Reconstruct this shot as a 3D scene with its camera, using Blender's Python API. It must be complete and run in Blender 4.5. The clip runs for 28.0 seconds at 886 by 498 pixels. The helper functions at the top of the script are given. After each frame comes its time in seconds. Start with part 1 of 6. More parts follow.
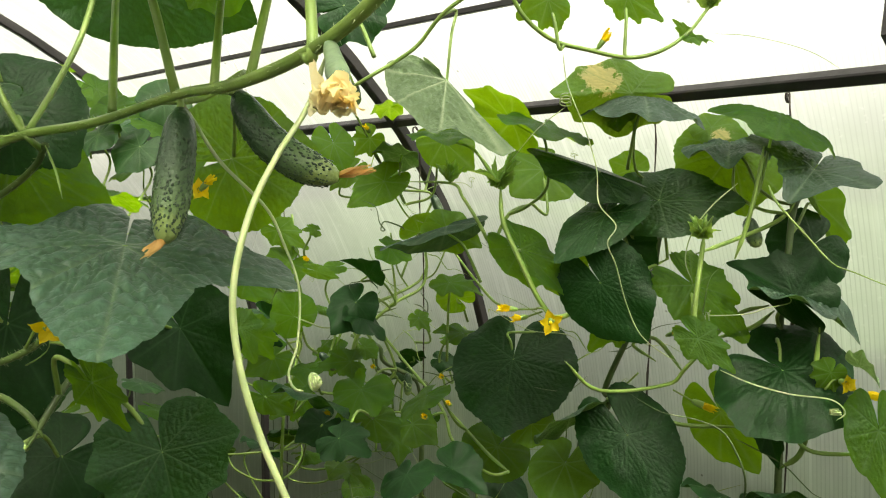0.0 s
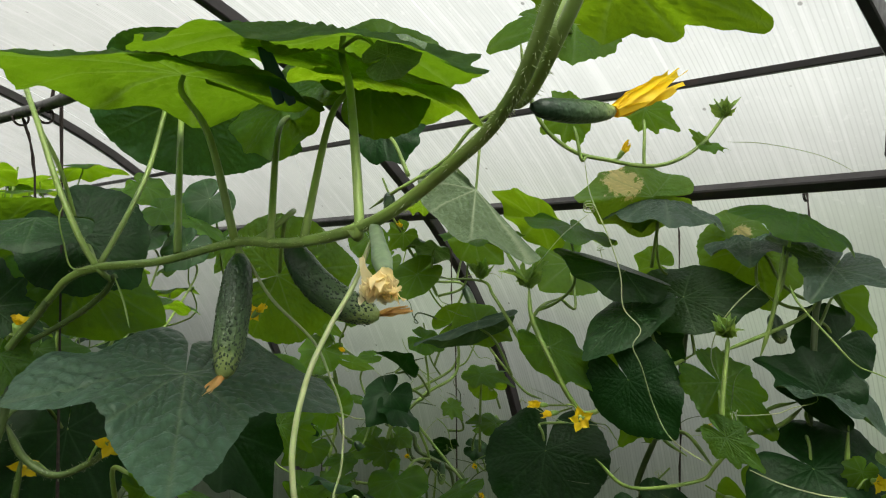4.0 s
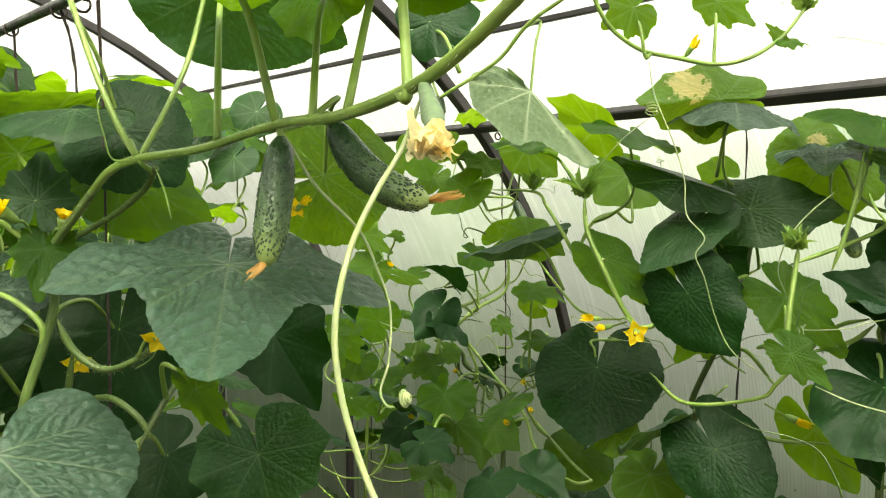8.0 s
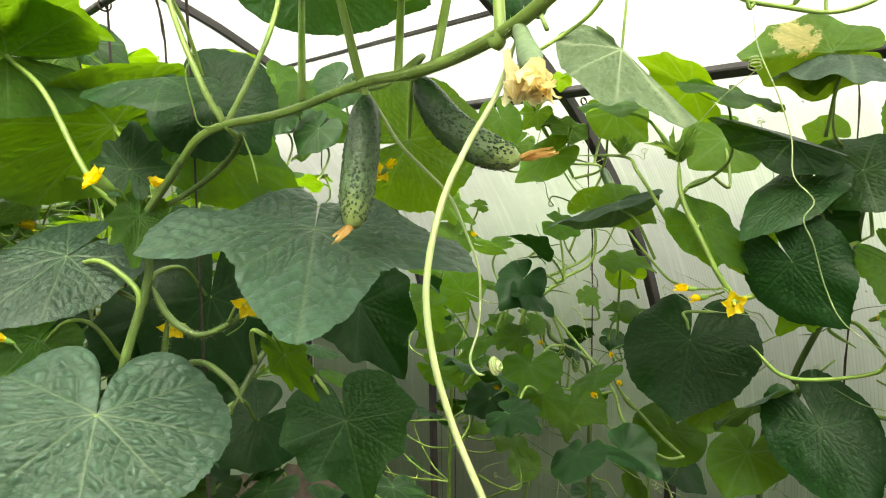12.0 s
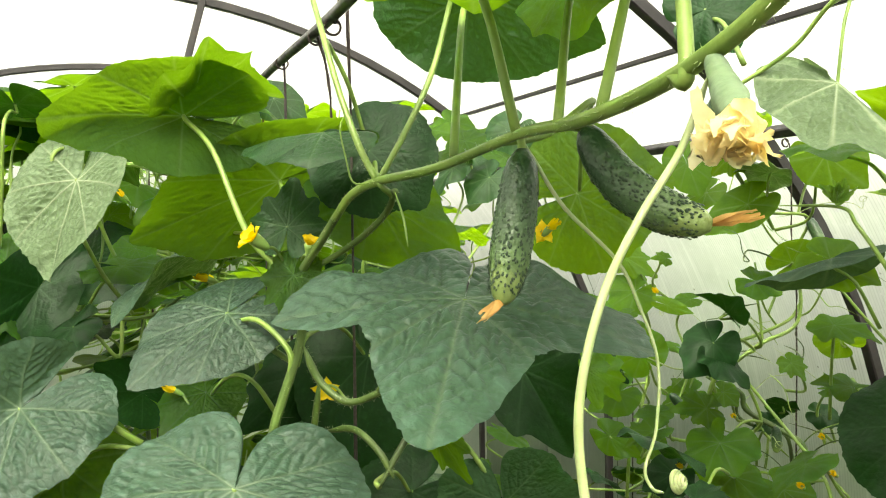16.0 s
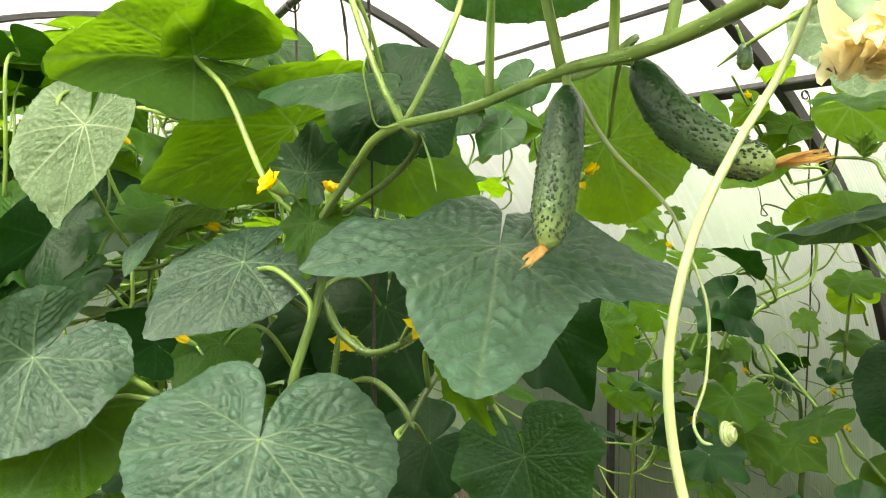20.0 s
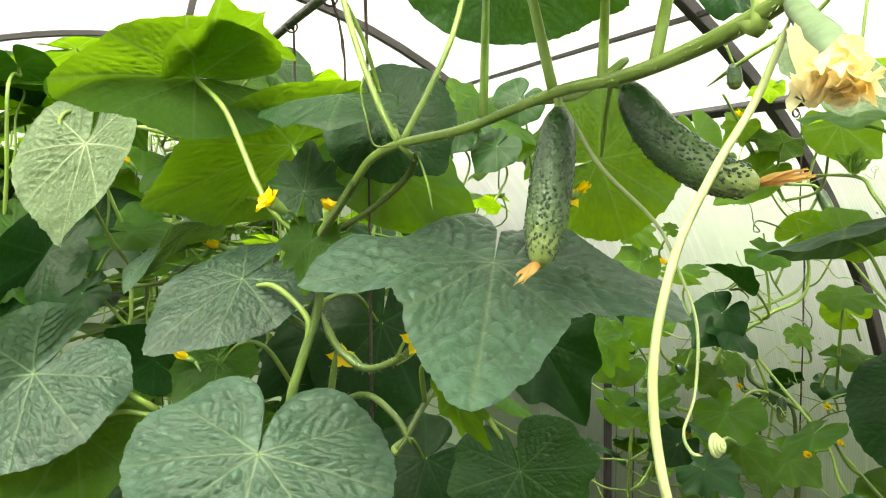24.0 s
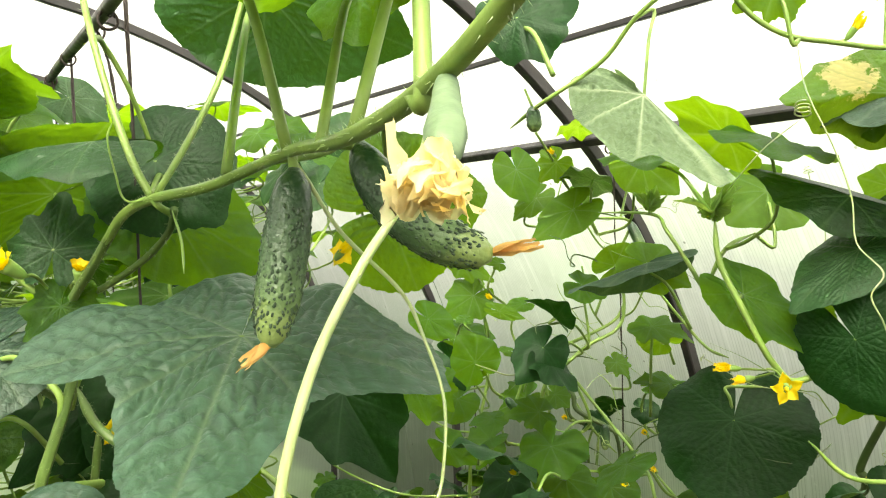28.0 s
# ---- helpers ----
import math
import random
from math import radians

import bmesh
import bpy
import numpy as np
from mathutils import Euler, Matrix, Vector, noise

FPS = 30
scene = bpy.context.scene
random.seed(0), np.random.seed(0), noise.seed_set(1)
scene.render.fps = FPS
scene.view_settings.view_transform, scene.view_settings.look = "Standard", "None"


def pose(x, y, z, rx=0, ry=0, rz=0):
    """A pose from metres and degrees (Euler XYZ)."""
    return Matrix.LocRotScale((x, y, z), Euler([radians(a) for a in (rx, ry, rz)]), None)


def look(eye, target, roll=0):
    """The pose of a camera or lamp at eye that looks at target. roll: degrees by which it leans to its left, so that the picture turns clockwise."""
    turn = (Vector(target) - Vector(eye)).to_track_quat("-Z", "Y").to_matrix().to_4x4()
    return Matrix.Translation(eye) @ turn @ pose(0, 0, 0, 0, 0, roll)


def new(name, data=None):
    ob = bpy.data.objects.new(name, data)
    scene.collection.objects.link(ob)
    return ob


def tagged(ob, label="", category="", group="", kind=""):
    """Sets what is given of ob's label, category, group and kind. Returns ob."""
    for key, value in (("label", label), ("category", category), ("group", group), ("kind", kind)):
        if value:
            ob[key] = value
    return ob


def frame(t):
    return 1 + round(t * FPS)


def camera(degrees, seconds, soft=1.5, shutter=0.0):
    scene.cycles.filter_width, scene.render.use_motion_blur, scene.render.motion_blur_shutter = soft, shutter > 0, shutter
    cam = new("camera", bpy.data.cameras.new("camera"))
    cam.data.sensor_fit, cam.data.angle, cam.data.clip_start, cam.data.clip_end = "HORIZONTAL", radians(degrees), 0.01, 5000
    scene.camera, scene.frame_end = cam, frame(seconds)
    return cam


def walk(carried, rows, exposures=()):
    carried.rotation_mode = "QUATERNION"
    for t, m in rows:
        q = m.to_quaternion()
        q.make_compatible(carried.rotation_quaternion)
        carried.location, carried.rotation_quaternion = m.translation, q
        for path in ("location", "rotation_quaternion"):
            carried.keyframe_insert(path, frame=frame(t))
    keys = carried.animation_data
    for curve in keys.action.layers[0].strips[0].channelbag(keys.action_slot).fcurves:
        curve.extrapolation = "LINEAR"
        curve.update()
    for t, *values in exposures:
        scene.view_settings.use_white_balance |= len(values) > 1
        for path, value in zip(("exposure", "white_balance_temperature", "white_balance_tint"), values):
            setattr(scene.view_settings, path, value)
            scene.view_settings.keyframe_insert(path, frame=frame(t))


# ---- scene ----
cam = camera(62.8, 28.0, soft=1.1)
# seconds, eye, pitch, roll, yaw
PATH = [
    (0, 0.0000, 0.0000, 1.5000, -4.00, 0.20, -47.00),
    (0.5, -0.0013, -0.0082, 1.5074, -2.44, 1.09, -48.25),
    (1, -0.0048, -0.0170, 1.5180, -1.23, 0.73, -48.16),
    (1.5, -0.0109, -0.0222, 1.5260, 0.06, 0.72, -47.47),
    (2, -0.0181, -0.0241, 1.5298, 2.15, 0.76, -47.21),
    (2.5, -0.0312, -0.0294, 1.5434, 3.06, 0.44, -45.73),
    (3, -0.0298, -0.0294, 1.5443, 2.22, -0.01, -46.03),
    (3.5, -0.0327, -0.0307, 1.5452, 1.89, -0.22, -45.25),
    (5.5, -0.0178, -0.0191, 1.5310, -1.32, -0.02, -43.58),
    (6, -0.0166, -0.0149, 1.5267, -2.22, 0.66, -43.57),
    (6.5, -0.0139, -0.0121, 1.5260, -2.84, 0.52, -42.79),
    (7, -0.0152, -0.0090, 1.5218, -3.16, 0.38, -40.87),
    (7.5, -0.0124, -0.0051, 1.5187, -3.96, 0.28, -41.17),
    (8, -0.0100, -0.0035, 1.5157, -4.18, -0.13, -40.69),
    (8.5, -0.0114, -0.0047, 1.5167, -3.23, -0.24, -41.25),
    (9, -0.0051, 0.0009, 1.5119, -5.26, -0.84, -41.13),
    (9.5, -0.0049, 0.0010, 1.5108, -5.29, -0.74, -40.65),
    (10, -0.0038, 0.0023, 1.5090, -5.31, -0.41, -40.14),
    (10.5, -0.0032, 0.0041, 1.5066, -5.77, -0.34, -40.29),
    (11, -0.0036, 0.0033, 1.5057, -6.35, -0.54, -39.51),
    (11.5, -0.0054, 0.0077, 1.5062, -6.15, -0.74, -37.28),
    (12, -0.0030, 0.0146, 1.5073, -6.21, -1.00, -34.29),
    (12.5, -0.0050, 0.0127, 1.5129, -4.67, -1.78, -29.54),
    (13, -0.0074, 0.0196, 1.5082, -4.25, -0.09, -28.91),
    (13.5, -0.0122, 0.0251, 1.5098, -3.83, -0.52, -25.21),
    (15.5, 0.0390, 0.0688, 1.5211, -3.72, -2.05, -22.22),
    (16, 0.0400, 0.0676, 1.5182, -2.52, -1.06, -20.33),
    (16.5, 0.0440, 0.0798, 1.5138, -4.76, -0.29, -19.40),
    (17, 0.0348, 0.0794, 1.5115, -5.09, -0.64, -17.65),
    (17.5, 0.0314, 0.0826, 1.5135, -5.87, -0.89, -18.17),
    (18, 0.0284, 0.0893, 1.5080, -6.60, -0.63, -18.55),
    (18.5, 0.0281, 0.0925, 1.5062, -6.96, -0.57, -19.23),
    (19, 0.0255, 0.0942, 1.5064, -6.91, -0.33, -19.09),
    (19.5, 0.0258, 0.0930, 1.5103, -6.62, -0.11, -20.07),
    (20, 0.0269, 0.0911, 1.5108, -5.94, -0.69, -20.39),
    (20.5, 0.0277, 0.0924, 1.5098, -6.29, -0.84, -20.50),
    (21, 0.0264, 0.0923, 1.4988, -7.10, -0.76, -20.58),
    (21.5, 0.0204, 0.0912, 1.4941, -7.46, -0.61, -20.31),
    (23.5, 0.0301, 0.0809, 1.5077, -5.73, -1.08, -22.40),
    (24, 0.0238, 0.0819, 1.5118, -4.64, -0.75, -20.69),
    (24.5, 0.0188, 0.0832, 1.5193, -3.84, -0.63, -20.01),
    (25, 0.0213, 0.0851, 1.5234, -4.00, -0.82, -20.49),
    (25.5, 0.0325, 0.0844, 1.5269, -3.50, -1.10, -21.91),
    (26, 0.0480, 0.0764, 1.5305, -3.16, -1.38, -23.42),
    (26.5, 0.0604, 0.0701, 1.5319, -3.00, -1.45, -24.96),
    (27, 0.0728, 0.0652, 1.5318, -2.79, -1.44, -26.51),
    (27.5, 0.0885, 0.0687, 1.5320, -2.91, -1.50, -28.61),
    (28, 0.0937, 0.0882, 1.5302, -2.82, -1.76, -31.64),
]
EXPOSURES = [(t, s, 6700 if 1.2 < t < 4 else 7600, 7 if 1.2 < t < 4 else 1) for t, s in ((0, 1.45), (1.0, 1.35), (1.5, 0.98), (2.0, 0.66), (3.0, 0.52), (3.5, 0.55), (5.5, 1.2), (6.5, 1.6), (13.0, 1.87), (16.0, 2.0), (24.0, 2.13), (28.0, 2.18))]
walk(cam, [(t, pose(x, y, z, 0, 0, yaw) @ pose(0, 0, 0, 90 + pitch) @ pose(0, 0, 0, 0, 0, roll)) for t, x, y, z, pitch, roll, yaw in PATH], EXPOSURES)

# ---- daylight: bright overcast sky ----
world = bpy.data.worlds.new("overcast_sky")
scene.world = world
world.use_nodes = True
wn, wl = world.node_tree.nodes, world.node_tree.links
sky = wn.new("ShaderNodeTexSky")
sky.sky_type, sky.sun_disc, sky.sun_elevation, sky.sun_rotation = "NISHITA", False, radians(54), radians(209)
sky.air_density, sky.dust_density, sky.ozone_density = 1.0, 4.0, 1.0
grey = wn.new("ShaderNodeHueSaturation")
grey.inputs["Saturation"].default_value = 0.12
wl.new(sky.outputs[0], grey.inputs["Color"])
wl.new(grey.outputs[0], wn["Background"].inputs["Color"])
wn["Background"].inputs["Strength"].default_value = 0.15
sun = new("sun", bpy.data.lights.new("sun", "SUN"))
sun.data.energy, sun.data.angle, sun.data.color = 3.4, radians(45), (1.0, 0.97, 0.93)
sun.matrix_world = look((0, 0, 8), (2.8, 5.0, 0))


# ---- materials ----
def material(name):
    m = bpy.data.materials.new(name)
    m.use_nodes = True
    n = m.node_tree.nodes
    return m, n, m.node_tree.links, n["Principled BSDF"]


def ramp(n, l, source, stops):
    r = n.new("ShaderNodeValToRGB")
    while len(r.color_ramp.elements) < len(stops):
        r.color_ramp.elements.new(0.5)
    for e, (p, c) in zip(r.color_ramp.elements, stops):
        e.position, e.color = p, (*c, 1)
    l.new(source, r.inputs[0])
    return r.outputs[0]


def tex(n, l, scale, detail=4.0, rough=0.55, coords="Object"):
    c = n.new("ShaderNodeTexCoord")
    t = n.new("ShaderNodeTexNoise")
    t.inputs["Scale"].default_value, t.inputs["Detail"].default_value, t.inputs["Roughness"].default_value = scale, detail, rough
    l.new(c.outputs[coords], t.inputs["Vector"])
    return t.outputs["Fac"]


def blend(n, l, fac, a, b, mode="MIX"):
    x = n.new("ShaderNodeMix")
    x.data_type, x.blend_type = "RGBA", mode
    for sock, v in ((x.inputs[0], fac), (x.inputs[6], a), (x.inputs[7], b)):
        if isinstance(v, (int, float)):
            sock.default_value = v
        elif isinstance(v, tuple):
            sock.default_value = (*v, 1)
        else:
            l.new(v, sock)
    return x.outputs[2]


def bumped(n, l, shader, height, strength, distance=0.002):
    b = n.new("ShaderNodeBump")
    b.inputs["Strength"].default_value, b.inputs["Distance"].default_value = strength, distance
    l.new(height, b.inputs["Height"])
    l.new(b.outputs[0], shader.inputs["Normal"])
    return b.outputs[0]


def leaf_material(name, dark, light, vein, through_colour, thin, gloss, spots=0.0, quilt=0.3, sheen=0.3):
    """A cucumber leaf: rough top, paler veins, light shining through the blade."""
    m, n, l, p = material(name)
    info = n.new("ShaderNodeObjectInfo")
    at = n.new("ShaderNodeAttribute")
    at.attribute_name = "vein"
    mottled = tex(n, l, 4.0, 5.0, 0.6)
    base = ramp(n, l, mottled, [(0.3, dark), (0.72, light)])
    hue = n.new("ShaderNodeHueSaturation")
    mr = n.new("ShaderNodeMapRange")
    mr.inputs["To Min"].default_value, mr.inputs["To Max"].default_value = 0.78, 1.25
    l.new(info.outputs["Random"], mr.inputs["Value"])
    l.new(mr.outputs[0], hue.inputs["Value"])
    l.new(base, hue.inputs["Color"])
    base = hue.outputs[0]
    coat = tex(n, l, 26.0, 3.0, 0.7)
    base = blend(n, l, ramp(n, l, coat, [(0.5, (0, 0, 0)), (0.8, (0.35, 0.35, 0.35))]), base, tuple(min(1, c * 1.7 + 0.012) for c in light))
    dry = None
    if spots:
        # one dry patch beside the midrib
        oc = n.new("ShaderNodeTexCoord")
        away = n.new("ShaderNodeVectorMath")
        away.operation = "DISTANCE"
        away.inputs[1].default_value = (0.22, 0.34, 0.0)
        l.new(oc.outputs["Object"], away.inputs[0])
        rag = n.new("ShaderNodeMath")
        rag.operation = "MULTIPLY_ADD"
        rag.inputs[1].default_value = 0.65
        l.new(tex(n, l, 9.0, 6.0, 0.7), rag.inputs[0])
        l.new(away.outputs["Value"], rag.inputs[2])
        dry = ramp(n, l, rag.outputs[0], [(0.53, (spots, spots, spots)), (0.58, (0, 0, 0))])
        base = blend(n, l, dry, base, (0.75, 0.62, 0.26))
    # grooves between the bulges are darkened in colour, as shade would lie
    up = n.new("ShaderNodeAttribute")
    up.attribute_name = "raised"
    groove_shade = n.new("ShaderNodeMix")
    groove_shade.data_type, groove_shade.blend_type = "RGBA", "MULTIPLY"
    l.new(base, groove_shade.inputs[6])
    groove_shade.inputs[0].default_value = 1.0
    l.new(ramp(n, l, up.outputs["Fac"], [(0.0, (0.45, 0.53, 0.43)), (0.75, (1, 1, 1))]), groove_shade.inputs[7])
    base = blend(n, l, at.outputs["Fac"], groove_shade.outputs[2], vein)
    l.new(base, p.inputs["Base Color"])
    l.new(ramp(n, l, tex(n, l, 45.0, 3.0), [(0.3, (gloss - 0.08,) * 3), (0.7, (min(1, gloss + 0.12),) * 3)]), p.inputs["Roughness"])
    p.inputs["Specular IOR Level"].default_value = sheen
    # small quilting inside the cells, and stiff short hairs as grain
    c = n.new("ShaderNodeTexCoord")
    vor = n.new("ShaderNodeTexVoronoi")
    vor.feature, vor.voronoi_dimensions = "DISTANCE_TO_EDGE", "2D"
    vor.inputs["Scale"].default_value = 21.0
    l.new(c.outputs["Object"], vor.inputs["Vector"])
    soft = n.new("ShaderNodeMapRange")
    soft.interpolation_type = "SMOOTHSTEP"
    soft.inputs["From Max"].default_value = 0.22
    l.new(vor.outputs["Distance"], soft.inputs["Value"])
    h = n.new("ShaderNodeMath")
    h.operation = "MULTIPLY_ADD"
    h.inputs[1].default_value = 0.8
    l.new(tex(n, l, 150.0, 2.0), h.inputs[0])
    l.new(soft.outputs[0], h.inputs[2])
    nrm = bumped(n, l, p, h.outputs[0], quilt, 0.004)
    t = n.new("ShaderNodeBsdfTranslucent")
    l.new(nrm, t.inputs["Normal"])
    tc = blend(n, l, at.outputs["Fac"], through_colour, tuple(min(1, c * 0.8 + 0.05) for c in through_colour))
    tc = blend(n, l, ramp(n, l, tex(n, l, 3.0, 5.0), [(0.35, (0, 0, 0)), (0.7, (0.55, 0.55, 0.55))]), tc, tuple(c * 0.6 for c in through_colour))
    if dry:
        tc = blend(n, l, dry, tc, (0.8, 0.66, 0.3))
    l.new(tc, t.inputs["Color"])
    mix = n.new("ShaderNodeMixShader")
    mix.inputs[0].default_value = thin
    l.new(p.outputs[0], mix.inputs[1])
    l.new(t.outputs[0], mix.inputs[2])
    l.new(mix.outputs[0], n["Material Output"].inputs["Surface"])
    return m


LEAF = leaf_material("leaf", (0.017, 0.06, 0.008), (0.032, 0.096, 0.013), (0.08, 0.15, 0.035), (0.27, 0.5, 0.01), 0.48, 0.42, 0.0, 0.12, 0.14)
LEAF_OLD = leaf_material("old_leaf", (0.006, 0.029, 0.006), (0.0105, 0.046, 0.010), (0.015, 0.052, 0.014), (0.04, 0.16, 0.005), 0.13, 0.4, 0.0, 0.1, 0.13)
LEAF_GREY = leaf_material("grey_leaf", (0.029, 0.061, 0.041), (0.047, 0.09, 0.061), (0.1, 0.15, 0.088), (0.15, 0.31, 0.035), 0.16, 0.4, 0.0, 0.16, 0.26)
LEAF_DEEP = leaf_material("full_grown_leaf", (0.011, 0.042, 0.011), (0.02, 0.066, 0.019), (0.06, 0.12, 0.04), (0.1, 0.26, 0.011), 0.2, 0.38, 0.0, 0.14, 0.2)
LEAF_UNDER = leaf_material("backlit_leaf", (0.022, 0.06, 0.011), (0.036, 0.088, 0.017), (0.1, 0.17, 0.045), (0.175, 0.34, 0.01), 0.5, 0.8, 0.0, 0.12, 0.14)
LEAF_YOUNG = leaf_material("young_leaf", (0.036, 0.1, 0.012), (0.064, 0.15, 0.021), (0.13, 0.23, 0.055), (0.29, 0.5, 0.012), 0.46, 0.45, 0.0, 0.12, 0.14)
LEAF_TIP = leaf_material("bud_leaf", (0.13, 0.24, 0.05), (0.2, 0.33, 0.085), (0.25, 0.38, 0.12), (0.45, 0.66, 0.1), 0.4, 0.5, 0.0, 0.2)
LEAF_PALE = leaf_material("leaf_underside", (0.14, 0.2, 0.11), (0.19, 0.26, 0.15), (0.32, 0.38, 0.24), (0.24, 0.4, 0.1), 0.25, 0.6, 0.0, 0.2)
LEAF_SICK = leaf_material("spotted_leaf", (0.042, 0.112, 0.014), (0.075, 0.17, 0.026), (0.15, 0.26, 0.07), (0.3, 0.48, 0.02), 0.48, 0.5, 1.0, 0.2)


def stem_material(name, dark, light, thin=0.15, gloss=0.45, scale=30.0):
    m, n, l, p = material(name)
    base = ramp(n, l, tex(n, l, scale, 4.0), [(0.3, dark), (0.7, light)])
    l.new(base, p.inputs["Base Color"])
    p.inputs["Roughness"].default_value = gloss
    p.inputs["Subsurface Weight"].default_value = thin
    p.inputs["Subsurface Radius"].default_value = (0.6, 1.0, 0.3)
    p.inputs["Subsurface Scale"].default_value = 0.002
    bumped(n, l, p, tex(n, l, 500.0, 2.0), 0.3, 0.0006)
    return m


STEM = stem_material("stem", (0.12, 0.2, 0.034), (0.24, 0.35, 0.075))
# darker copies of the stem green; shade under the leaves is in the colour
STEM_SHADE = stem_material("stem_in_shade", (0.05, 0.09, 0.018), (0.1, 0.16, 0.036))
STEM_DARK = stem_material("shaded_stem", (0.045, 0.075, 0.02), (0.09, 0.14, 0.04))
TENDRIL = stem_material("tendril", (0.27, 0.33, 0.14), (0.38, 0.44, 0.22), 0.3)
HAIR = stem_material("stem_hairs", (0.3, 0.4, 0.17), (0.42, 0.5, 0.28), 0.2)
OVARY = stem_material("young_fruit", (0.085, 0.135, 0.07), (0.15, 0.21, 0.12), 0.25, 0.7, 150.0)
CALYX = stem_material("calyx", (0.16, 0.28, 0.06), (0.26, 0.4, 0.1), 0.2)
TWINE = stem_material("twine", (0.02, 0.014, 0.012), (0.05, 0.035, 0.03), 0.0, 0.85, 300.0)
CLOTH = stem_material("peg_plastic", (0.0, 0.05, 0.04), (0.005, 0.085, 0.065), 0.0, 0.4, 20.0)
WART = stem_material("fruit_warts", (0.014, 0.036, 0.014), (0.03, 0.062, 0.024), 0.0, 0.4, 200.0)


def petal_material(name, deep, pale, thin=0.4):
    m, n, l, p = material(name)
    base = ramp(n, l, tex(n, l, 60.0, 4.0), [(0.3, deep), (0.7, pale)])
    l.new(base, p.inputs["Base Color"])
    p.inputs["Roughness"].default_value = 0.6
    bumped(n, l, p, tex(n, l, 350.0, 3.0), 0.4, 0.0008)
    t = n.new("ShaderNodeBsdfTranslucent")
    l.new(base, t.inputs["Color"])
    mix = n.new("ShaderNodeMixShader")
    mix.inputs[0].default_value = thin
    l.new(p.outputs[0], mix.inputs[1])
    l.new(t.outputs[0], mix.inputs[2])
    l.new(mix.outputs[0], n["Material Output"].inputs["Surface"])
    return m


PETAL = petal_material("petal", (0.85, 0.58, 0.006), (0.9, 0.7, 0.02))
PETAL_WILTED = petal_material("wilted_petal", (0.95, 0.76, 0.34), (0.97, 0.92, 0.66), 0.6)
PETAL_DRY = petal_material("dried_petal", (0.62, 0.32, 0.07), (0.86, 0.6, 0.26), 0.4)


def fruit_material():
    """Dark green neck that pales to yellow-green at the blossom end; local z runs along the fruit."""
    m, n, l, p = material("cucumber_skin")
    at = n.new("ShaderNodeAttribute")
    at.attribute_name = "along"
    noise_ = tex(n, l, 170.0, 5.0, 0.7)
    add = n.new("ShaderNodeMath")
    add.operation = "MULTIPLY_ADD"
    add.inputs[1].default_value = 0.3
    l.new(noise_, add.inputs[0])
    l.new(at.outputs["Fac"], add.inputs[2])
    base = ramp(n, l, add.outputs[0], [(0.28, (0.014, 0.042, 0.017)), (0.5, (0.026, 0.062, 0.024)), (0.74, (0.055, 0.105, 0.04)), (0.94, (0.1, 0.165, 0.056)), (1.0, (0.2, 0.27, 0.085))])
    l.new(base, p.inputs["Base Color"])
    p.inputs["Roughness"].default_value = 0.3
    lumps = n.new("ShaderNodeTexVoronoi")
    lumps.inputs["Scale"].default_value = 420.0
    oc = n.new("ShaderNodeTexCoord")
    l.new(oc.outputs["Object"], lumps.inputs["Vector"])
    h = n.new("ShaderNodeMath")
    h.operation = "SUBTRACT"
    l.new(noise_, h.inputs[0])
    l.new(lumps.outputs["Distance"], h.inputs[1])
    bumped(n, l, p, h.outputs[0], 0.35, 0.0014)
    return m


FRUIT = fruit_material()


def steel_material():
    m, n, l, p = material("painted_steel")
    rust = tex(n, l, 14.0, 6.0, 0.7)
    base = ramp(n, l, rust, [(0.3, (0.012, 0.01, 0.011)), (0.62, (0.03, 0.025, 0.027)), (0.74, (0.075, 0.035, 0.025))])
    l.new(base, p.inputs["Base Color"])
    l.new(ramp(n, l, tex(n, l, 60.0), [(0.3, (0.3,) * 3), (0.7, (0.6,) * 3)]), p.inputs["Roughness"])
    bumped(n, l, p, tex(n, l, 200.0), 0.2, 0.001)
    return m


STEEL = steel_material()


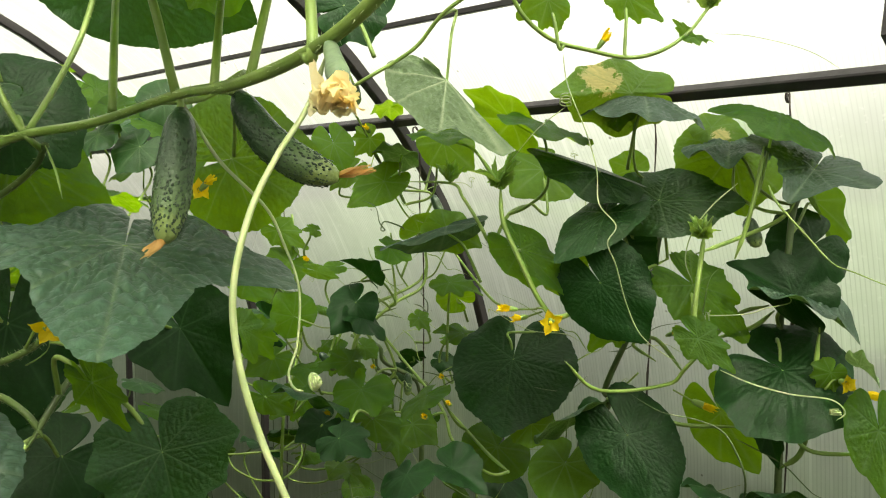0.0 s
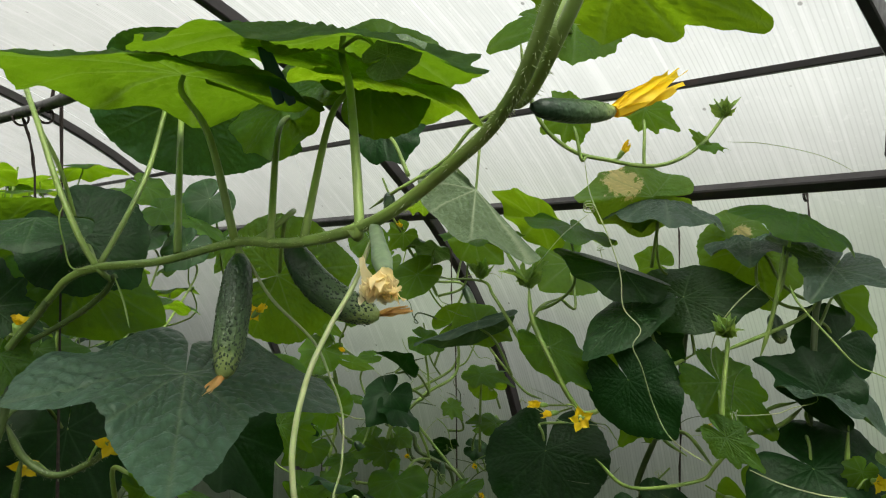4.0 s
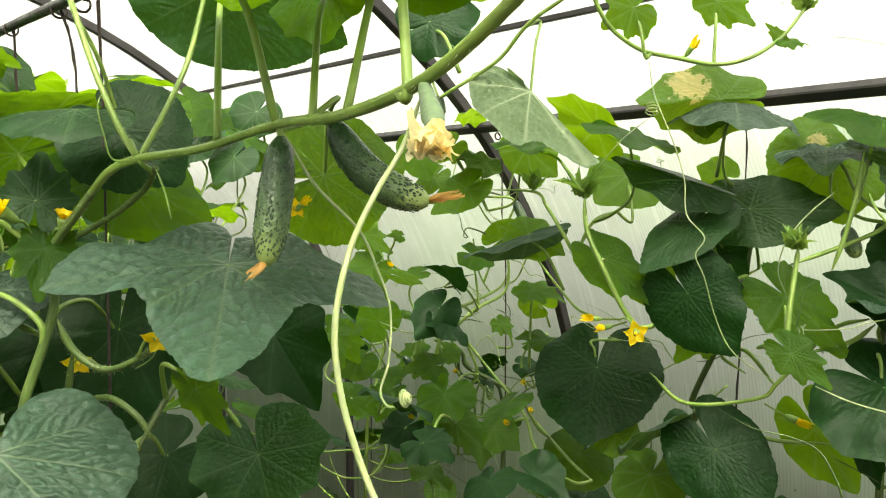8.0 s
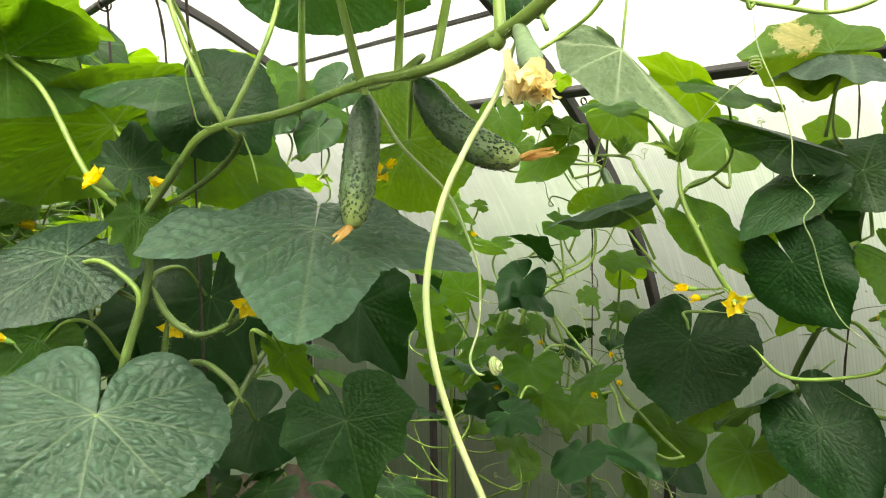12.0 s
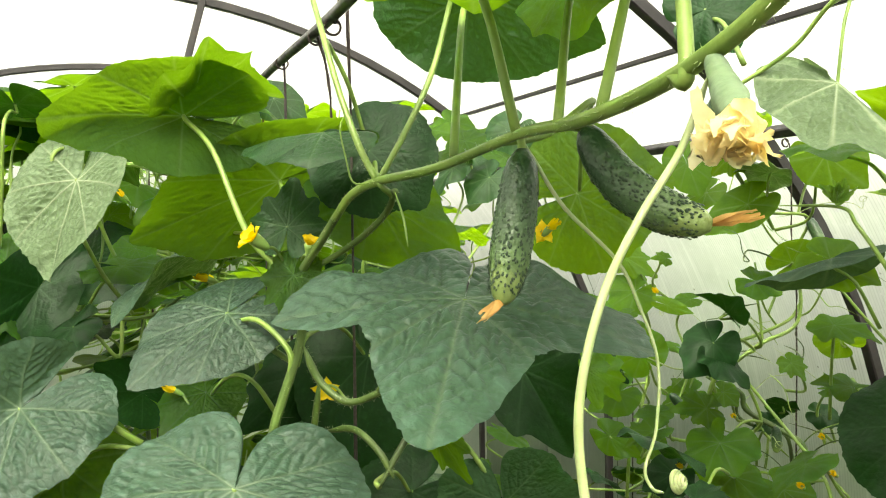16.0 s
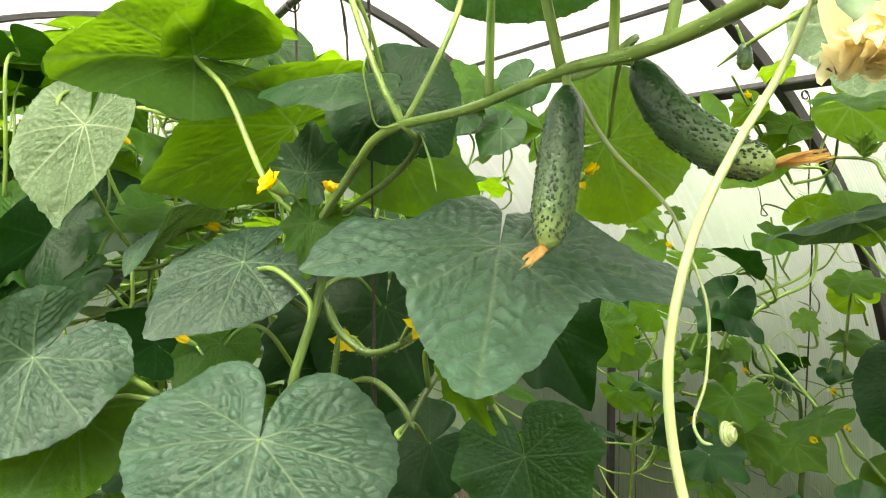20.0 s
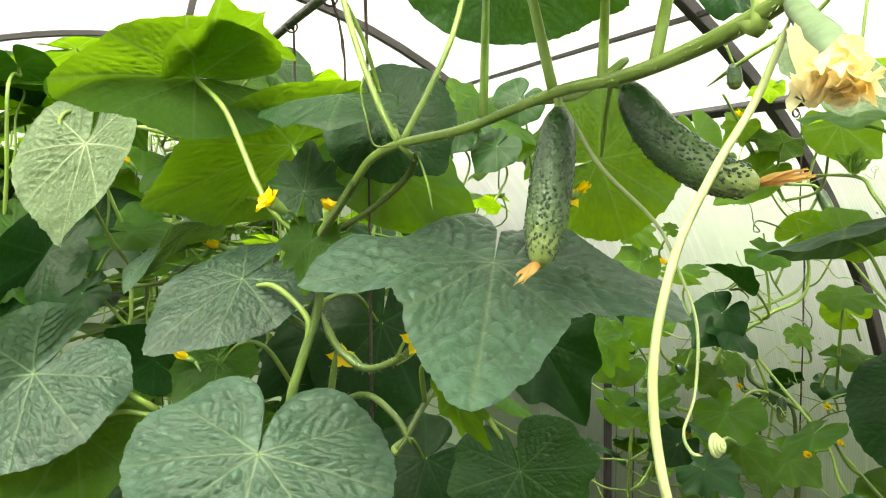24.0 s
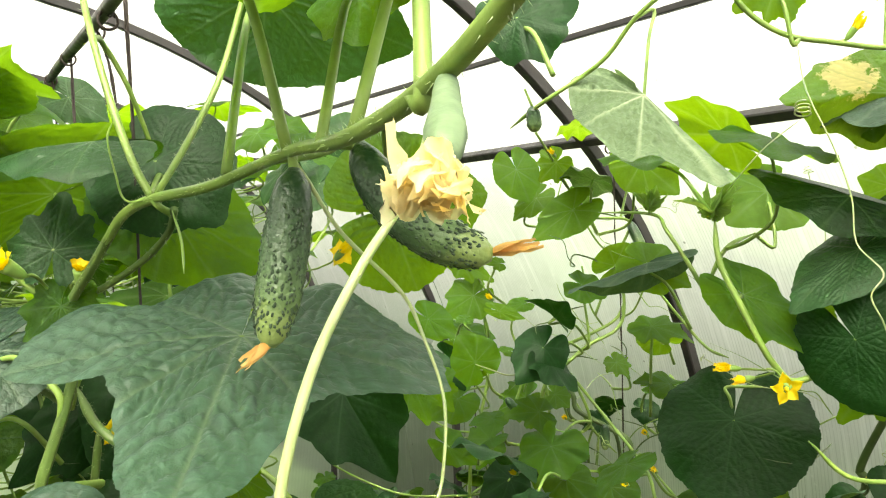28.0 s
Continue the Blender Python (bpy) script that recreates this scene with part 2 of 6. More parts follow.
def sheet_material(name, pitch, clear):
    """Twin-wall polycarbonate: milky skin with internal webs, drips of condensation."""
    m, n, l, p = material(name)
    at = n.new("ShaderNodeAttribute")
    at.attribute_name = "length"
    mul = n.new("ShaderNodeMath")
    mul.operation = "MULTIPLY"
    mul.inputs[1].default_value = 2 * math.pi / pitch
    l.new(at.outputs["Fac"], mul.inputs[0])
    cos = n.new("ShaderNodeMath")
    cos.operation = "COSINE"
    l.new(mul.outputs[0], cos.inputs[0])
    web = ramp(n, l, cos.outputs[0], [(0.55, (0, 0, 0)), (0.95, (1, 1, 1))])
    wet = tex(n, l, 7.0, 5.0, 0.6)
    drops = tex(n, l, 90.0, 3.0, 0.5)
    tint = ramp(n, l, wet, [(0.3, (0.72, 0.75, 0.73)), (0.7, (0.86, 0.88, 0.87))])
    uneven = tex(n, l, 2.5, 5.0, 0.65)
    faint = blend(n, l, 1.0, web, ramp(n, l, uneven, [(0.35, (0.3, 0.3, 0.3)), (0.7, (0.9, 0.9, 0.9))]), "MULTIPLY")
    tint = blend(n, l, faint, tint, (0.6, 0.62, 0.61))
    # runs of condensation down the sheet
    place = n.new("ShaderNodeTexCoord")
    squeeze = n.new("ShaderNodeMapping")
    squeeze.inputs["Scale"].default_value = (1.5, 45.0, 1.5)
    squeeze.inputs["Rotation"].default_value = (0.12, 0.0, 0.0)
    l.new(place.outputs["Object"], squeeze.inputs["Vector"])
    runs = n.new("ShaderNodeTexNoise")
    runs.inputs["Scale"].default_value, runs.inputs["Detail"].default_value = 2.0, 4.0
    l.new(squeeze.outputs[0], runs.inputs["Vector"])
    tint = blend(n, l, ramp(n, l, runs.outputs["Fac"], [(0.52, (0, 0, 0)), (0.7, (0.6, 0.6, 0.6))]), tint, (0.98, 0.99, 0.99))
    tint = blend(n, l, ramp(n, l, drops, [(0.62, (0, 0, 0)), (0.7, (0.4, 0.4, 0.4))]), tint, (0.95, 0.96, 0.95))
    # sparse specks of dirt
    dots = n.new("ShaderNodeTexVoronoi")
    dots.inputs["Scale"].default_value = 17.0
    l.new(place.outputs["Object"], dots.inputs["Vector"])
    tint = blend(n, l, ramp(n, l, dots.outputs["Distance"], [(0.035, (0.75, 0.75, 0.75)), (0.06, (0, 0, 0))]), tint, (0.2, 0.2, 0.18))
    t = n.new("ShaderNodeBsdfTranslucent")
    l.new(tint, t.inputs["Color"])
    g = n.new("ShaderNodeBsdfTransparent")
    mix = n.new("ShaderNodeMixShader")
    mix.inputs[0].default_value = clear
    rf = n.new("ShaderNodeBsdfRefraction")
    rf.inputs["Roughness"].default_value, rf.inputs["IOR"].default_value = 0.4, 1.12
    l.new(tint, rf.inputs["Color"])
    hazy = n.new("ShaderNodeMixShader")
    hazy.inputs[0].default_value = 0.6
    l.new(t.outputs[0], hazy.inputs[1])
    l.new(rf.outputs[0], hazy.inputs[2])
    l.new(hazy.outputs[0], mix.inputs[1])
    l.new(g.outputs[0], mix.inputs[2])
    gl = n.new("ShaderNodeBsdfGlossy")
    gl.inputs["Roughness"].default_value = 0.25
    gl.inputs["Color"].default_value = (0.9, 0.92, 0.9, 1)
    mix2 = n.new("ShaderNodeMixShader")
    mix2.inputs[0].default_value = 0.07
    l.new(mix.outputs[0], mix2.inputs[1])
    l.new(gl.outputs[0], mix2.inputs[2])
    l.new(mix2.outputs[0], n["Material Output"].inputs["Surface"])
    n.remove(p)
    return m


SHEET = sheet_material("polycarbonate", 0.0068, 0.22)


def ground_material(name, a, b, scale):
    m, n, l, p = material(name)
    l.new(ramp(n, l, tex(n, l, scale, 8.0, 0.65), [(0.3, a), (0.7, b)]), p.inputs["Base Color"])
    p.inputs["Roughness"].default_value = 0.9
    bumped(n, l, p, tex(n, l, scale * 4, 6.0), 0.8, 0.02)
    return m


SOIL = ground_material("soil", (0.03, 0.02, 0.013), (0.09, 0.065, 0.045), 12.0)
LAWN = ground_material("lawn", (0.022, 0.045, 0.013), (0.055, 0.095, 0.027), 3.0)
HEDGE = ground_material("bush_leaves", (0.018, 0.034, 0.013), (0.05, 0.082, 0.032), 5.0)
TIMBER = ground_material("bed_board", (0.14, 0.1, 0.06), (0.3, 0.22, 0.14), 20.0)


# ---- building blocks ----
def mesh_of(name, verts, faces, mat, smooth=True, **attributes):
    me = bpy.data.meshes.new(name)
    me.from_pydata([tuple(v) for v in verts], [], faces)
    me.materials.append(mat)
    if smooth:
        me.polygons.foreach_set("use_smooth", [True] * len(me.polygons))
    for key, values in attributes.items():
        a = me.attributes.new(key, "FLOAT", "POINT")
        a.data.foreach_set("value", np.asarray(values, dtype=np.float32))
    me.update()
    return me


def child(name, me, parent, m=None, label=""):
    """Links a mesh as a part of parent; m is its world pose."""
    ob = new(name, me)
    ob.parent = parent
    ob.matrix_parent_inverse = PLACE[parent.name].inverted()
    m = m or Matrix()
    ob.matrix_basis = m
    PLACE[ob.name] = m.copy()
    if label:
        ob["label"] = label
    return ob


PLACE = {}


def thing(name, at, label, category, group="", me=None, kind=""):
    ob = new(name, me)
    ob.location = at
    PLACE[ob.name] = Matrix.Translation(at)
    return tagged(ob, label, category, group, kind)


def smooth_line(points, per=6):
    """Points along a Catmull-Rom curve through the given ones."""
    p = [np.array(q, float) for q in points]
    if len(p) == 2:
        return [p[0] + (p[1] - p[0]) * k / per for k in range(per + 1)]
    p = [2 * p[0] - p[1], *p, 2 * p[-1] - p[-2]]
    out = []
    for i in range(1, len(p) - 2):
        for k in range(per):
            t = k / per
            a, b, c, d = p[i - 1 : i + 3]
            out.append(0.5 * (2 * b + (c - a) * t + (2 * a - 5 * b + 4 * c - d) * t * t + (3 * b - a - 3 * c + d) * t**3))
    return out + [p[-2]]


def tube_data(points, radii, sides=8, per=6, ridge=0.0, ends=False):
    """Vertices and faces of a round tube along a smooth curve, with closed ends."""
    line = smooth_line(points, per)
    n = len(line)
    rr = np.interp(np.linspace(0, 1, n), np.linspace(0, 1, len(radii)), radii)
    if ends:
        k = np.arange(n)
        rr = rr * np.clip(0.3 + 0.7 * np.minimum(k, n - 1 - k) / 3, 0, 1)
    verts, faces = [], []
    up = np.array((0.123, 0.456, 0.88))
    side = None
    for i, c in enumerate(line):
        d = line[min(i + 1, n - 1)] - line[max(i - 1, 0)]
        d = d / (np.linalg.norm(d) + 1e-9)
        side = np.cross(d, up if side is None else np.cross(side, d))
        side /= np.linalg.norm(side) + 1e-9
        other = np.cross(d, side)
        for k in range(sides):
            a = 2 * math.pi * k / sides
            r = rr[i] * (1 + ridge * math.cos(5 * a))
            verts.append(c + r * (math.cos(a) * side + math.sin(a) * other))
    for i in range(n - 1):
        for k in range(sides):
            a, b = i * sides + k, i * sides + (k + 1) % sides
            faces.append((a, b, b + sides, a + sides))
    faces.append(tuple(range(sides))[::-1])
    faces.append(tuple((n - 1) * sides + k for k in range(sides)))
    return verts, faces


def tube(name, points, radii, mat, parent, sides=8, per=6, label="", ridge=0.0):
    if name not in ("tendril", "tendril_coil", "fruit_stalk"):
        LINES.setdefault(parent.name, []).append(np.array(smooth_line(points, 8)))
    v, f = tube_data(points, radii, sides, per, ridge, name in ("side_shoot", "shoot", "tendril"))
    return child(name, mesh_of(name, v, f, mat), parent, None, label)


def hairs(points, radius, parent, count, length=0.0026, seed=1):
    """Short stiff bristles standing out of a stem, joined."""
    rng = random.Random(seed)
    line = smooth_line(points, 10)
    v, f = [], []
    for _ in range(count):
        i = rng.randrange(len(line) - 1)
        c = line[i] + (line[i + 1] - line[i]) * rng.random()
        d = line[i + 1] - line[i]
        d /= np.linalg.norm(d) + 1e-9
        s = np.cross(d, np.array([rng.gauss(0, 1) for _ in range(3)]))
        s /= np.linalg.norm(s) + 1e-9
        o = np.cross(d, s)
        b = c + s * radius * 0.9
        tip = c + s * (radius + length * rng.uniform(0.5, 1.1)) + d * rng.uniform(-0.001, 0.001)
        w = 0.00022
        k = len(v)
        v += [b + o * w, b - o * w, b + d * w, tip]
        f += [(k, k + 1, k + 3), (k + 1, k + 2, k + 3), (k + 2, k, k + 3)]
    return tagged(child("bristles", mesh_of("bristles", v, f, HAIR, False), parent, None, "short pale bristles"), kind="stuff")


# ---- leaf blades ----
RIBS = (0, 40, -40, 80, -80, 124, -124)


def outline(phi, lobes, point):
    """Radius of a cucumber leaf's edge from the stalk's joint; phi 0 is the tip."""
    a = np.abs(np.degrees(phi))
    soft = np.interp(a, [0, 7, 18, 35, 60, 90, 120, 145, 160, 169, 174, 177, 180], [1, 0.94, 0.86, 0.81, 0.79, 0.78, 0.76, 0.72, 0.67, 0.58, 0.42, 0.2, 0.05])
    sharp = np.interp(a, [0, 6, 15, 28, 38, 43, 52, 66, 76, 82, 92, 108, 121, 135, 150, 163, 171, 176, 180], [1, 0.9, 0.74, 0.6, 0.7, 0.76, 0.66, 0.57, 0.68, 0.74, 0.66, 0.57, 0.62, 0.58, 0.56, 0.5, 0.42, 0.2, 0.05])
    broad = np.interp(a, [0, 6, 13, 26, 42, 56, 66, 74, 80, 86, 98, 112, 140, 155, 166, 174, 178, 180], [1, 0.94, 0.84, 0.67, 0.57, 0.57, 0.7, 0.9, 1.0, 0.98, 0.94, 0.9, 0.8, 0.74, 0.69, 0.63, 0.5, 0.3])
    r = broad if lobes > 1 else soft * (1 - lobes) + sharp * lobes
    return r - (1 - point) * 0.16 * np.exp(-((a / 20) ** 2))


def leaf_mesh(name, mat, rings=9, spokes=44, lobes=0.45, point=0.9, cup=0.1, droop=0.15, fold=0.0, wave=0.05, waves=7, lift=0.0, twist=0.0, pucker=0.012, teeth=0.007, groove=0.03, hinge=0.0, far=1, seed=1):
    """A blade of length 1 from joint (0, 0, 0) to tip (0, 1, 0) and width 1. cup bends the sides down, droop the tip, fold makes a valley along the midrib, lift raises the base lobes, hinge turns one half down about the midrib."""
    rng = np.random.RandomState(seed)
    phi = np.linspace(-math.pi + 0.03, math.pi - 0.03, spokes + 1)
    for deg in RIBS:
        phi[np.argmin(np.abs(phi - radians(deg)))] = radians(deg)
    r = outline(phi, lobes, point)
    saw = 2 * np.abs(((phi * 34 / (2 * math.pi) + 0.5) % 1.0) - 0.5)
    slow = np.interp(phi, np.linspace(-math.pi, math.pi, 17), rng.normal(0, 0.005 + 0.011 * (lobes if lobes <= 1 else 0.2), 17))
    r = r * (1 + teeth * (saw - 0.5) * 2 + slow + rng.normal(0, 0.004, len(r)))
    s = np.linspace(0, 1, rings + 1)[1:] ** 0.85
    x = np.concatenate([[0.0], np.outer(s, r * np.sin(phi)).ravel()])
    y = np.concatenate([[0.0], np.outer(s, r * np.cos(phi)).ravel()])
    ss = np.concatenate([[0.0], np.outer(s, np.ones_like(r)).ravel()])
    pp = np.concatenate([[0.0], np.outer(np.ones_like(s), phi).ravel()])
    # seven main ribs with curved side ribs; the blade bulges in closed cells between them
    ribs = []
    for deg in RIBS:
        a = radians(deg)
        length = float(np.interp(a, phi, r)) * 0.98
        d = np.array((math.sin(a), math.cos(a)))
        ribs.append((np.zeros(2), d * length, 1.0))
        k = 0.18
        while k < 0.9:
            for sg in (-1, 1):
                p0 = d * length * (k + 0.03 * sg + rng.uniform(-0.02, 0.02))
                b = a + sg * radians(50 + rng.uniform(-6, 6))
                reach = (length * (1 - k) * 0.7 + 0.06) * rng.uniform(0.85, 1.1)
                p1 = p0 + 0.5 * reach * np.array((math.sin(b), math.cos(b)))
                b -= sg * radians(20)
                p2 = p1 + 0.5 * reach * np.array((math.sin(b), math.cos(b)))
                ribs += [(p0, p1, 0.6), (p1, p2, 0.45)]
            k += 0.13 if rings > 20 else 0.17
    q = np.stack([x, y], 1)
    near = np.full(len(x), 9.0)
    vein = np.zeros(len(x))
    for a, b, w in ribs:
        e = b - a
        m = np.nonzero(np.abs(q - (a + b) / 2).max(axis=1) < 0.5 * np.abs(e).max() + 0.16)[0]
        t = np.clip(((q[m] - a) @ e) / (e @ e), 0, 1)
        dist = np.linalg.norm(q[m] - a - t[:, None] * e, axis=1)
        near[m] = np.minimum(near[m], dist + 0.008 * (1 - w))
        if w > 0.9:
            vein[m] = np.maximum(vein[m], (1 - 0.5 * t) * np.exp(-((dist / 0.009) ** 2)))
        elif rings > 20:
            vein[m] = np.maximum(vein[m], 0.2 * w * (1 - 0.6 * t) * np.exp(-((dist / 0.007) ** 2)))
    wob = np.array([noise.noise(Vector((px * 3 + seed * 7.1, py * 3, 0.3))) for px, py in q])
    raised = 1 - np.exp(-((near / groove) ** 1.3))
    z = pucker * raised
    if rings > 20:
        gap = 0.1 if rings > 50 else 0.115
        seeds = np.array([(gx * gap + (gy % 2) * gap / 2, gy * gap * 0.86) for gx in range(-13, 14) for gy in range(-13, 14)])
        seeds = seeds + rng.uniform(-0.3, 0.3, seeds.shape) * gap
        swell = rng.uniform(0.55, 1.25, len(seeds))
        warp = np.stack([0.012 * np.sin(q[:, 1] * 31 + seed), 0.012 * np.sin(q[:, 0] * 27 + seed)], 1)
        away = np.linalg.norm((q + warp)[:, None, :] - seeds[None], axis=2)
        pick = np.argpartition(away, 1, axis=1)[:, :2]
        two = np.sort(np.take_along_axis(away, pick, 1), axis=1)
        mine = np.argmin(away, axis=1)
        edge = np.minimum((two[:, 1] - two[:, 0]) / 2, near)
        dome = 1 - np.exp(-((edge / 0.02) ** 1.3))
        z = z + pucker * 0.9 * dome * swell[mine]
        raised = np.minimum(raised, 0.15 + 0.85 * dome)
    z = z * np.clip(ss * 4, 0, 1) * (1 - 0.75 * ss**8)
    wide = x.max() - x.min()
    x = x / wide
    z = z - cup * 4 * x**2 - droop * np.where(y > 0, y, 0) ** 2 + fold * np.abs(x) * 1.2 + lift * np.where(y < 0, -y, 0)
    z = z + wave * ss**2.5 * np.sin(waves * pp + seed) + 0.05 * wob * ss + twist * x * y
    if hinge:
        side = x * far < 0
        a = radians(hinge) * (1 - np.exp(-np.abs(x) / 0.04))
        x, z = np.where(side, x * np.cos(a) + far * z * np.sin(a), x), np.where(side, z * np.cos(a) - np.abs(x) * np.sin(a), z)
    y = y / y.max()
    verts = np.stack([x, y, z], 1)
    faces = [(0, k + 2, k + 1) for k in range(spokes)]
    w = spokes + 1
    for i in range(rings - 1):
        for k in range(spokes):
            a = 1 + i * w + k
            faces.append((a, a + 1, a + 1 + w, a + w))
    faces = [f[::-1] for f in faces]
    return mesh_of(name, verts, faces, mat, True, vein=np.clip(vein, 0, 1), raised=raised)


KINDS = {"leaf": LEAF, "old": LEAF_OLD, "grey": LEAF_GREY, "deep": LEAF_DEEP, "tip": LEAF_TIP, "under": LEAF_UNDER, "young": LEAF_YOUNG, "pale": LEAF_PALE, "sick": LEAF_SICK}
SHAPES = {
    "flat": dict(lobes=0.3, point=0.85, cup=0.06, droop=0.1, wave=0.03),
    "round": dict(lobes=0.12, point=0.75, cup=0.09, droop=0.14, wave=0.02, lift=-0.1, teeth=0.009),
    "cup": dict(lobes=0.5, cup=0.2, droop=0.2, wave=0.03, lift=-0.15),
    "fold": dict(lobes=0.6, cup=-0.02, fold=0.35, droop=0.25, wave=0.03),
    "wavy": dict(cup=0.1, droop=0.18, wave=0.06, waves=6, lobes=0.5),
    "tent": dict(cup=0.1, fold=-0.45, droop=0.12, wave=0.03, lobes=0.8),
    "broad": dict(lobes=1.5, cup=0.07, droop=0.05, wave=0.012, lift=-0.1, teeth=0.008),
    "oval": dict(lobes=0.0, point=1.1, cup=0.12, droop=0.1, wave=0.012, lift=-0.1, teeth=0.004),
    "star": dict(lobes=1.0, cup=0.06, droop=0.2, wave=0.04, teeth=0.03),
}
BLADES = {}


def blade(kind, shape, fine, seed=0, hinge=0.0, far=1):
    key = (kind, shape, fine, seed, hinge, far)
    if key not in BLADES:
        size = (dict(rings=13, spokes=68, pucker=0.02, groove=0.04), dict(rings=34, spokes=132, pucker=0.018, groove=0.034), dict(rings=70, spokes=288, pucker=0.013, groove=0.028))[fine]
        if kind in ("old", "deep"):
            size["pucker"] *= 0.38 if kind == "old" else 0.7
        if kind == "pale":
            size["pucker"] *= -1.3
        BLADES[key] = leaf_mesh("leaf_blade", KINDS[kind], hinge=hinge, far=far, seed=seed + 3 * len(shape) + len(kind), **size, **SHAPES[shape])
    return BLADES[key]


STALKS, LINES = [], {}


def grow_stalks():
    """Every leaf's stalk, from the nearest stem of its plant through the given point to the blade."""
    for ob, plant, m, a, b, z, thick, reach in STALKS:
        pts = [a, (a + b) / 2 + np.array((0, 0, 0.12 * np.linalg.norm(b - a))), b - z * 0.012, b]
        lines = LINES.get(plant)
        r0 = thick
        if lines:
            line = np.concatenate(lines)
            gap = np.linalg.norm(line - (a - np.array((0, 0, 0.02))), axis=1)
            k = int(np.argmin(gap))
            if 0.004 < np.linalg.norm(line[k] - a) and gap[k] < reach:
                far = np.linalg.norm(line[k] - a)
                if far > 0.06:
                    pts.insert(0, (line[k] + a) / 2 + np.array((0, 0, -0.1 * far)))
                pts.insert(0, line[k])
        v, f = tube_data(pts, [r0 * 1.15, r0, r0 * 0.85, r0 * 0.7], 7, 5)
        st = new("leaf_stalk", mesh_of("leaf_stalk", v, f, STEM))
        st.parent = ob
        st.matrix_parent_inverse = m.inverted()


def leaf(plant, joint, tip, normal, width, kind="leaf", shape="flat", stalk=None, fine=0, thick=0.0022, label="", seed=0, hinge=0.0, far=1, root=0.08):
    """A leaf as a part of its plant, with its stalk from the vine to the joint."""
    j, y = Vector(joint), Vector(tip) - Vector(joint)
    length = y.length
    y.normalize()
    z = Vector(normal)
    z = (z - y * z.dot(y)).normalized()
    x = y.cross(z)
    m = Matrix.Translation(j) @ Matrix((x, y, z)).transposed().to_4x4() @ Matrix.Diagonal((width, length, (width + length) / 2, 1))
    ob = child("leaf", blade(kind, shape, fine, seed, hinge, far), plant, m, label)
    if stalk is not None:
        STALKS.append((ob, plant.name, m, np.array(stalk, float), np.array(j), np.array(z), thick, root))
    return ob


# ---- greenhouse ----
CX, CZ, HALF, RISE = -0.15, 0.85, 1.5, 1.27


def arch(angle, grow=0.0):
    """A point (x, z) of the arched frame; angle 0 is the foot on the right side, 90 the crown."""
    return CX + (HALF + grow) * math.cos(radians(angle)), CZ + (RISE + grow) * math.sin(radians(angle))


def arch_line(grow, steps=48):
    """The section from foot to foot: straight below, arched above."""
    pts = [(CX + HALF + grow, 0.0), (CX + HALF + grow, 0.45)] + [arch(a, grow) for a in np.linspace(0, 180, steps)]
    return pts + [(CX - HALF - grow, 0.45), (CX - HALF - grow, 0.0)]


def bar_mesh(name, sections, w, h, mat, wide=None):
    """A square tube along a line of points with slightly rounded edges; w across, h along the given normals."""
    verts, faces = [], []
    e = min(w, h) * 0.12
    ring = [(-w / 2 + e, -h / 2), (w / 2 - e, -h / 2), (w / 2, -h / 2 + e), (w / 2, h / 2 - e), (w / 2 - e, h / 2), (-w / 2 + e, h / 2), (-w / 2, h / 2 - e), (-w / 2, -h / 2 + e)]
    for c, u, n in sections:
        for a, b in ring:
            verts.append(np.array(c) + a * np.array(u) + b * np.array(n))
    k = len(ring)
    for i in range(len(sections) - 1):
        for j in range(k):
            a, b = i * k + j, i * k + (j + 1) % k
            faces.append((a, b, b + k, a + k))
    faces += [tuple(range(k))[::-1], tuple((len(sections) - 1) * k + j for j in range(k))]
    return mesh_of(name, verts, faces, mat, False)


def straight(name, a, b, w, h, up=(0, 0, 1), mat=None):
    a, b, up = np.array(a, float), np.array(b, float), np.array(up, float)
    d = (b - a) / np.linalg.norm(b - a)
    u = np.cross(d, up)
    u /= np.linalg.norm(u)
    n = np.cross(u, d)
    return bar_mesh(name, [(a, u, n), (b, u, n)], w, h, mat or STEEL)


frame_ob = thing("greenhouse_frame", (CX, 0, 0), "dark brown painted steel tube frame of an arched greenhouse", "greenhouse frame", kind="structure")
for y in (-1.95, -0.94, 0.03, 1.06, 2.06, 3.1):
    line = arch_line(-0.012)
    secs = []
    for i, (x, z) in enumerate(line):
        x0, z0 = line[max(i - 1, 0)]
        x1, z1 = line[min(i + 1, len(line) - 1)]
        d = np.array((x1 - x0, 0, z1 - z0))
        d /= np.linalg.norm(d)
        secs.append(((x, y, z), (0, 1, 0), (-d[2], 0, d[0])))
    child("arch_rib", bar_mesh("arch_rib", secs, 0.02, 0.022, STEEL), frame_ob)
child("wall_rail", straight("wall_rail", (0.995, -2, 1.643), (0.995, 3.1, 1.656), 0.018, 0.018, (0.77, 0, 0.64)), frame_ob, None, "dark steel rail with rusty weld marks")
child("wall_rail", straight("wall_rail", (-1.295, -2, 1.643), (-1.295, 3.1, 1.656), 0.018, 0.018, (-0.77, 0, 0.64)), frame_ob)
child("roof_purlin", straight("roof_purlin", (0.835, -2, 1.716), (0.835, 3.1, 1.836), 0.009, 0.009), frame_ob)
child("roof_purlin", straight("roof_purlin", (-1.135, -2, 1.72), (-1.135, 3.1, 1.84), 0.014, 0.014), frame_ob)
child("tie_beam", straight("tie_beam", (-1.28, 2.03, 1.86), (0.98, 2.03, 1.66), 0.02, 0.02), frame_ob)
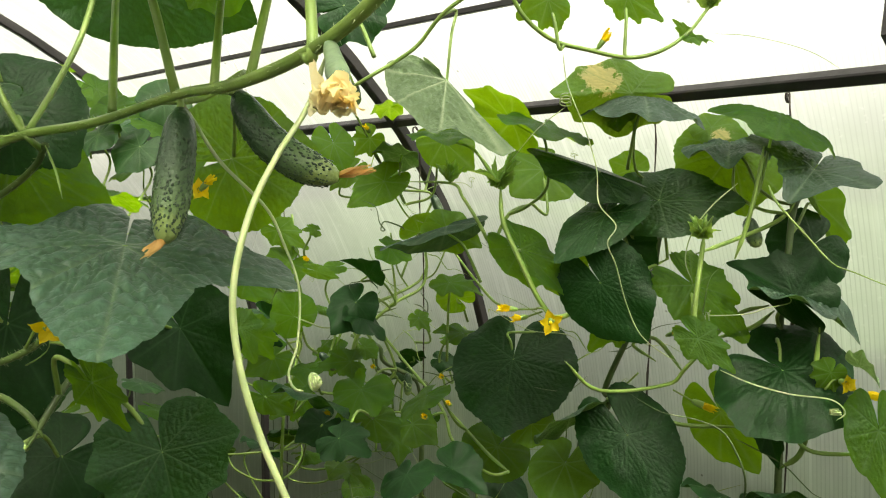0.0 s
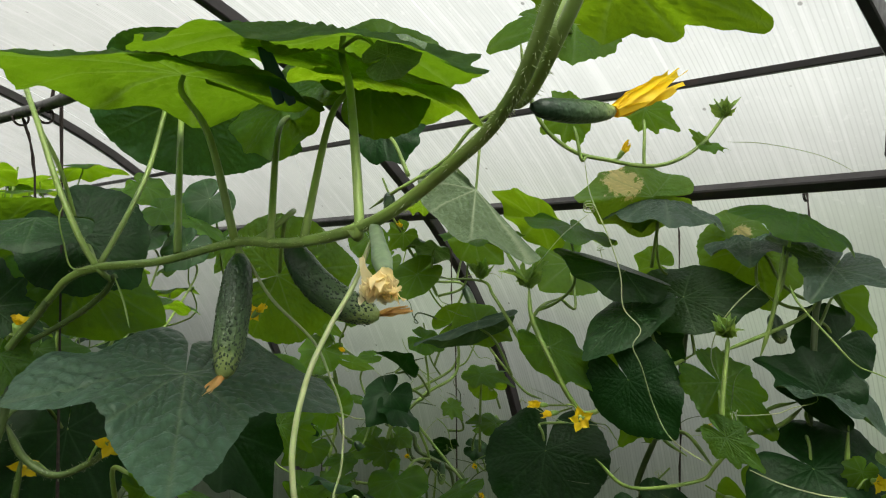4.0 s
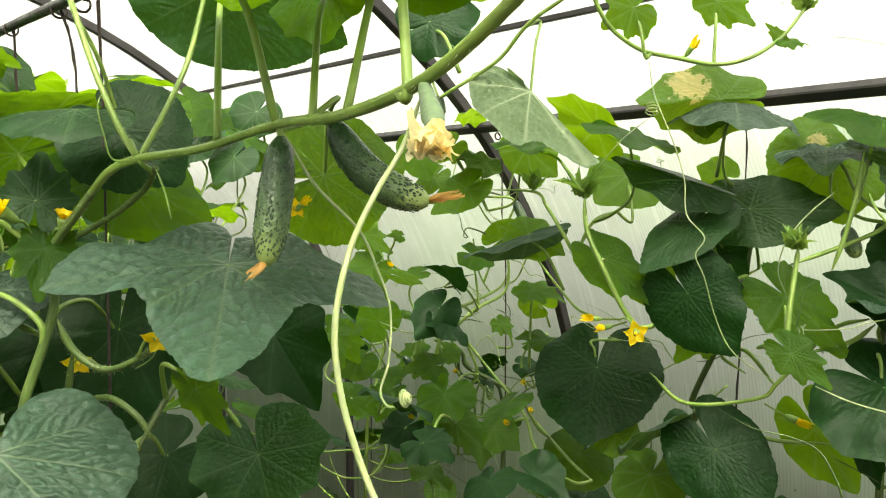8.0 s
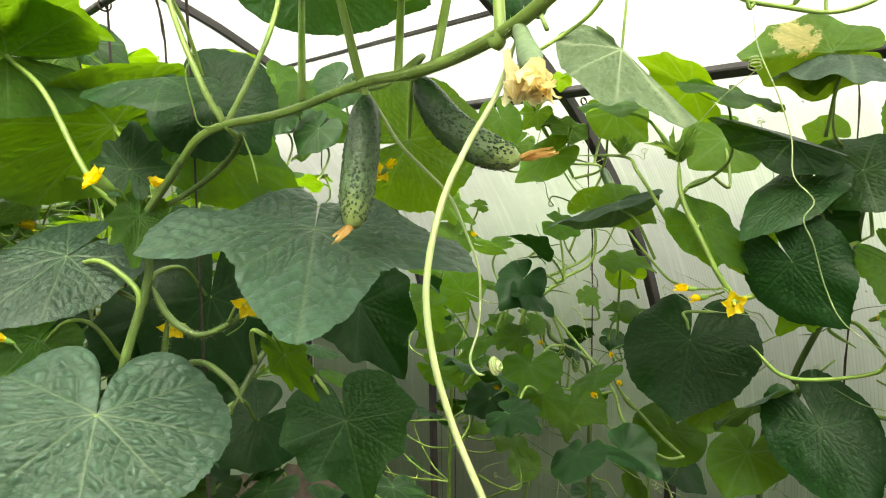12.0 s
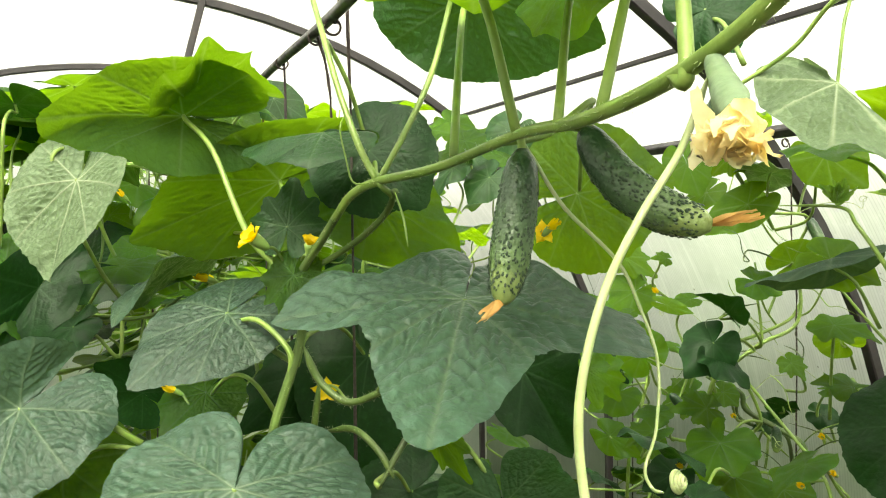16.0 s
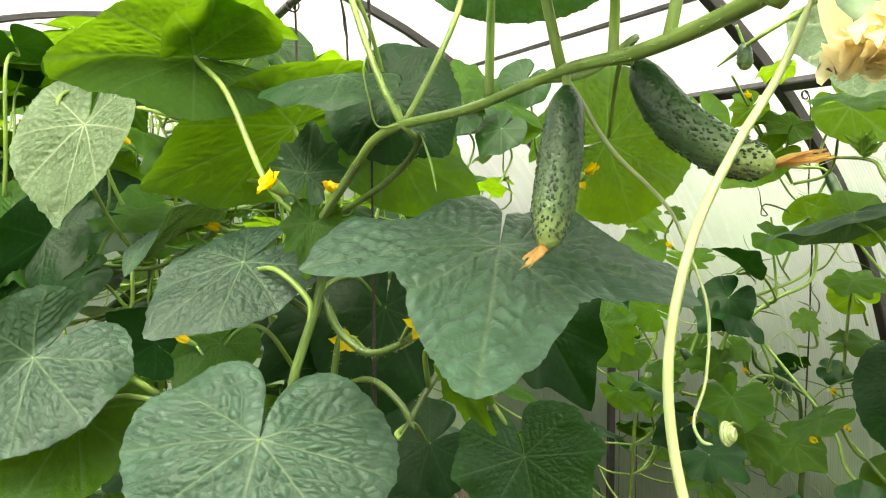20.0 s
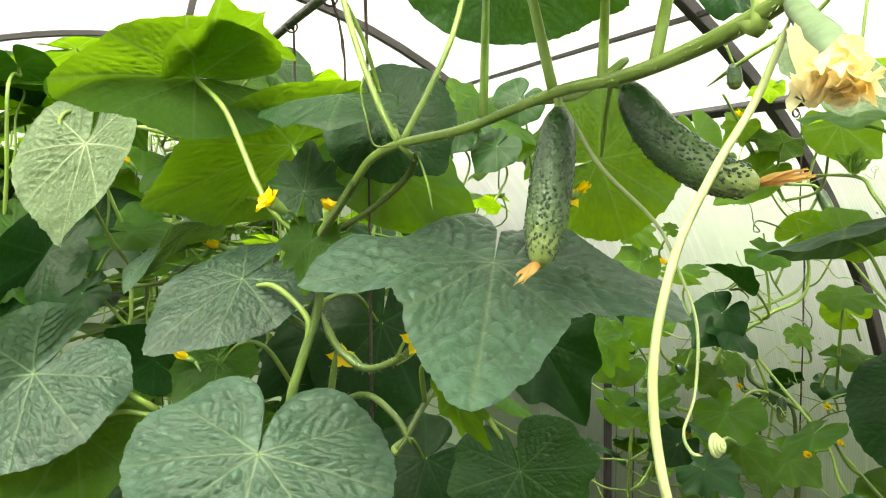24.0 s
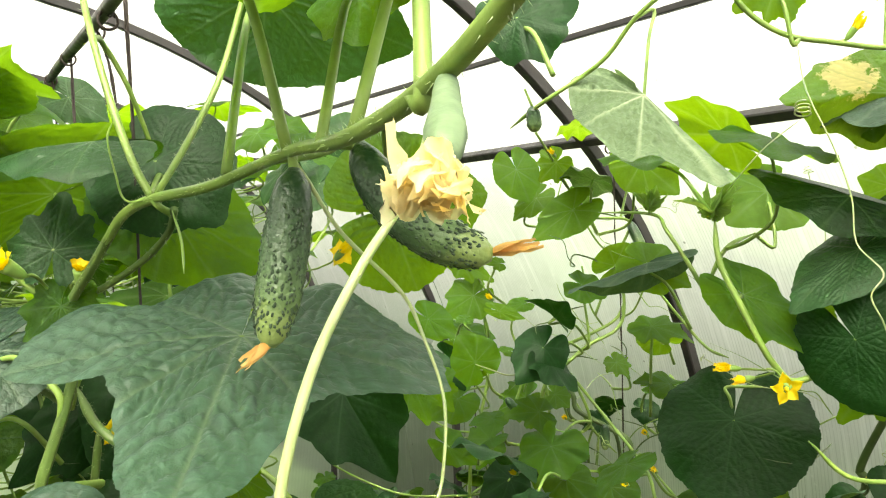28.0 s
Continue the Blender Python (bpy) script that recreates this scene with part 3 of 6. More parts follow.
child("strut", straight("strut", (0.03, 2.05, 1.72), (0.13, 2.05, 2.09), 0.018, 0.018, (0, 1, 0)), frame_ob)
v, f = tube_data([(0.176, 0.53, 1.69), (0.176, 0.7, 1.695), (0.168, 1.2, 1.727), (0.165, 2.03, 1.76)], [0.0053] * 4, 12)
child("trellis_pipe", mesh_of("trellis_pipe", v, f, STEEL), frame_ob, None, "black round trellis pipe with twine tied on")
# latch plate by the roof vent
child("vent_latch", straight("vent_latch", (0.790, 0.16, 1.752), (0.757, 0.16, 1.640), 0.036, 0.006, (0, 1, 0)), frame_ob, None, "black steel latch plate with a notch")
child("vent_bar", straight("vent_bar", (0.800, 0.163, 1.750), (0.45, 0.163, 1.872), 0.026, 0.012, (0, 1, 0)), frame_ob)


def sheet_mesh(name, y0, y1, a0, a1, grow, mat):
    """One curved sheet between two arch angles; 'length' runs along the greenhouse for the webs."""
    pts = arch_line(grow, 61)
    n0, n1 = round(a0 * (len(pts) - 1)), round(a1 * (len(pts) - 1))
    pts = pts[n0 : n1 + 1]
    ys = np.linspace(y0, y1, 9)
    verts = [(x, y, z) for x, z in pts for y in ys]
    lens = [y for _ in pts for y in ys]
    faces = [(i * 9 + j, i * 9 + j + 1, (i + 1) * 9 + j + 1, (i + 1) * 9 + j) for i in range(len(pts) - 1) for j in range(8)]
    return mesh_of(name, verts, faces, mat, True, length=lens)


cover = thing("greenhouse_cover", (CX, 0, 0), "milky twin-wall polycarbonate sheets with drips of condensation", "greenhouse wall", kind="structure")
for y0, y1 in ((-1.95, 0.03), (0.034, 2.06), (2.064, 3.12)):
    ob = child("sheet", sheet_mesh("sheet", y0, y1, 0, 1, 0.022, SHEET), cover)
for y in (3.12, -1.95):
    line = arch_line(0.02, 41)
    verts = [(CX, y, 0.6)] + [(x, y, z) for x, z in line]
    ob = child("end_wall", mesh_of("end_wall", verts, [(0, i, i + 1) for i in range(1, len(line))], SHEET, False, length=[v[0] for v in verts]), cover)

# ground: soil beds inside, grass outside
g = 400.0
ground = new("ground", mesh_of("ground", [(-g, -g, -0.02), (g, -g, -0.02), (g, g, -0.02), (-g, g, -0.02)], [(0, 1, 2, 3)], LAWN, False))
tagged(ground, "short green lawn around the greenhouse", "ground", kind="structure")
floor = new("floor", mesh_of("floor", [(CX - 1.5, -1.95, 0), (CX + 1.5, -1.95, 0), (CX + 1.5, 3.12, 0), (CX - 1.5, 3.12, 0)], [(0, 1, 2, 3)], SOIL, False))
tagged(floor, "dark crumbly garden soil", "soil", kind="structure")
rng = np.random.RandomState(4)
nx, ny = 24, 60
for name, x0, x1 in (("soil_bed", 0.55, 1.34), ("soil_bed", -1.64, -0.3)):
    vs = [(x0 + (x1 - x0) * i / nx, -1.9 + 5 * j / ny, 0.16 + rng.uniform(-0.025, 0.025)) for i in range(nx + 1) for j in range(ny + 1)]
    fs = [(i * (ny + 1) + j, (i + 1) * (ny + 1) + j, (i + 1) * (ny + 1) + j + 1, i * (ny + 1) + j + 1) for i in range(nx) for j in range(ny)]
    bed = new(name, mesh_of(name, vs, fs, SOIL))
    tagged(bed, "raised bed of dark loose soil", "soil bed", kind="structure")
    x = x0 - 0.015 if x0 > 0 else x1 + 0.015
    tagged(new("bed_board", straight("bed_board", (x, -1.9, 0.1), (x, 3.1, 0.1), 0.025, 0.2, mat=TIMBER)), "weathered grey board along the bed", "board", kind="structure")


# hedge outside, behind the milky sheets
rng = np.random.RandomState(8)
# the tall left and rear ones are unseen, added to block low sky light
for (x0, y0), (x1, y1), tall in (((1.62, -6), (1.62, 8), 1.3), ((-2.3, -6), (-2.3, 8), 3.0), ((-4, 6.5), (4, 6.5), 1.7), ((-4, -4), (4, -4), 3.0)):
    vs, fs = [], []
    for i in range(41):
        for j in range(9):
            t, z = i / 40, tall * j / 8 * (1 + 0.12 * math.sin(i * 1.3) + 0.08 * math.sin(i * 3.1))
            vs.append((x0 + (x1 - x0) * t + rng.uniform(-0.1, 0.1), y0 + (y1 - y0) * t + rng.uniform(-0.2, 0.2), z + rng.uniform(-0.08, 0.08)))
    for i in range(40):
        for j in range(8):
            a = i * 9 + j
            fs.append((a, a + 9, a + 10, a + 1))
    tagged(new("backdrop", mesh_of("backdrop", vs, fs, HEDGE)), "green bush backdrop added to cut low light past the walls", "hedge", kind="structure")


# ---- fruits, flowers, tendrils ----
def fruit(plant, top, end, radius, bend=(0, 0, 0), taper=0.75, warts=150, label="", seed=1, mat=None, name="cucumber"):
    """A cucumber from its neck to its blossom end, along a bent axis, with proud dark warts."""
    rng = random.Random(seed)
    a, b, k = np.array(top, float), np.array(end, float), np.array(bend, float)
    axis = [a + (b - a) * t + k * 4 * t * (1 - t) for t in np.linspace(0, 1, 25)]
    prof = np.interp(np.linspace(0, 1, 25), [0, 0.03, 0.09, 0.2, 0.45, 0.75, 0.9, 0.965, 1.0], [0.28, 0.45, 0.72, 0.9, 1.0, 1.0 * taper + 0.12, 0.86 * taper, 0.62 * taper, 0.3 * taper])
    sides = 24
    verts, along = [], []
    frames = []
    up = np.array((0.3, 0.2, 0.1))
    for i, c in enumerate(axis):
        d = axis[min(i + 1, 24)] - axis[max(i - 1, 0)]
        d /= np.linalg.norm(d)
        s = np.cross(d, up)
        s /= np.linalg.norm(s)
        o = np.cross(d, s)
        frames.append((c, d, s, o))
        for j in range(sides):
            t = 2 * math.pi * j / sides
            r = radius * prof[i] * (1 + 0.025 * math.cos(3 * t + 1) + 0.02 * rng.uniform(-1, 1))
            verts.append(c + r * (math.cos(t) * s + math.sin(t) * o))
            along.append(i / 24)
    faces = [(i * sides + j, i * sides + (j + 1) % sides, (i + 1) * sides + (j + 1) % sides, (i + 1) * sides + j) for i in range(24) for j in range(sides)]
    faces += [tuple(range(sides))[::-1], tuple(24 * sides + j for j in range(sides))]
    body = child(name, mesh_of("cucumber_skin", verts, faces, mat or FRUIT, True, along=along), plant, None, label)
    wv, wf = [], []
    for n in range(warts):
        u = 0.25 + 0.69 * ((n + rng.uniform(-4, 4)) / warts % 1.0) ** 0.85
        i = min(int(u * 24), 23)
        c, d, s, o = frames[i]
        c = c + (axis[i + 1] - axis[i]) * (u * 24 - i)
        t = n * 2.39996 + rng.uniform(-0.55, 0.55)
        out = math.cos(t) * s + math.sin(t) * o
        side = np.cross(d, out)
        r = radius * prof[i]
        w = radius * rng.uniform(0.05, 0.092) * (1.15 - 0.35 * u)
        lean = d * rng.uniform(1.0, 2.0) + side * rng.uniform(-0.4, 0.4)
        b0 = len(wv)
        base = c + out * r * 0.985
        for q in range(6):
            e = 2 * math.pi * q / 6
            wv.append(base + w * (math.cos(e) * lean + math.sin(e) * side))
        for q in range(6):
            e = 2 * math.pi * q / 6
            wv.append(base + out * w * 0.55 + w * 0.6 * (math.cos(e) * lean + math.sin(e) * side))
        wv.append(base + out * w * 0.95)
        for q in range(6):
            q2 = (q + 1) % 6
            wf += [(b0 + q, b0 + q2, b0 + 6 + q2, b0 + 6 + q), (b0 + 6 + q, b0 + 6 + q2, b0 + 12)]
    if wv:
        tagged(child("spiny_relief", mesh_of("spiny_relief", wv, wf, WART), body, None, "dark green pointed warts"), kind="stuff")
    return body


def crumple(parent, base, tip, width, mat, name="dried_flower", seed=1, strips=7, label="", flare=1.0):
    """A withered corolla: twisted, folded strips that run from the fruit's end to a ragged tip."""
    rng = random.Random(seed)
    a, b = np.array(base, float), np.array(tip, float)
    d = (b - a) / np.linalg.norm(b - a)
    s = np.cross(d, (0.2, 0.5, 0.8))
    s /= np.linalg.norm(s)
    o = np.cross(d, s)
    v, f = [], []
    for k in range(strips):
        ph = 2 * math.pi * k / strips + rng.uniform(-0.4, 0.4)
        reach = rng.uniform(0.75, 1.08)
        tw = rng.uniform(-2.5, 2.5)
        b0 = len(v)
        for i in range(8):
            t = i / 7
            spread = width * (0.28 + 0.5 * flare * t * (1.1 - 0.55 * t) + 0.1 * rng.uniform(-1, 1))
            c = a + (b - a) * t * reach + spread * (math.cos(ph + tw * t * 0.3) * s + math.sin(ph + tw * t * 0.3) * o)
            w = width * 0.3 * (0.6 + 0.9 * math.sin(math.pi * min(t + 0.15, 1)))
            e = math.cos(ph + tw * t + 1.5) * s + math.sin(ph + tw * t + 1.5) * o
            cr = width * 0.09 * rng.uniform(-1, 1) * d
            v += [c - w * e + cr, c + 0.25 * width * 0.3 * (math.cos(ph) * s + math.sin(ph) * o), c + w * e - cr]
        for i in range(7):
            q = b0 + 3 * i
            f += [(q, q + 1, q + 4, q + 3), (q + 1, q + 2, q + 5, q + 4)]
    return child(name, mesh_of(name, v, f, mat), parent, None, label)


def wilted(parent, centre, axis, radius, seed=1):
    """A collapsed corolla: ragged, crinkled petals bunched across the fruit's end, one still standing up."""
    rng = random.Random(seed)
    c, n = np.array(centre, float), np.array(axis, float)
    n /= np.linalg.norm(n)
    s = np.cross(n, (0.31, 0.2, 0.93))
    s /= np.linalg.norm(s)
    o = np.cross(n, s)
    body = child("wilted_flower", mesh_of("calyx", *tube_data([c - n * radius * 0.4, c + n * radius * 0.2], [radius * 0.45, radius * 0.4], 9, 3), PETAL_WILTED), parent, None, "wilted pale yellow flower")
    for k in range(32):
        ph = 2.4 * k + rng.uniform(-0.4, 0.4)
        out = 1.3 * math.cos(ph) * s + 0.8 * math.sin(ph) * o
        side = np.cross(n, out) / np.linalg.norm(out)
        rise = rng.uniform(-0.25, 0.3)
        reach = radius * rng.uniform(0.45, 0.92)
        if k == 5:
            rise, reach = -1.6, radius * 0.95
        v, f = [], []
        for i in range(8):
            t = i / 7
            mid = c + reach * (0.15 + 0.85 * t) * (out * (1.0 if k != 5 else 0.75) + n * rise * t) + n * radius * 0.3 * math.sin(3 * t + k)
            for j in range(5):
                u = j / 2 - 1
                w = radius * 0.27 * (0.5 + 0.7 * math.sin(math.pi * (0.15 + 0.7 * t))) * (1 - 0.6 * t**5)
                crisp = radius * 0.06
                v.append(mid + side * (w * u + crisp * rng.uniform(-0.6, 0.6)) + n * (crisp * rng.uniform(-1, 1) + radius * 0.2 * u * math.sin(k + 4 * t)) + out * crisp * rng.uniform(-1, 1))
        for i in range(7):
            for j in range(4):
                q = i * 5 + j
                f.append((q, q + 1, q + 6, q + 5))
        child("petal", mesh_of("petal", v, f, PETAL_WILTED), body)
    return body


def flower(plant, centre, facing, radius, spread=0.75, stalk=None, seed=1, mat=None):
    """An open yellow flower: five veined, wavy petals on a green calyx."""
    rng = random.Random(seed)
    c, n = np.array(centre, float), np.array(facing, float)
    n /= np.linalg.norm(n)
    s = np.cross(n, (0.31, 0.2, 0.93))
    s /= np.linalg.norm(s)
    o = np.cross(n, s)
    back = c - n * radius * 0.75
    cv, cf = tube_data([back - n * radius * 0.25, back, c - n * radius * 0.15], [radius * 0.14, radius * 0.24, radius * 0.33], 9, 3)
    body = child("flower", mesh_of("calyx", cv, cf, CALYX), plant, None, "open yellow five-petalled flower")
    for k in range(5):
        ph = 2 * math.pi * k / 5 + rng.uniform(-0.12, 0.12)
        out = math.cos(ph) * s + math.sin(ph) * o
        side = np.cross(n, out)
        lift = spread + rng.uniform(-0.15, 0.12)
        v, f = [], []
        rows, cols = 6, 5
        for i in range(rows + 1):
            t = i / rows
            w = radius * float(np.interp(t, [0, 0.3, 0.55, 0.8, 1], [0.2, 0.33, 0.29, 0.17, 0.01]))
            base = c - n * radius * 0.25 * (1 - t) + radius * (0.16 + 0.88 * t) * (out * lift + n * (1 - lift) * (1.2 - 0.5 * t)) - n * radius * 0.16 * t * t
            for j in range(cols):
                u = 2 * j / (cols - 1) - 1
                v.append(base + side * w * u + n * radius * (0.06 * abs(u) + 0.05 * math.sin(5 * t + 3 * u + k)) + out * radius * 0.1 * (1 - u * u) * t)
        for i in range(rows):
            for j in range(cols - 1):
                q = i * cols + j
                f.append((q, q + 1, q + cols + 1, q + cols))
        child("petal", mesh_of("petal", v, f, mat or PETAL), body)
    hv, hf = tube_data([c - n * radius * 0.15, c + n * radius * 0.16], [radius * 0.13, radius * 0.09], 7, 2)
    child("stamen", mesh_of("stamen", hv, hf, PETAL), body)
    if stalk is not None:
        a = np.array(stalk, float)
        v, f = tube_data([a, (a + back) / 2 + np.array((0, 0, 0.006)), back - n * radius * 0.2], [0.0014, 0.0013, 0.0016], 6, 4)
        child("flower_stalk", mesh_of("flower_stalk", v, f, STEM), body)
    return body


def bud(plant, centre, facing, radius, stalk=None, closed=True, seed=1):
    """A closed or half-open flower: a furled yellow cone in a green calyx."""
    c, n = np.array(centre, float), np.array(facing, float)
    n /= np.linalg.norm(n)
    cv, cf = tube_data([c - n * radius * 1.3, c - n * radius * 0.8, c], [radius * 0.2, radius * 0.36, radius * 0.4], 8, 3)
    body = child("flower_bud", mesh_of("calyx", cv, cf, CALYX), plant, None, "furled yellow flower bud")
    crumple(body, c - n * radius * 0.2, c + n * radius * 1.6, radius * 0.75, PETAL, "furled_petals", seed, 6, "", 0.8)
    if stalk is not None:
        v, f = tube_data([np.array(stalk, float), c - n * radius * 1.3], [0.0013, 0.0015], 6, 3)
        child("flower_stalk", mesh_of("flower_stalk", v, f, STEM), body)
    return body


def spiral(centre, axis, radius, turns, pitch, start=0.0, shrink=0.5, steps=12):
    """Points of a tendril's coil."""
    c, n = np.array(centre, float), np.array(axis, float)
    n /= np.linalg.norm(n)
    s = np.cross(n, (0.1, 0.3, 0.95))
    s /= np.linalg.norm(s)
    o = np.cross(n, s)
    out = []
    for i in range(int(turns * steps) + 1):
        a = start + 2 * math.pi * i / steps
        r = radius * (1 - shrink * i / (turns * steps))
        out.append(c + r * (math.cos(a) * s + math.sin(a) * o) + n * pitch * i / steps)
    return out


def growing_tip(plant, at, size, seed=1, lean=(0, 0, 1)):
    """The bristly crown at a shoot's end: bunched young leaves and buds."""
    rng = random.Random(seed)
    c = np.array(at, float)
    le = np.array(lean, float)
    for k in range(9):
        d = le * rng.uniform(0.5, 1.2) + np.array((rng.uniform(-0.9, 0.9), rng.uniform(-0.9, 0.9), rng.uniform(-0.3, 0.5)))
        d /= np.linalg.norm(d)
        ln = size * rng.uniform(0.5, 1.0)
        nn = np.cross(d, (rng.uniform(-1, 1), rng.uniform(-1, 1), 0.2))
        leaf(plant, c + d * ln * 0.25, c + d * ln, nn, ln * rng.uniform(0.4, 0.75), "tip", "fold" if k % 2 else "tent", seed=k % 2)
    for k in range(4):
        d = le * 0.7 + np.array((rng.uniform(-1, 1), rng.uniform(-1, 1), rng.uniform(-0.2, 0.6)))
        v, f = tube_data([c, c + d * size * 0.35, c + d * size * 0.6], [size * 0.04, size * 0.06, size * 0.02], 6, 3)
        child("bud", mesh_of("bud", v, f, CALYX), plant)


def wander(plant, low, high, count, seed):
    """Curling side stems and tendrils along a plant."""
    rng = random.Random(seed)
    a, b = np.array(low, float), np.array(high, float)
    for k in range(count):
        p = a + (b - a) * (k + rng.random()) / count + np.array([rng.uniform(-0.05, 0.05) for _ in range(3)])
        d = np.array((rng.uniform(-0.6, 0.2), rng.uniform(-1, 1), rng.uniform(-0.5, 0.6)))
        d /= np.linalg.norm(d)
        pts = [p]
        for i in range(rng.randint(4, 7)):
            d = d + np.array([rng.uniform(-0.6, 0.6) for _ in range(3)])
            d /= np.linalg.norm(d)
            pts.append(pts[-1] + d * rng.uniform(0.02, 0.05))
        thin = k % 3 == 2
        r = 0.0007 if thin else rng.uniform(0.0009, 0.0017)
        if thin:
            pts += spiral(pts[-1], d, 0.006, rng.uniform(1.0, 2.5), 0.004, rng.uniform(0, 6), 0.5, 8)
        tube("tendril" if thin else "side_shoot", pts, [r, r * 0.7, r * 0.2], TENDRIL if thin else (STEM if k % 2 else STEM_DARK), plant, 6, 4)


def twine(points, label="dark brown garden twine tied to the frame", radius=0.0011):
    v, f = tube_data(points, [radius] * 3, 5, 5)
    p = np.array(points[0], float)
    ob = new("twine", None)
    ob.location = p
    PLACE[ob.name] = Matrix.Translation(p)
    tagged(ob, label, "twine", "plant strings")
    child("strand", mesh_of("strand", v, f, TWINE), ob)
    q = [np.array(x, float) + np.array((0.0016 * math.sin(7.0 * i), 0.0016 * math.cos(9.0 * i), 0)) for i, x in enumerate(smooth_line(points, 8))]
    v, f = tube_data(q, [radius * 0.8] * 3, 5, 2)
    child("strand", mesh_of("strand", v, f, TWINE), ob)
    loop = spiral(p + np.array((0, 0, -0.004)), (0, 1, 0), 0.0075, 1.8, 0.0025, 1.0, 0.1)
    v, f = tube_data(loop, [radius] * 2, 5, 2)
    child("knot", mesh_of("knot", v, f, TWINE), ob)
    return ob


def clothes_peg(at, hang, spread):
    """A plastic clothes peg: two tapered jaws, a wire spring."""
    a, d, s = np.array(at, float), np.array(hang, float), np.array(spread, float)
    ob = thing("clothes_peg", at, "dark teal plastic clothes peg clipped on a leaf stalk", "clothes peg")
    for sg in (-1, 1):
        p0, p1 = a + s * sg * 0.2, a + d + s * sg
        n = np.cross(d, s)
        n /= np.linalg.norm(n)
        u = np.cross(n, p1 - p0)
        u /= np.linalg.norm(u)
        secs = [(p0 + (p1 - p0) * t, u * k, n) for t, k in ((0, 0.7), (0.2, 1.0), (0.45, 0.9), (0.55, 1.1), (0.9, 1.25), (1, 0.9))]
        child("jaw", bar_mesh("jaw", secs, 0.006, 0.009, CLOTH), ob)
    ring = spiral(a + d * 0.42, np.cross(d, s), 0.0042, 3, 0.0012, 0, 0.0)
    child("spring", mesh_of("spring", *tube_data(ring, [0.0007] * 2, 6, 2), STEEL), ob)
    return ob


# ---- plants ----

vine = thing("cucumber_plant", (0.170, 0.720, 0.000), "tall cucumber plant with an arching fruiting shoot and big grey-green leaves", "cucumber plant", "cucumber plants")
tube("stem", [(0.160, 0.740, 0.050), (0.150, 0.750, 0.400), (0.140, 0.740, 0.800), (0.130, 0.720, 1.050), (0.103, 0.696, 1.233), (0.107, 0.684, 1.292), (0.112, 0.671, 1.344), (0.119, 0.671, 1.367), (0.132, 0.671, 1.404), (0.138, 0.671, 1.432), (0.134, 0.675, 1.464), (0.152, 0.642, 1.504), (0.160, 0.625, 1.522)], [0.0050, 0.0044, 0.0040, 0.0036, 0.0030], STEM_SHADE, vine, 15, 6, "ridged lower stem, darkened for shade", 0.1)
tube("stem", [(0.158, 0.629, 1.518), (0.167, 0.609, 1.536), (0.181, 0.583, 1.545), (0.196, 0.500, 1.549), (0.212, 0.416, 1.561), (0.202, 0.330, 1.558), (0.192, 0.244, 1.566), (0.186, 0.177, 1.591), (0.178, 0.148, 1.604), (0.169, 0.128, 1.617), (0.163, 0.112, 1.638), (0.161, 0.098, 1.661)], [0.0031, 0.0033, 0.0028, 0.0031, 0.0028, 0.0029, 0.0028], STEM, vine, 15, 6, "bristly pale green main stem", 0.08)
hairs([(0.160, 0.740, 0.050), (0.150, 0.750, 0.400), (0.140, 0.740, 0.800), (0.130, 0.720, 1.050), (0.103, 0.696, 1.233), (0.107, 0.684, 1.292), (0.112, 0.671, 1.344), (0.119, 0.671, 1.367), (0.132, 0.671, 1.404), (0.138, 0.671, 1.432), (0.134, 0.675, 1.464), (0.152, 0.642, 1.504), (0.167, 0.609, 1.536), (0.181, 0.583, 1.545), (0.196, 0.500, 1.549), (0.212, 0.416, 1.561), (0.202, 0.330, 1.558), (0.192, 0.244, 1.566), (0.186, 0.177, 1.591), (0.178, 0.148, 1.604), (0.169, 0.128, 1.617), (0.163, 0.112, 1.638), (0.161, 0.098, 1.661)], 0.0028, vine, 1500)
tube("side_shoot", [(0.178, 0.148, 1.604), (0.184, 0.142, 1.609), (0.178, 0.126, 1.621), (0.177, 0.111, 1.642), (0.182, 0.105, 1.663)], [0.0030, 0.0028, 0.0025], STEM, vine, 8, 6)
hairs([(0.178, 0.148, 1.604), (0.184, 0.142, 1.609), (0.178, 0.126, 1.621), (0.177, 0.111, 1.642), (0.182, 0.105, 1.663)], 0.0030, vine, 120)
small = fruit(vine, (0.185, 0.141, 1.604), (0.228, 0.132, 1.607), 0.0049, (0, 0, -0.001), 0.8, 30, "young slim cucumber with its flower still on", 5)
crumple(small, (0.228, 0.132, 1.607), (0.261, 0.119, 1.625), 0.007, PETAL, "furled_flower", 3, 8, "furled yellow flower")
first = fruit(vine, (0.2145, 0.4145, 1.553), (0.193, 0.397, 1.474), 0.0109, (0.001, 0, 0.0), 0.82, 560, "ripening spiny cucumber with dried flower", 2)
crumple(first, (0.1935, 0.397, 1.476), (0.178, 0.391, 1.468), 0.004, PETAL_DRY, "dried_flower", 7, 7, "dried orange-brown flower")
tube("fruit_stalk", [(0.212, 0.416, 1.561), (0.213, 0.414, 1.560), (0.214, 0.414, 1.551)], [0.0024, 0.0020, 0.0026], STEM, vine, 8, 6)
second = fruit(vine, (0.232, 0.381, 1.562), (0.270, 0.335, 1.512), 0.0107, (-0.007, 0.002, -0.008), 0.85, 520, "bent spiny cucumber with dried flower", 4)
crumple(second, (0.2695, 0.336, 1.513), (0.280, 0.313, 1.518), 0.0038, PETAL_DRY, "dried_flower", 9, 7, "dried orange flower")
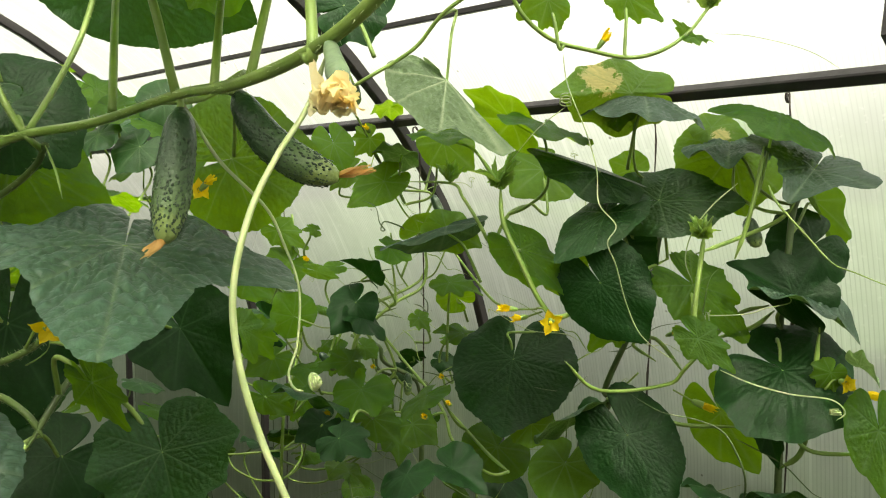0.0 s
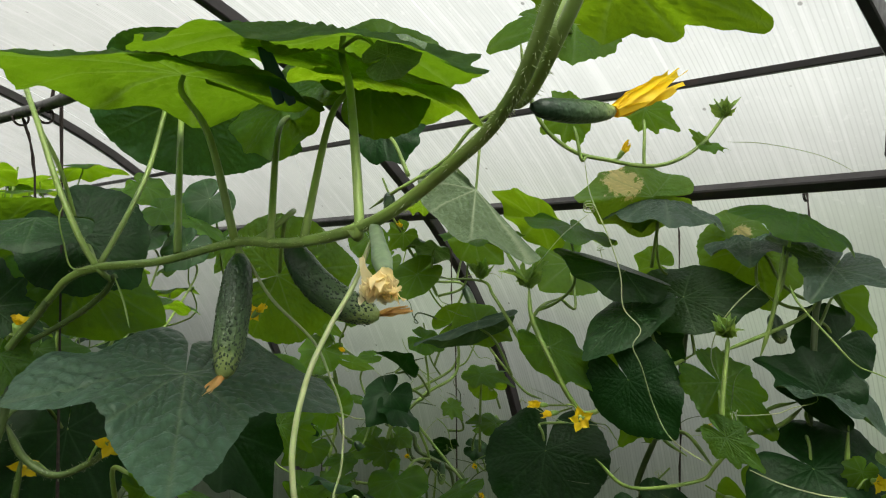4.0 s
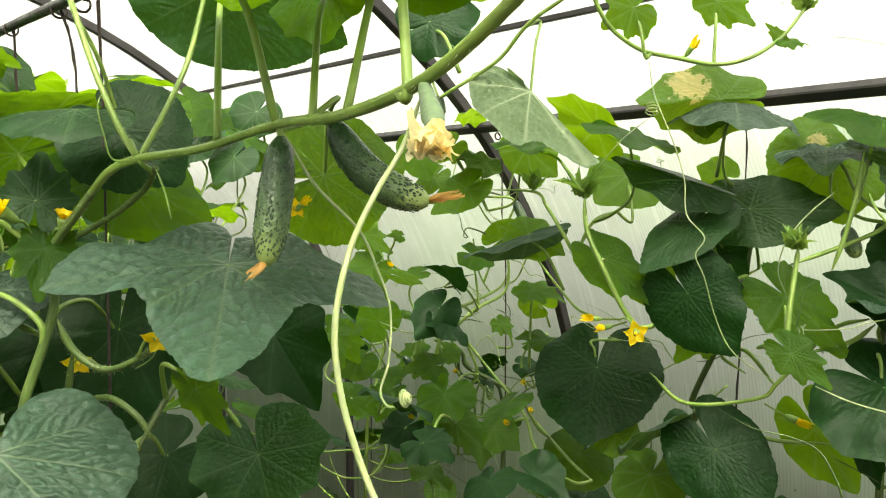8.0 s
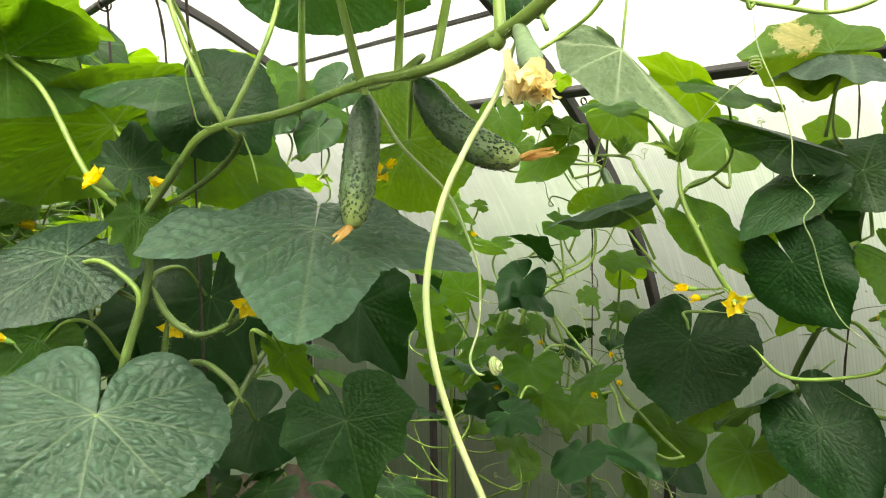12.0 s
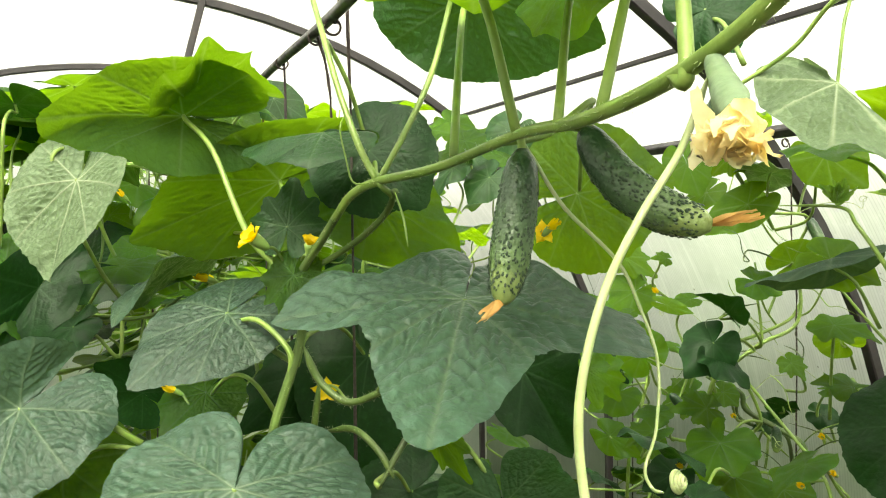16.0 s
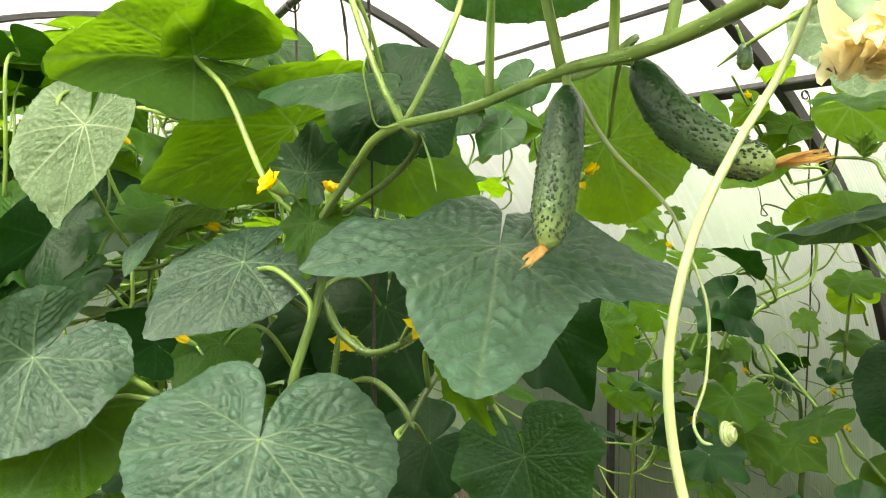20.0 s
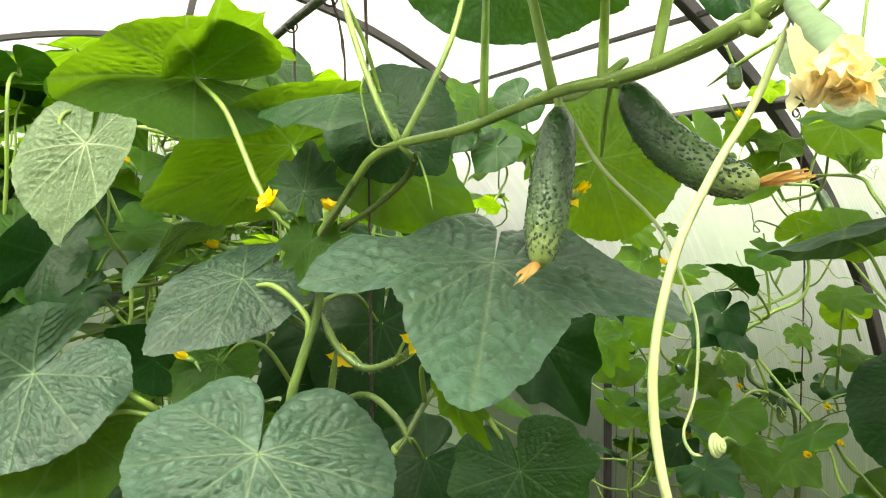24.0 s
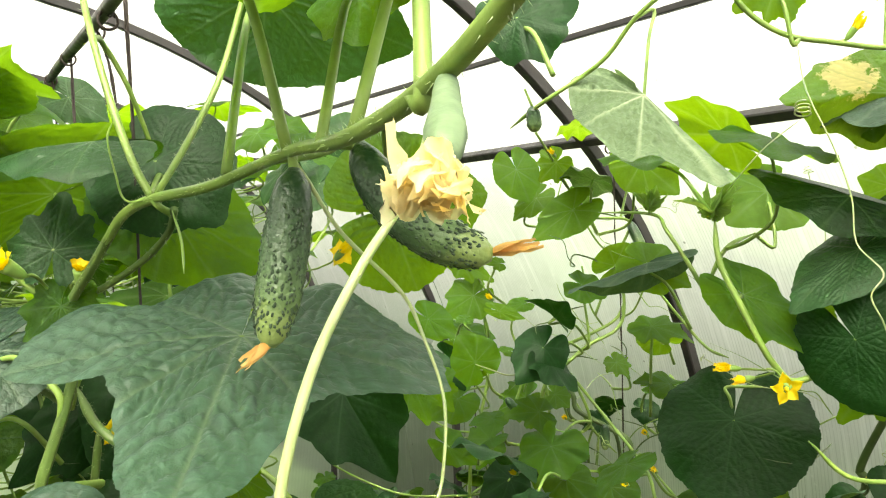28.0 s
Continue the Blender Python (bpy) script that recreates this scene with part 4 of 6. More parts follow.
tube("fruit_stalk", [(0.2075, 0.375, 1.559), (0.222, 0.379, 1.561), (0.232, 0.381, 1.561)], [0.0022, 0.0020, 0.0026], STEM, vine, 8, 6)
ovary = fruit(vine, (0.195, 0.248, 1.566), (0.168, 0.207, 1.540), 0.0036, (0, 0, 0), 1.2, 0, "pale downy young fruit with a wilted flower", 8, OVARY)
wilted(ovary, (0.161, 0.202, 1.535), (-0.45, -0.4, -0.8), 0.0108, 3)
tube("tendril", [(0.187, 0.239, 1.559), (0.182, 0.246, 1.537), (0.166, 0.244, 1.517), (0.153, 0.244, 1.494), (0.143, 0.240, 1.466), (0.143, 0.237, 1.439), (0.147, 0.230, 1.412), (0.153, 0.221, 1.387), (0.159, 0.212, 1.364)], [0.0011, 0.0013, 0.0014, 0.0014], TENDRIL, vine, 8, 8, "thick pale tendril")
tube("tendril", [(0.212, 0.416, 1.561), (0.219, 0.411, 1.548), (0.232, 0.402, 1.522), (0.254, 0.387, 1.494), (0.261, 0.378, 1.471), (0.263, 0.366, 1.445), (0.256, 0.358, 1.414), (0.248, 0.356, 1.396), (0.250, 0.353, 1.387), (0.255, 0.351, 1.385)], [0.0011, 0.0011, 0.0008, 0.0008, 0.0009], TENDRIL, vine, 7, 8)
tube("tendril_coil", spiral((0.262, 0.351, 1.389), (0.35, -0.8, 0.2), 0.0054, 3.6, 0.0012, 3.4, 0.7), [0.0010, 0.0012], TENDRIL, vine, 7, 2)
tube("tendril", [(0.181, 0.583, 1.545), (0.167, 0.599, 1.545), (0.162, 0.602, 1.564), (0.159, 0.605, 1.585), (0.163, 0.605, 1.597)], [0.0008, 0.0006], STEM, vine, 6, 6)
leaf(vine, (0.202, 0.469, 1.469), (0.134, 0.344, 1.426), (-0.03, -0.28, 0.96), 0.222, "grey", "broad", stalk=(0.269, 0.586, 1.418), fine=2, thick=0.0026, label="broad grey-green leaf with a puckered surface", seed=1)
leaf(vine, (0.072, 0.554, 1.343), (0.042, 0.498, 1.282), (-0.18, -0.68, 0.71), 0.182, "grey", "round", stalk=(0.148, 0.660, 1.343), fine=2, thick=0.0030, label="broad rounded grey-green leaf", seed=1)
leaf(vine, (-0.089, 0.776, 1.360), (-0.166, 0.735, 1.303), (-0.21, -0.64, 0.74), 0.162, "grey", "round", stalk=(0.007, 0.766, 1.320), fine=2, thick=0.0028, hinge=-55, far=-1)
leaf(vine, (0.082, 0.731, 1.437), (-0.001, 0.688, 1.396), (-0.2, -0.55, 0.81), 0.12, "grey", "round", stalk=(0.126, 0.673, 1.411), fine=2, thick=0.0026)
leaf(vine, (0.052, 0.784, 1.616), (-0.066, 0.753, 1.613), (-0.23, 0.82, 0.52), 0.123, "under", "round", stalk=(0.096, 0.692, 1.511), fine=2, thick=0.0028, seed=1, hinge=75, far=-1)
leaf(vine, (0.060, 0.793, 1.627), (0.133, 0.822, 1.670), (-0.53, 0.05, 0.85), 0.162, "under", "fold", fine=1)
leaf(vine, (0.14, 0.799, 1.557), (-0.0, 0.829, 1.506), (-0.1, 0.86, 0.42), 0.135, "under", "round", stalk=(0.136, 0.672, 1.470), fine=2, thick=0.0024)
leaf(vine, (-0.049, 0.874, 1.562), (-0.076, 0.831, 1.47), (-0.28, -0.84, 0.44), 0.145, "pale", "round", stalk=(0.041, 0.820, 1.564), fine=2, thick=0.0024, label="leaf turned over to its pale veined underside", hinge=-30, far=1)
leaf(vine, (0.205, 0.7, 1.579), (0.244, 0.66, 1.531), (-0.27, -0.96, 0.24), 0.122, "old", "round", stalk=(0.169, 0.683, 1.664), fine=2, seed=1)
leaf(vine, (0.155, 0.651, 1.588), (0.090, 0.674, 1.581), (-0.26, -0.44, 0.86), 0.095, "deep", "round", fine=1, seed=2, hinge=60, far=-1)
leaf(vine, (0.229, 0.778, 1.538), (0.323, 0.765, 1.485), (0.06, -0.93, 0.36), 0.128, "leaf", "flat", stalk=(0.181, 0.583, 1.545), fine=1)
leaf(vine, (0.342, 0.877, 1.505), (0.396, 0.838, 1.498), (0.18, 0.08, 0.98), 0.161, "leaf", "flat", fine=1, seed=1)
leaf(vine, (0.131, 0.664, 1.473), (0.119, 0.642, 1.436), (-0.25, -0.85, 0.45), 0.056, "leaf", "star", stalk=(0.134, 0.675, 1.455), fine=1, seed=1)
leaf(vine, (0.129, 0.681, 1.512), (0.138, 0.697, 1.559), (-0.3, -0.92, 0.2), 0.066, "deep", "star", stalk=(0.135, 0.677, 1.478), fine=1)
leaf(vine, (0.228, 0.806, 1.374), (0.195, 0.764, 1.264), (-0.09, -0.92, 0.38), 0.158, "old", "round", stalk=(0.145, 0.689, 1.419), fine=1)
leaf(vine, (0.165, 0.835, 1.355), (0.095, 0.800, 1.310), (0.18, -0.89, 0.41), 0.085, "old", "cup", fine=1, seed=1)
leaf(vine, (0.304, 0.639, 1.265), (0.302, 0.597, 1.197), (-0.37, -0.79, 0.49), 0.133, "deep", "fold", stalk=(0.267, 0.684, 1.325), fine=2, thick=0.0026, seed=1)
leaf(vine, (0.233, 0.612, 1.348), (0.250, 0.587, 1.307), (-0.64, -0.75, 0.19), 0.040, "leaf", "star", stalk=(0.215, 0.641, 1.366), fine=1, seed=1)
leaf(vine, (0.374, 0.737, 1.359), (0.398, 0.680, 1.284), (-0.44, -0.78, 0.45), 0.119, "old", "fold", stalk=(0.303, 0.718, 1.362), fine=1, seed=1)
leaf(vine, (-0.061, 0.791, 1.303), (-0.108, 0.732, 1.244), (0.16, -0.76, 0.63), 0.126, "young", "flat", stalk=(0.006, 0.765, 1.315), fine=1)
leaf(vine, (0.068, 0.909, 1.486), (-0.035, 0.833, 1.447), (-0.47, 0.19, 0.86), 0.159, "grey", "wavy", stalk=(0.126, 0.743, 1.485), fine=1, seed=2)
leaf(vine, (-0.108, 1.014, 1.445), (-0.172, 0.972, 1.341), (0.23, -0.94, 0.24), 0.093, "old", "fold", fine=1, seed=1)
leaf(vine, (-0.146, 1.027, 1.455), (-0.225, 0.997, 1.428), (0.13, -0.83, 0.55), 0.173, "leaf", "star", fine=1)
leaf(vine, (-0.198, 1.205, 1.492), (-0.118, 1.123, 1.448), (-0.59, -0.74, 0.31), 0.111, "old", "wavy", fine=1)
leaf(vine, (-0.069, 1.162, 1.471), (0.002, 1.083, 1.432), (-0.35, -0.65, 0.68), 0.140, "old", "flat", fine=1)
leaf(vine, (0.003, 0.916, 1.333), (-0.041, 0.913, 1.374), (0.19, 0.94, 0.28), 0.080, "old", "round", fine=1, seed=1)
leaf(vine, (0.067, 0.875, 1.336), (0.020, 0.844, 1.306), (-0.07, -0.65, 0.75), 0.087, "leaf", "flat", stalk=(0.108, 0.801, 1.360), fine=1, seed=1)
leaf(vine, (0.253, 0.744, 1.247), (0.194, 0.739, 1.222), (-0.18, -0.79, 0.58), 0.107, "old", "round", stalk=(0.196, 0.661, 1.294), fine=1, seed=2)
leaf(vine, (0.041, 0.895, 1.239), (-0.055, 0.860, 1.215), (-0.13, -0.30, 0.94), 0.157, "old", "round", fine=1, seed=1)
leaf(vine, (0.493, 0.813, 1.335), (0.499, 0.786, 1.294), (-0.39, -0.80, 0.46), 0.062, "leaf", "star", fine=1)
leaf(vine, (0.362, 0.606, 1.536), (0.426, 0.559, 1.549), (-0.12, -0.95, 0.28), 0.138, "young", "round", stalk=(0.280, 0.451, 1.587), fine=2, thick=0.0022, seed=1)
tube("side_shoot", [(0.138, 0.670, 1.413), (0.149, 0.663, 1.385), (0.168, 0.645, 1.369), (0.189, 0.624, 1.379), (0.202, 0.605, 1.395)], [0.0035, 0.0030, 0.0028], STEM_SHADE, vine, 8, 6)
hairs([(0.138, 0.670, 1.413), (0.149, 0.663, 1.385), (0.168, 0.645, 1.369), (0.189, 0.624, 1.379), (0.202, 0.605, 1.395)], 0.0035, vine, 150)
tube("side_shoot", [(0.164, 0.716, 1.326), (0.184, 0.690, 1.332), (0.199, 0.662, 1.318), (0.207, 0.648, 1.299)], [0.0030, 0.0030], STEM_SHADE, vine, 8, 6)
hairs([(0.164, 0.716, 1.326), (0.184, 0.690, 1.332), (0.199, 0.662, 1.318), (0.207, 0.648, 1.299)], 0.0030, vine, 60)
tube("side_shoot", [(0.246, 0.671, 1.351), (0.220, 0.656, 1.327), (0.195, 0.651, 1.292)], [0.0030, 0.0030], STEM_DARK, vine, 8, 6)
hairs([(0.246, 0.671, 1.351), (0.220, 0.656, 1.327), (0.195, 0.651, 1.292)], 0.0030, vine, 60)
tube("side_shoot", [(0.153, 0.683, 1.381), (0.149, 0.691, 1.340), (0.144, 0.699, 1.297), (0.140, 0.714, 1.219)], [0.0030, 0.0030], STEM_SHADE, vine, 8, 6)
hairs([(0.153, 0.683, 1.381), (0.149, 0.691, 1.340), (0.144, 0.699, 1.297), (0.140, 0.714, 1.219)], 0.0030, vine, 60)
tube("side_shoot", [(-0.130, 1.074, 1.444), (-0.101, 1.041, 1.412), (-0.041, 1.000, 1.405), (0.014, 0.962, 1.412), (0.049, 0.932, 1.436)], [0.0024, 0.0024], STEM_SHADE, vine, 7, 6)
tube("side_shoot", [(-0.118, 1.066, 1.395), (-0.041, 1.000, 1.408), (0.011, 0.963, 1.416)], [0.0020, 0.0020], STEM_SHADE, vine, 7, 6)
tube("side_shoot", [(0.095, 0.767, 1.411), (0.116, 0.728, 1.405), (0.135, 0.690, 1.393)], [0.0028, 0.0030], STEM_SHADE, vine, 8, 6)
hairs([(0.095, 0.767, 1.411), (0.116, 0.728, 1.405), (0.135, 0.690, 1.393)], 0.0028, vine, 40)
tube("flower_shoot", [(0.193, 0.579, 1.538), (0.195, 0.609, 1.523), (0.184, 0.642, 1.504), (0.162, 0.669, 1.485), (0.139, 0.675, 1.474)], [0.0026, 0.0024], STEM_SHADE, vine, 8, 6)
hairs([(0.193, 0.579, 1.538), (0.195, 0.609, 1.523), (0.184, 0.642, 1.504), (0.162, 0.669, 1.485), (0.139, 0.675, 1.474)], 0.0026, vine, 60)
tube("tendril", [(0.190, 0.570, 1.537), (0.192, 0.557, 1.518), (0.188, 0.535, 1.499)], [0.0010, 0.0008], STEM, vine, 6, 6)
tube("leaf_stalk", [(0.181, 0.584, 1.545), (0.172, 0.600, 1.572), (0.164, 0.628, 1.617), (0.158, 0.655, 1.666), (0.157, 0.691, 1.706), (0.156, 0.725, 1.748)], [0.0027, 0.0024], STEM, vine, 8, 6)
hairs([(0.181, 0.584, 1.545), (0.172, 0.600, 1.572), (0.164, 0.628, 1.617), (0.158, 0.655, 1.666), (0.157, 0.691, 1.706)], 0.0027, vine, 160)
tube("leaf_stalk", [(0.183, 0.584, 1.547), (0.209, 0.600, 1.585), (0.236, 0.617, 1.631), (0.258, 0.636, 1.685), (0.272, 0.650, 1.722)], [0.0024, 0.0022], STEM, vine, 8, 6)
hairs([(0.183, 0.584, 1.547), (0.209, 0.600, 1.585), (0.236, 0.617, 1.631), (0.258, 0.636, 1.685)], 0.0024, vine, 120)
flower(vine, (0.195, 0.592, 1.399), (-0.19, -0.90, -0.17), 0.0145, 0.80, (0.187, 0.619, 1.382), seed=1)
flower(vine, (0.168, 0.729, 1.360), (-0.09, -0.93, -0.12), 0.0150, 0.80, (0.175, 0.674, 1.361), seed=2)
flower(vine, (0.096, 0.649, 1.506), (-0.75, -0.25, 0.55), 0.0175, 0.6, (0.128, 0.679, 1.478), seed=3)
flower(vine, (0.143, 0.655, 1.500), (-0.02, -0.43, 0.94), 0.0140, 0.50, (0.135, 0.676, 1.474), seed=4)
bud(vine, (0.119, 0.680, 1.460), (-0.64, -0.38, 0.46), 0.0060, (0.129, 0.676, 1.455), seed=5)
bud(vine, (0.073, 0.905, 1.455), (-0.97, -0.08, 0.34), 0.0090, seed=6)
bud(vine, (0.035, 0.864, 1.344), (-0.80, -0.22, 0.55), 0.0080, (0.049, 0.859, 1.329), seed=7)
bud(vine, (0.129, 0.780, 1.435), (-0.41, -0.32, 0.84), 0.0070, seed=8)
bud(vine, (0.264, 0.476, 1.510), (0.2, -0.6, 0.5), 0.006, seed=9)
flower(vine, (0.284, 0.522, 1.506), (-0.07, -0.89, 0.38), 0.0120, 0.70, seed=9)
leaf(vine, (0.283, 0.648, 1.708), (0.402, 0.626, 1.672), (0.28, 0.82, 0.50), 0.142, "deep", "oval", stalk=(0.200, 0.478, 1.555), fine=2, thick=0.0026)
leaf(vine, (0.193, 0.453, 1.678), (0.068, 0.450, 1.684), (0.03, -0.10, 0.99), 0.227, "under", "round", stalk=(0.212, 0.416, 1.561), fine=1, thick=0.0026)
leaf(vine, (0.222, 0.308, 1.678), (0.138, 0.409, 1.694), (-0.06, -0.20, 0.98), 0.200, "under", "round", stalk=(0.193, 0.257, 1.565), fine=1, thick=0.0026, seed=2)
leaf(vine, (0.274, 0.369, 1.677), (0.326, 0.287, 1.655), (0.11, -0.20, 0.97), 0.201, "young", "flat", stalk=(0.200, 0.317, 1.559), fine=1, seed=1)
leaf(vine, (0.297, 0.489, 1.678), (0.271, 0.545, 1.670), (-0.83, -0.32, 0.45), 0.102, "leaf", "flat", stalk=(0.206, 0.362, 1.559), fine=1)
leaf(vine, (0.315, 0.398, 1.690), (0.348, 0.362, 1.720), (-0.81, -0.52, 0.28), 0.110, "leaf", "round", fine=1, seed=2)
# curled lobe facing up; the pale colour stands in for its gloss
leaf(vine, (0.209, 0.253, 1.652), (0.222, 0.238, 1.659), (-0.62, -0.73, 0.32), 0.026, "pale", "round", stalk=(0.222, 0.308, 1.672), fine=1, seed=1, thick=0.0012)
leaf(vine, (0.279, 0.161, 1.687), (0.368, 0.127, 1.682), (0.25, 0.50, 0.83), 0.076, "young", "star", stalk=(0.180, 0.123, 1.632), fine=1, thick=0.0026, seed=2)
leaf(vine, (0.462, 0.314, 1.742), (0.411, 0.367, 1.739), (-0.55, -0.49, 0.68), 0.113, "young", "star", stalk=(0.367, 0.272, 1.677), fine=1, seed=1)
leaf(vine, (0.512, 0.625, 1.707), (0.557, 0.592, 1.729), (-0.66, -0.61, 0.42), 0.104, "old", "wavy", stalk=(0.503, 0.566, 1.644), fine=1, seed=1)
leaf(vine, (0.337, 0.475, 1.709), (0.291, 0.524, 1.690), (-0.53, -0.17, 0.83), 0.158, "young", "flat", fine=1)

wall_a = thing("cucumber_plant", (1.030, 1.020, 0.160), "cucumber plant climbing a twine along the greenhouse wall", "cucumber plant", "cucumber plants")

wall_b = thing("cucumber_plant", (1.030, 0.560, 0.160), "cucumber plant climbing a twine before the milky wall", "cucumber plant", "cucumber plants")

wall_c = thing("cucumber_plant", (1.030, 0.330, 0.160), "leafy cucumber plant against the milky wall", "cucumber plant", "cucumber plants")

wall_d = thing("cucumber_plant", (1.030, 1.500, 0.160), "cucumber plant climbing a twine far along the wall", "cucumber plant", "cucumber plants")
twine([(1.040, 1.045, 1.640), (1.029, 1.025, 1.613), (1.008, 1.001, 1.446), (0.990, 0.973, 1.273), (1.030, 1.020, 0.200)])
twine([(1.045, 0.575, 1.640), (1.022, 0.520, 1.629), (0.999, 0.508, 1.418), (0.973, 0.497, 1.178), (1.030, 0.560, 0.200)])
twine([(1.045, 0.335, 1.642), (1.000, 0.309, 1.347), (0.997, 0.306, 1.288), (1.030, 0.330, 0.200)])
twine([(1.045, 1.530, 1.645), (1.040, 1.500, 1.300), (1.030, 1.500, 0.200)])
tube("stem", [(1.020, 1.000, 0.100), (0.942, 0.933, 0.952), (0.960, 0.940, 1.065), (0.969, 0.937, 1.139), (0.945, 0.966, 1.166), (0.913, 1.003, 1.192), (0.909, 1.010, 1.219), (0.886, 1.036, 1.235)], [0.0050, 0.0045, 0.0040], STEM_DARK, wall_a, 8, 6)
tube("stem", [(0.824, 0.995, 1.187), (0.834, 0.990, 1.248), (0.856, 0.970, 1.279), (0.899, 0.956, 1.311), (0.960, 0.952, 1.332), (0.977, 0.953, 1.373), (0.983, 0.969, 1.448), (0.998, 0.959, 1.507), (0.927, 0.977, 1.517), (0.884, 0.969, 1.551), (0.832, 0.956, 1.608), (0.785, 0.937, 1.645)], [0.0035, 0.0030, 0.0024, 0.0020], STEM, wall_a, 8, 6)
tube("side_shoot", [(0.833, 0.974, 1.076), (0.851, 0.964, 1.157), (0.900, 0.957, 1.186), (0.857, 0.970, 1.289)], [0.0030, 0.0025], STEM, wall_a, 7, 6)
tube("side_shoot", [(0.900, 0.753, 1.054), (0.907, 0.822, 1.084), (0.932, 0.873, 1.127), (0.915, 0.974, 1.218), (0.863, 1.009, 1.299)], [0.0030, 0.0028, 0.0025], STEM, wall_a, 7, 6)
tube("side_shoot", [(0.893, 0.689, 1.068), (0.908, 0.748, 1.082), (0.939, 0.866, 1.127)], [0.0030, 0.0025], STEM, wall_a, 7, 6)
leaf(wall_a, (0.788, 0.906, 1.370), (0.767, 0.932, 1.408), (0.79, -0.21, 0.57), 0.087, "old", "fold", stalk=(0.886, 0.942, 1.314), seed=2)
leaf(wall_a, (0.773, 0.917, 1.328), (0.718, 0.911, 1.286), (-0.37, -0.73, 0.58), 0.084, "old", "cup", stalk=(0.878, 0.949, 1.304), seed=2)
leaf(wall_a, (0.778, 0.909, 1.305), (0.808, 0.874, 1.274), (0.15, -0.57, 0.81), 0.084, "old", "wavy", seed=1)
leaf(wall_a, (0.884, 0.954, 1.410), (0.911, 0.923, 1.395), (-0.12, -0.51, 0.85), 0.092, "leaf", "flat", stalk=(0.886, 0.942, 1.319))
leaf(wall_a, (0.880, 0.806, 1.361), (0.899, 0.749, 1.355), (-0.30, -0.20, 0.93), 0.080, "young", "star", stalk=(0.907, 0.836, 1.220), seed=1)
leaf(wall_a, (0.872, 0.910, 1.574), (0.840, 0.946, 1.590), (0.37, -0.08, 0.93), 0.161, "grey", "flat", stalk=(0.899, 0.948, 1.516), seed=2)
leaf(wall_a, (0.862, 0.945, 1.529), (0.790, 0.958, 1.487), (-0.42, -0.77, 0.48), 0.073, "young", "flat", stalk=(0.899, 0.948, 1.516), seed=2)
leaf(wall_a, (0.836, 0.952, 1.603), (0.815, 0.971, 1.575), (-0.73, -0.68, 0.07), 0.066, "young", "star", seed=1)
leaf(wall_a, (0.827, 0.892, 1.650), (0.803, 0.917, 1.646), (-0.04, 0.12, 0.99), 0.159, "young", "flat", seed=2)
leaf(wall_a, (0.885, 0.825, 1.594), (0.918, 0.785, 1.547), (-0.73, -0.68, 0.07), 0.091, "young", "flat", stalk=(0.940, 0.903, 1.506), seed=1)
leaf(wall_a, (0.783, 0.713, 1.595), (0.724, 0.667, 1.583), (-0.10, -0.12, 0.99), 0.132, "leaf", "flat", stalk=(0.824, 0.661, 1.518), seed=1)
leaf(wall_a, (0.808, 0.746, 1.458), (0.709, 0.790, 1.431), (-0.32, -0.17, 0.93), 0.049, "grey", "flat", stalk=(0.839, 0.704, 1.373), seed=1, hinge=85, far=-1)
leaf(wall_a, (0.837, 0.773, 1.452), (0.862, 0.720, 1.428), (-0.59, -0.55, 0.60), 0.082, "young", "flat", seed=1)
leaf(wall_a, (0.772, 0.903, 1.184), (0.723, 0.891, 1.143), (-0.61, -0.16, 0.78), 0.122, "leaf", "wavy", stalk=(0.880, 0.936, 1.193))
leaf(wall_a, (0.815, 0.924, 1.122), (0.818, 0.858, 1.096), (-0.38, -0.35, 0.86), 0.079, "young", "flat", stalk=(0.903, 0.902, 1.107), seed=1)
leaf(wall_a, (0.861, 0.874, 1.112), (0.872, 0.824, 1.089), (-0.49, -0.45, 0.75), 0.080, "young", "flat")
leaf(wall_a, (0.740, 0.721, 1.215), (0.684, 0.718, 1.196), (-0.33, 0.19, 0.92), 0.070, "leaf", "flat", stalk=(0.867, 0.799, 1.156), seed=2)
leaf(wall_a, (0.619, 0.772, 1.170), (0.619, 0.712, 1.169), (-0.53, -0.02, 0.85), 0.081, "old", "star", stalk=(0.783, 0.887, 1.137), seed=1)
leaf(wall_a, (0.646, 0.666, 1.139), (0.605, 0.648, 1.120), (-0.44, 0.07, 0.89), 0.080, "old", "round", seed=2)
leaf(wall_a, (0.723, 0.656, 1.128), (0.738, 0.602, 1.113), (-0.20, -0.32, 0.93), 0.087, "old", "fold", stalk=(0.825, 0.690, 1.091))
leaf(wall_a, (0.794, 0.957, 1.219), (0.736, 0.960, 1.228), (0.07, -0.76, 0.64), 0.069, "leaf", "star", seed=2)
leaf(wall_a, (0.929, 0.818, 1.268), (0.879, 0.836, 1.284), (0.06, -0.55, 0.83), 0.067, "leaf", "wavy", stalk=(0.948, 0.796, 1.259), seed=1)
leaf(wall_a, (0.685, 0.924, 1.188), (0.703, 0.844, 1.188), (0.44, 0.11, 0.89), 0.147, "old", "wavy", seed=2)
leaf(wall_a, (0.761, 1.008, 1.374), (0.788, 0.978, 1.362), (-0.73, -0.68, 0.07), 0.025, "young", "flat", seed=2)
leaf(wall_a, (0.702, 0.991, 1.304), (0.683, 1.016, 1.343), (-0.73, -0.68, 0.07), 0.084, "leaf", "flat")
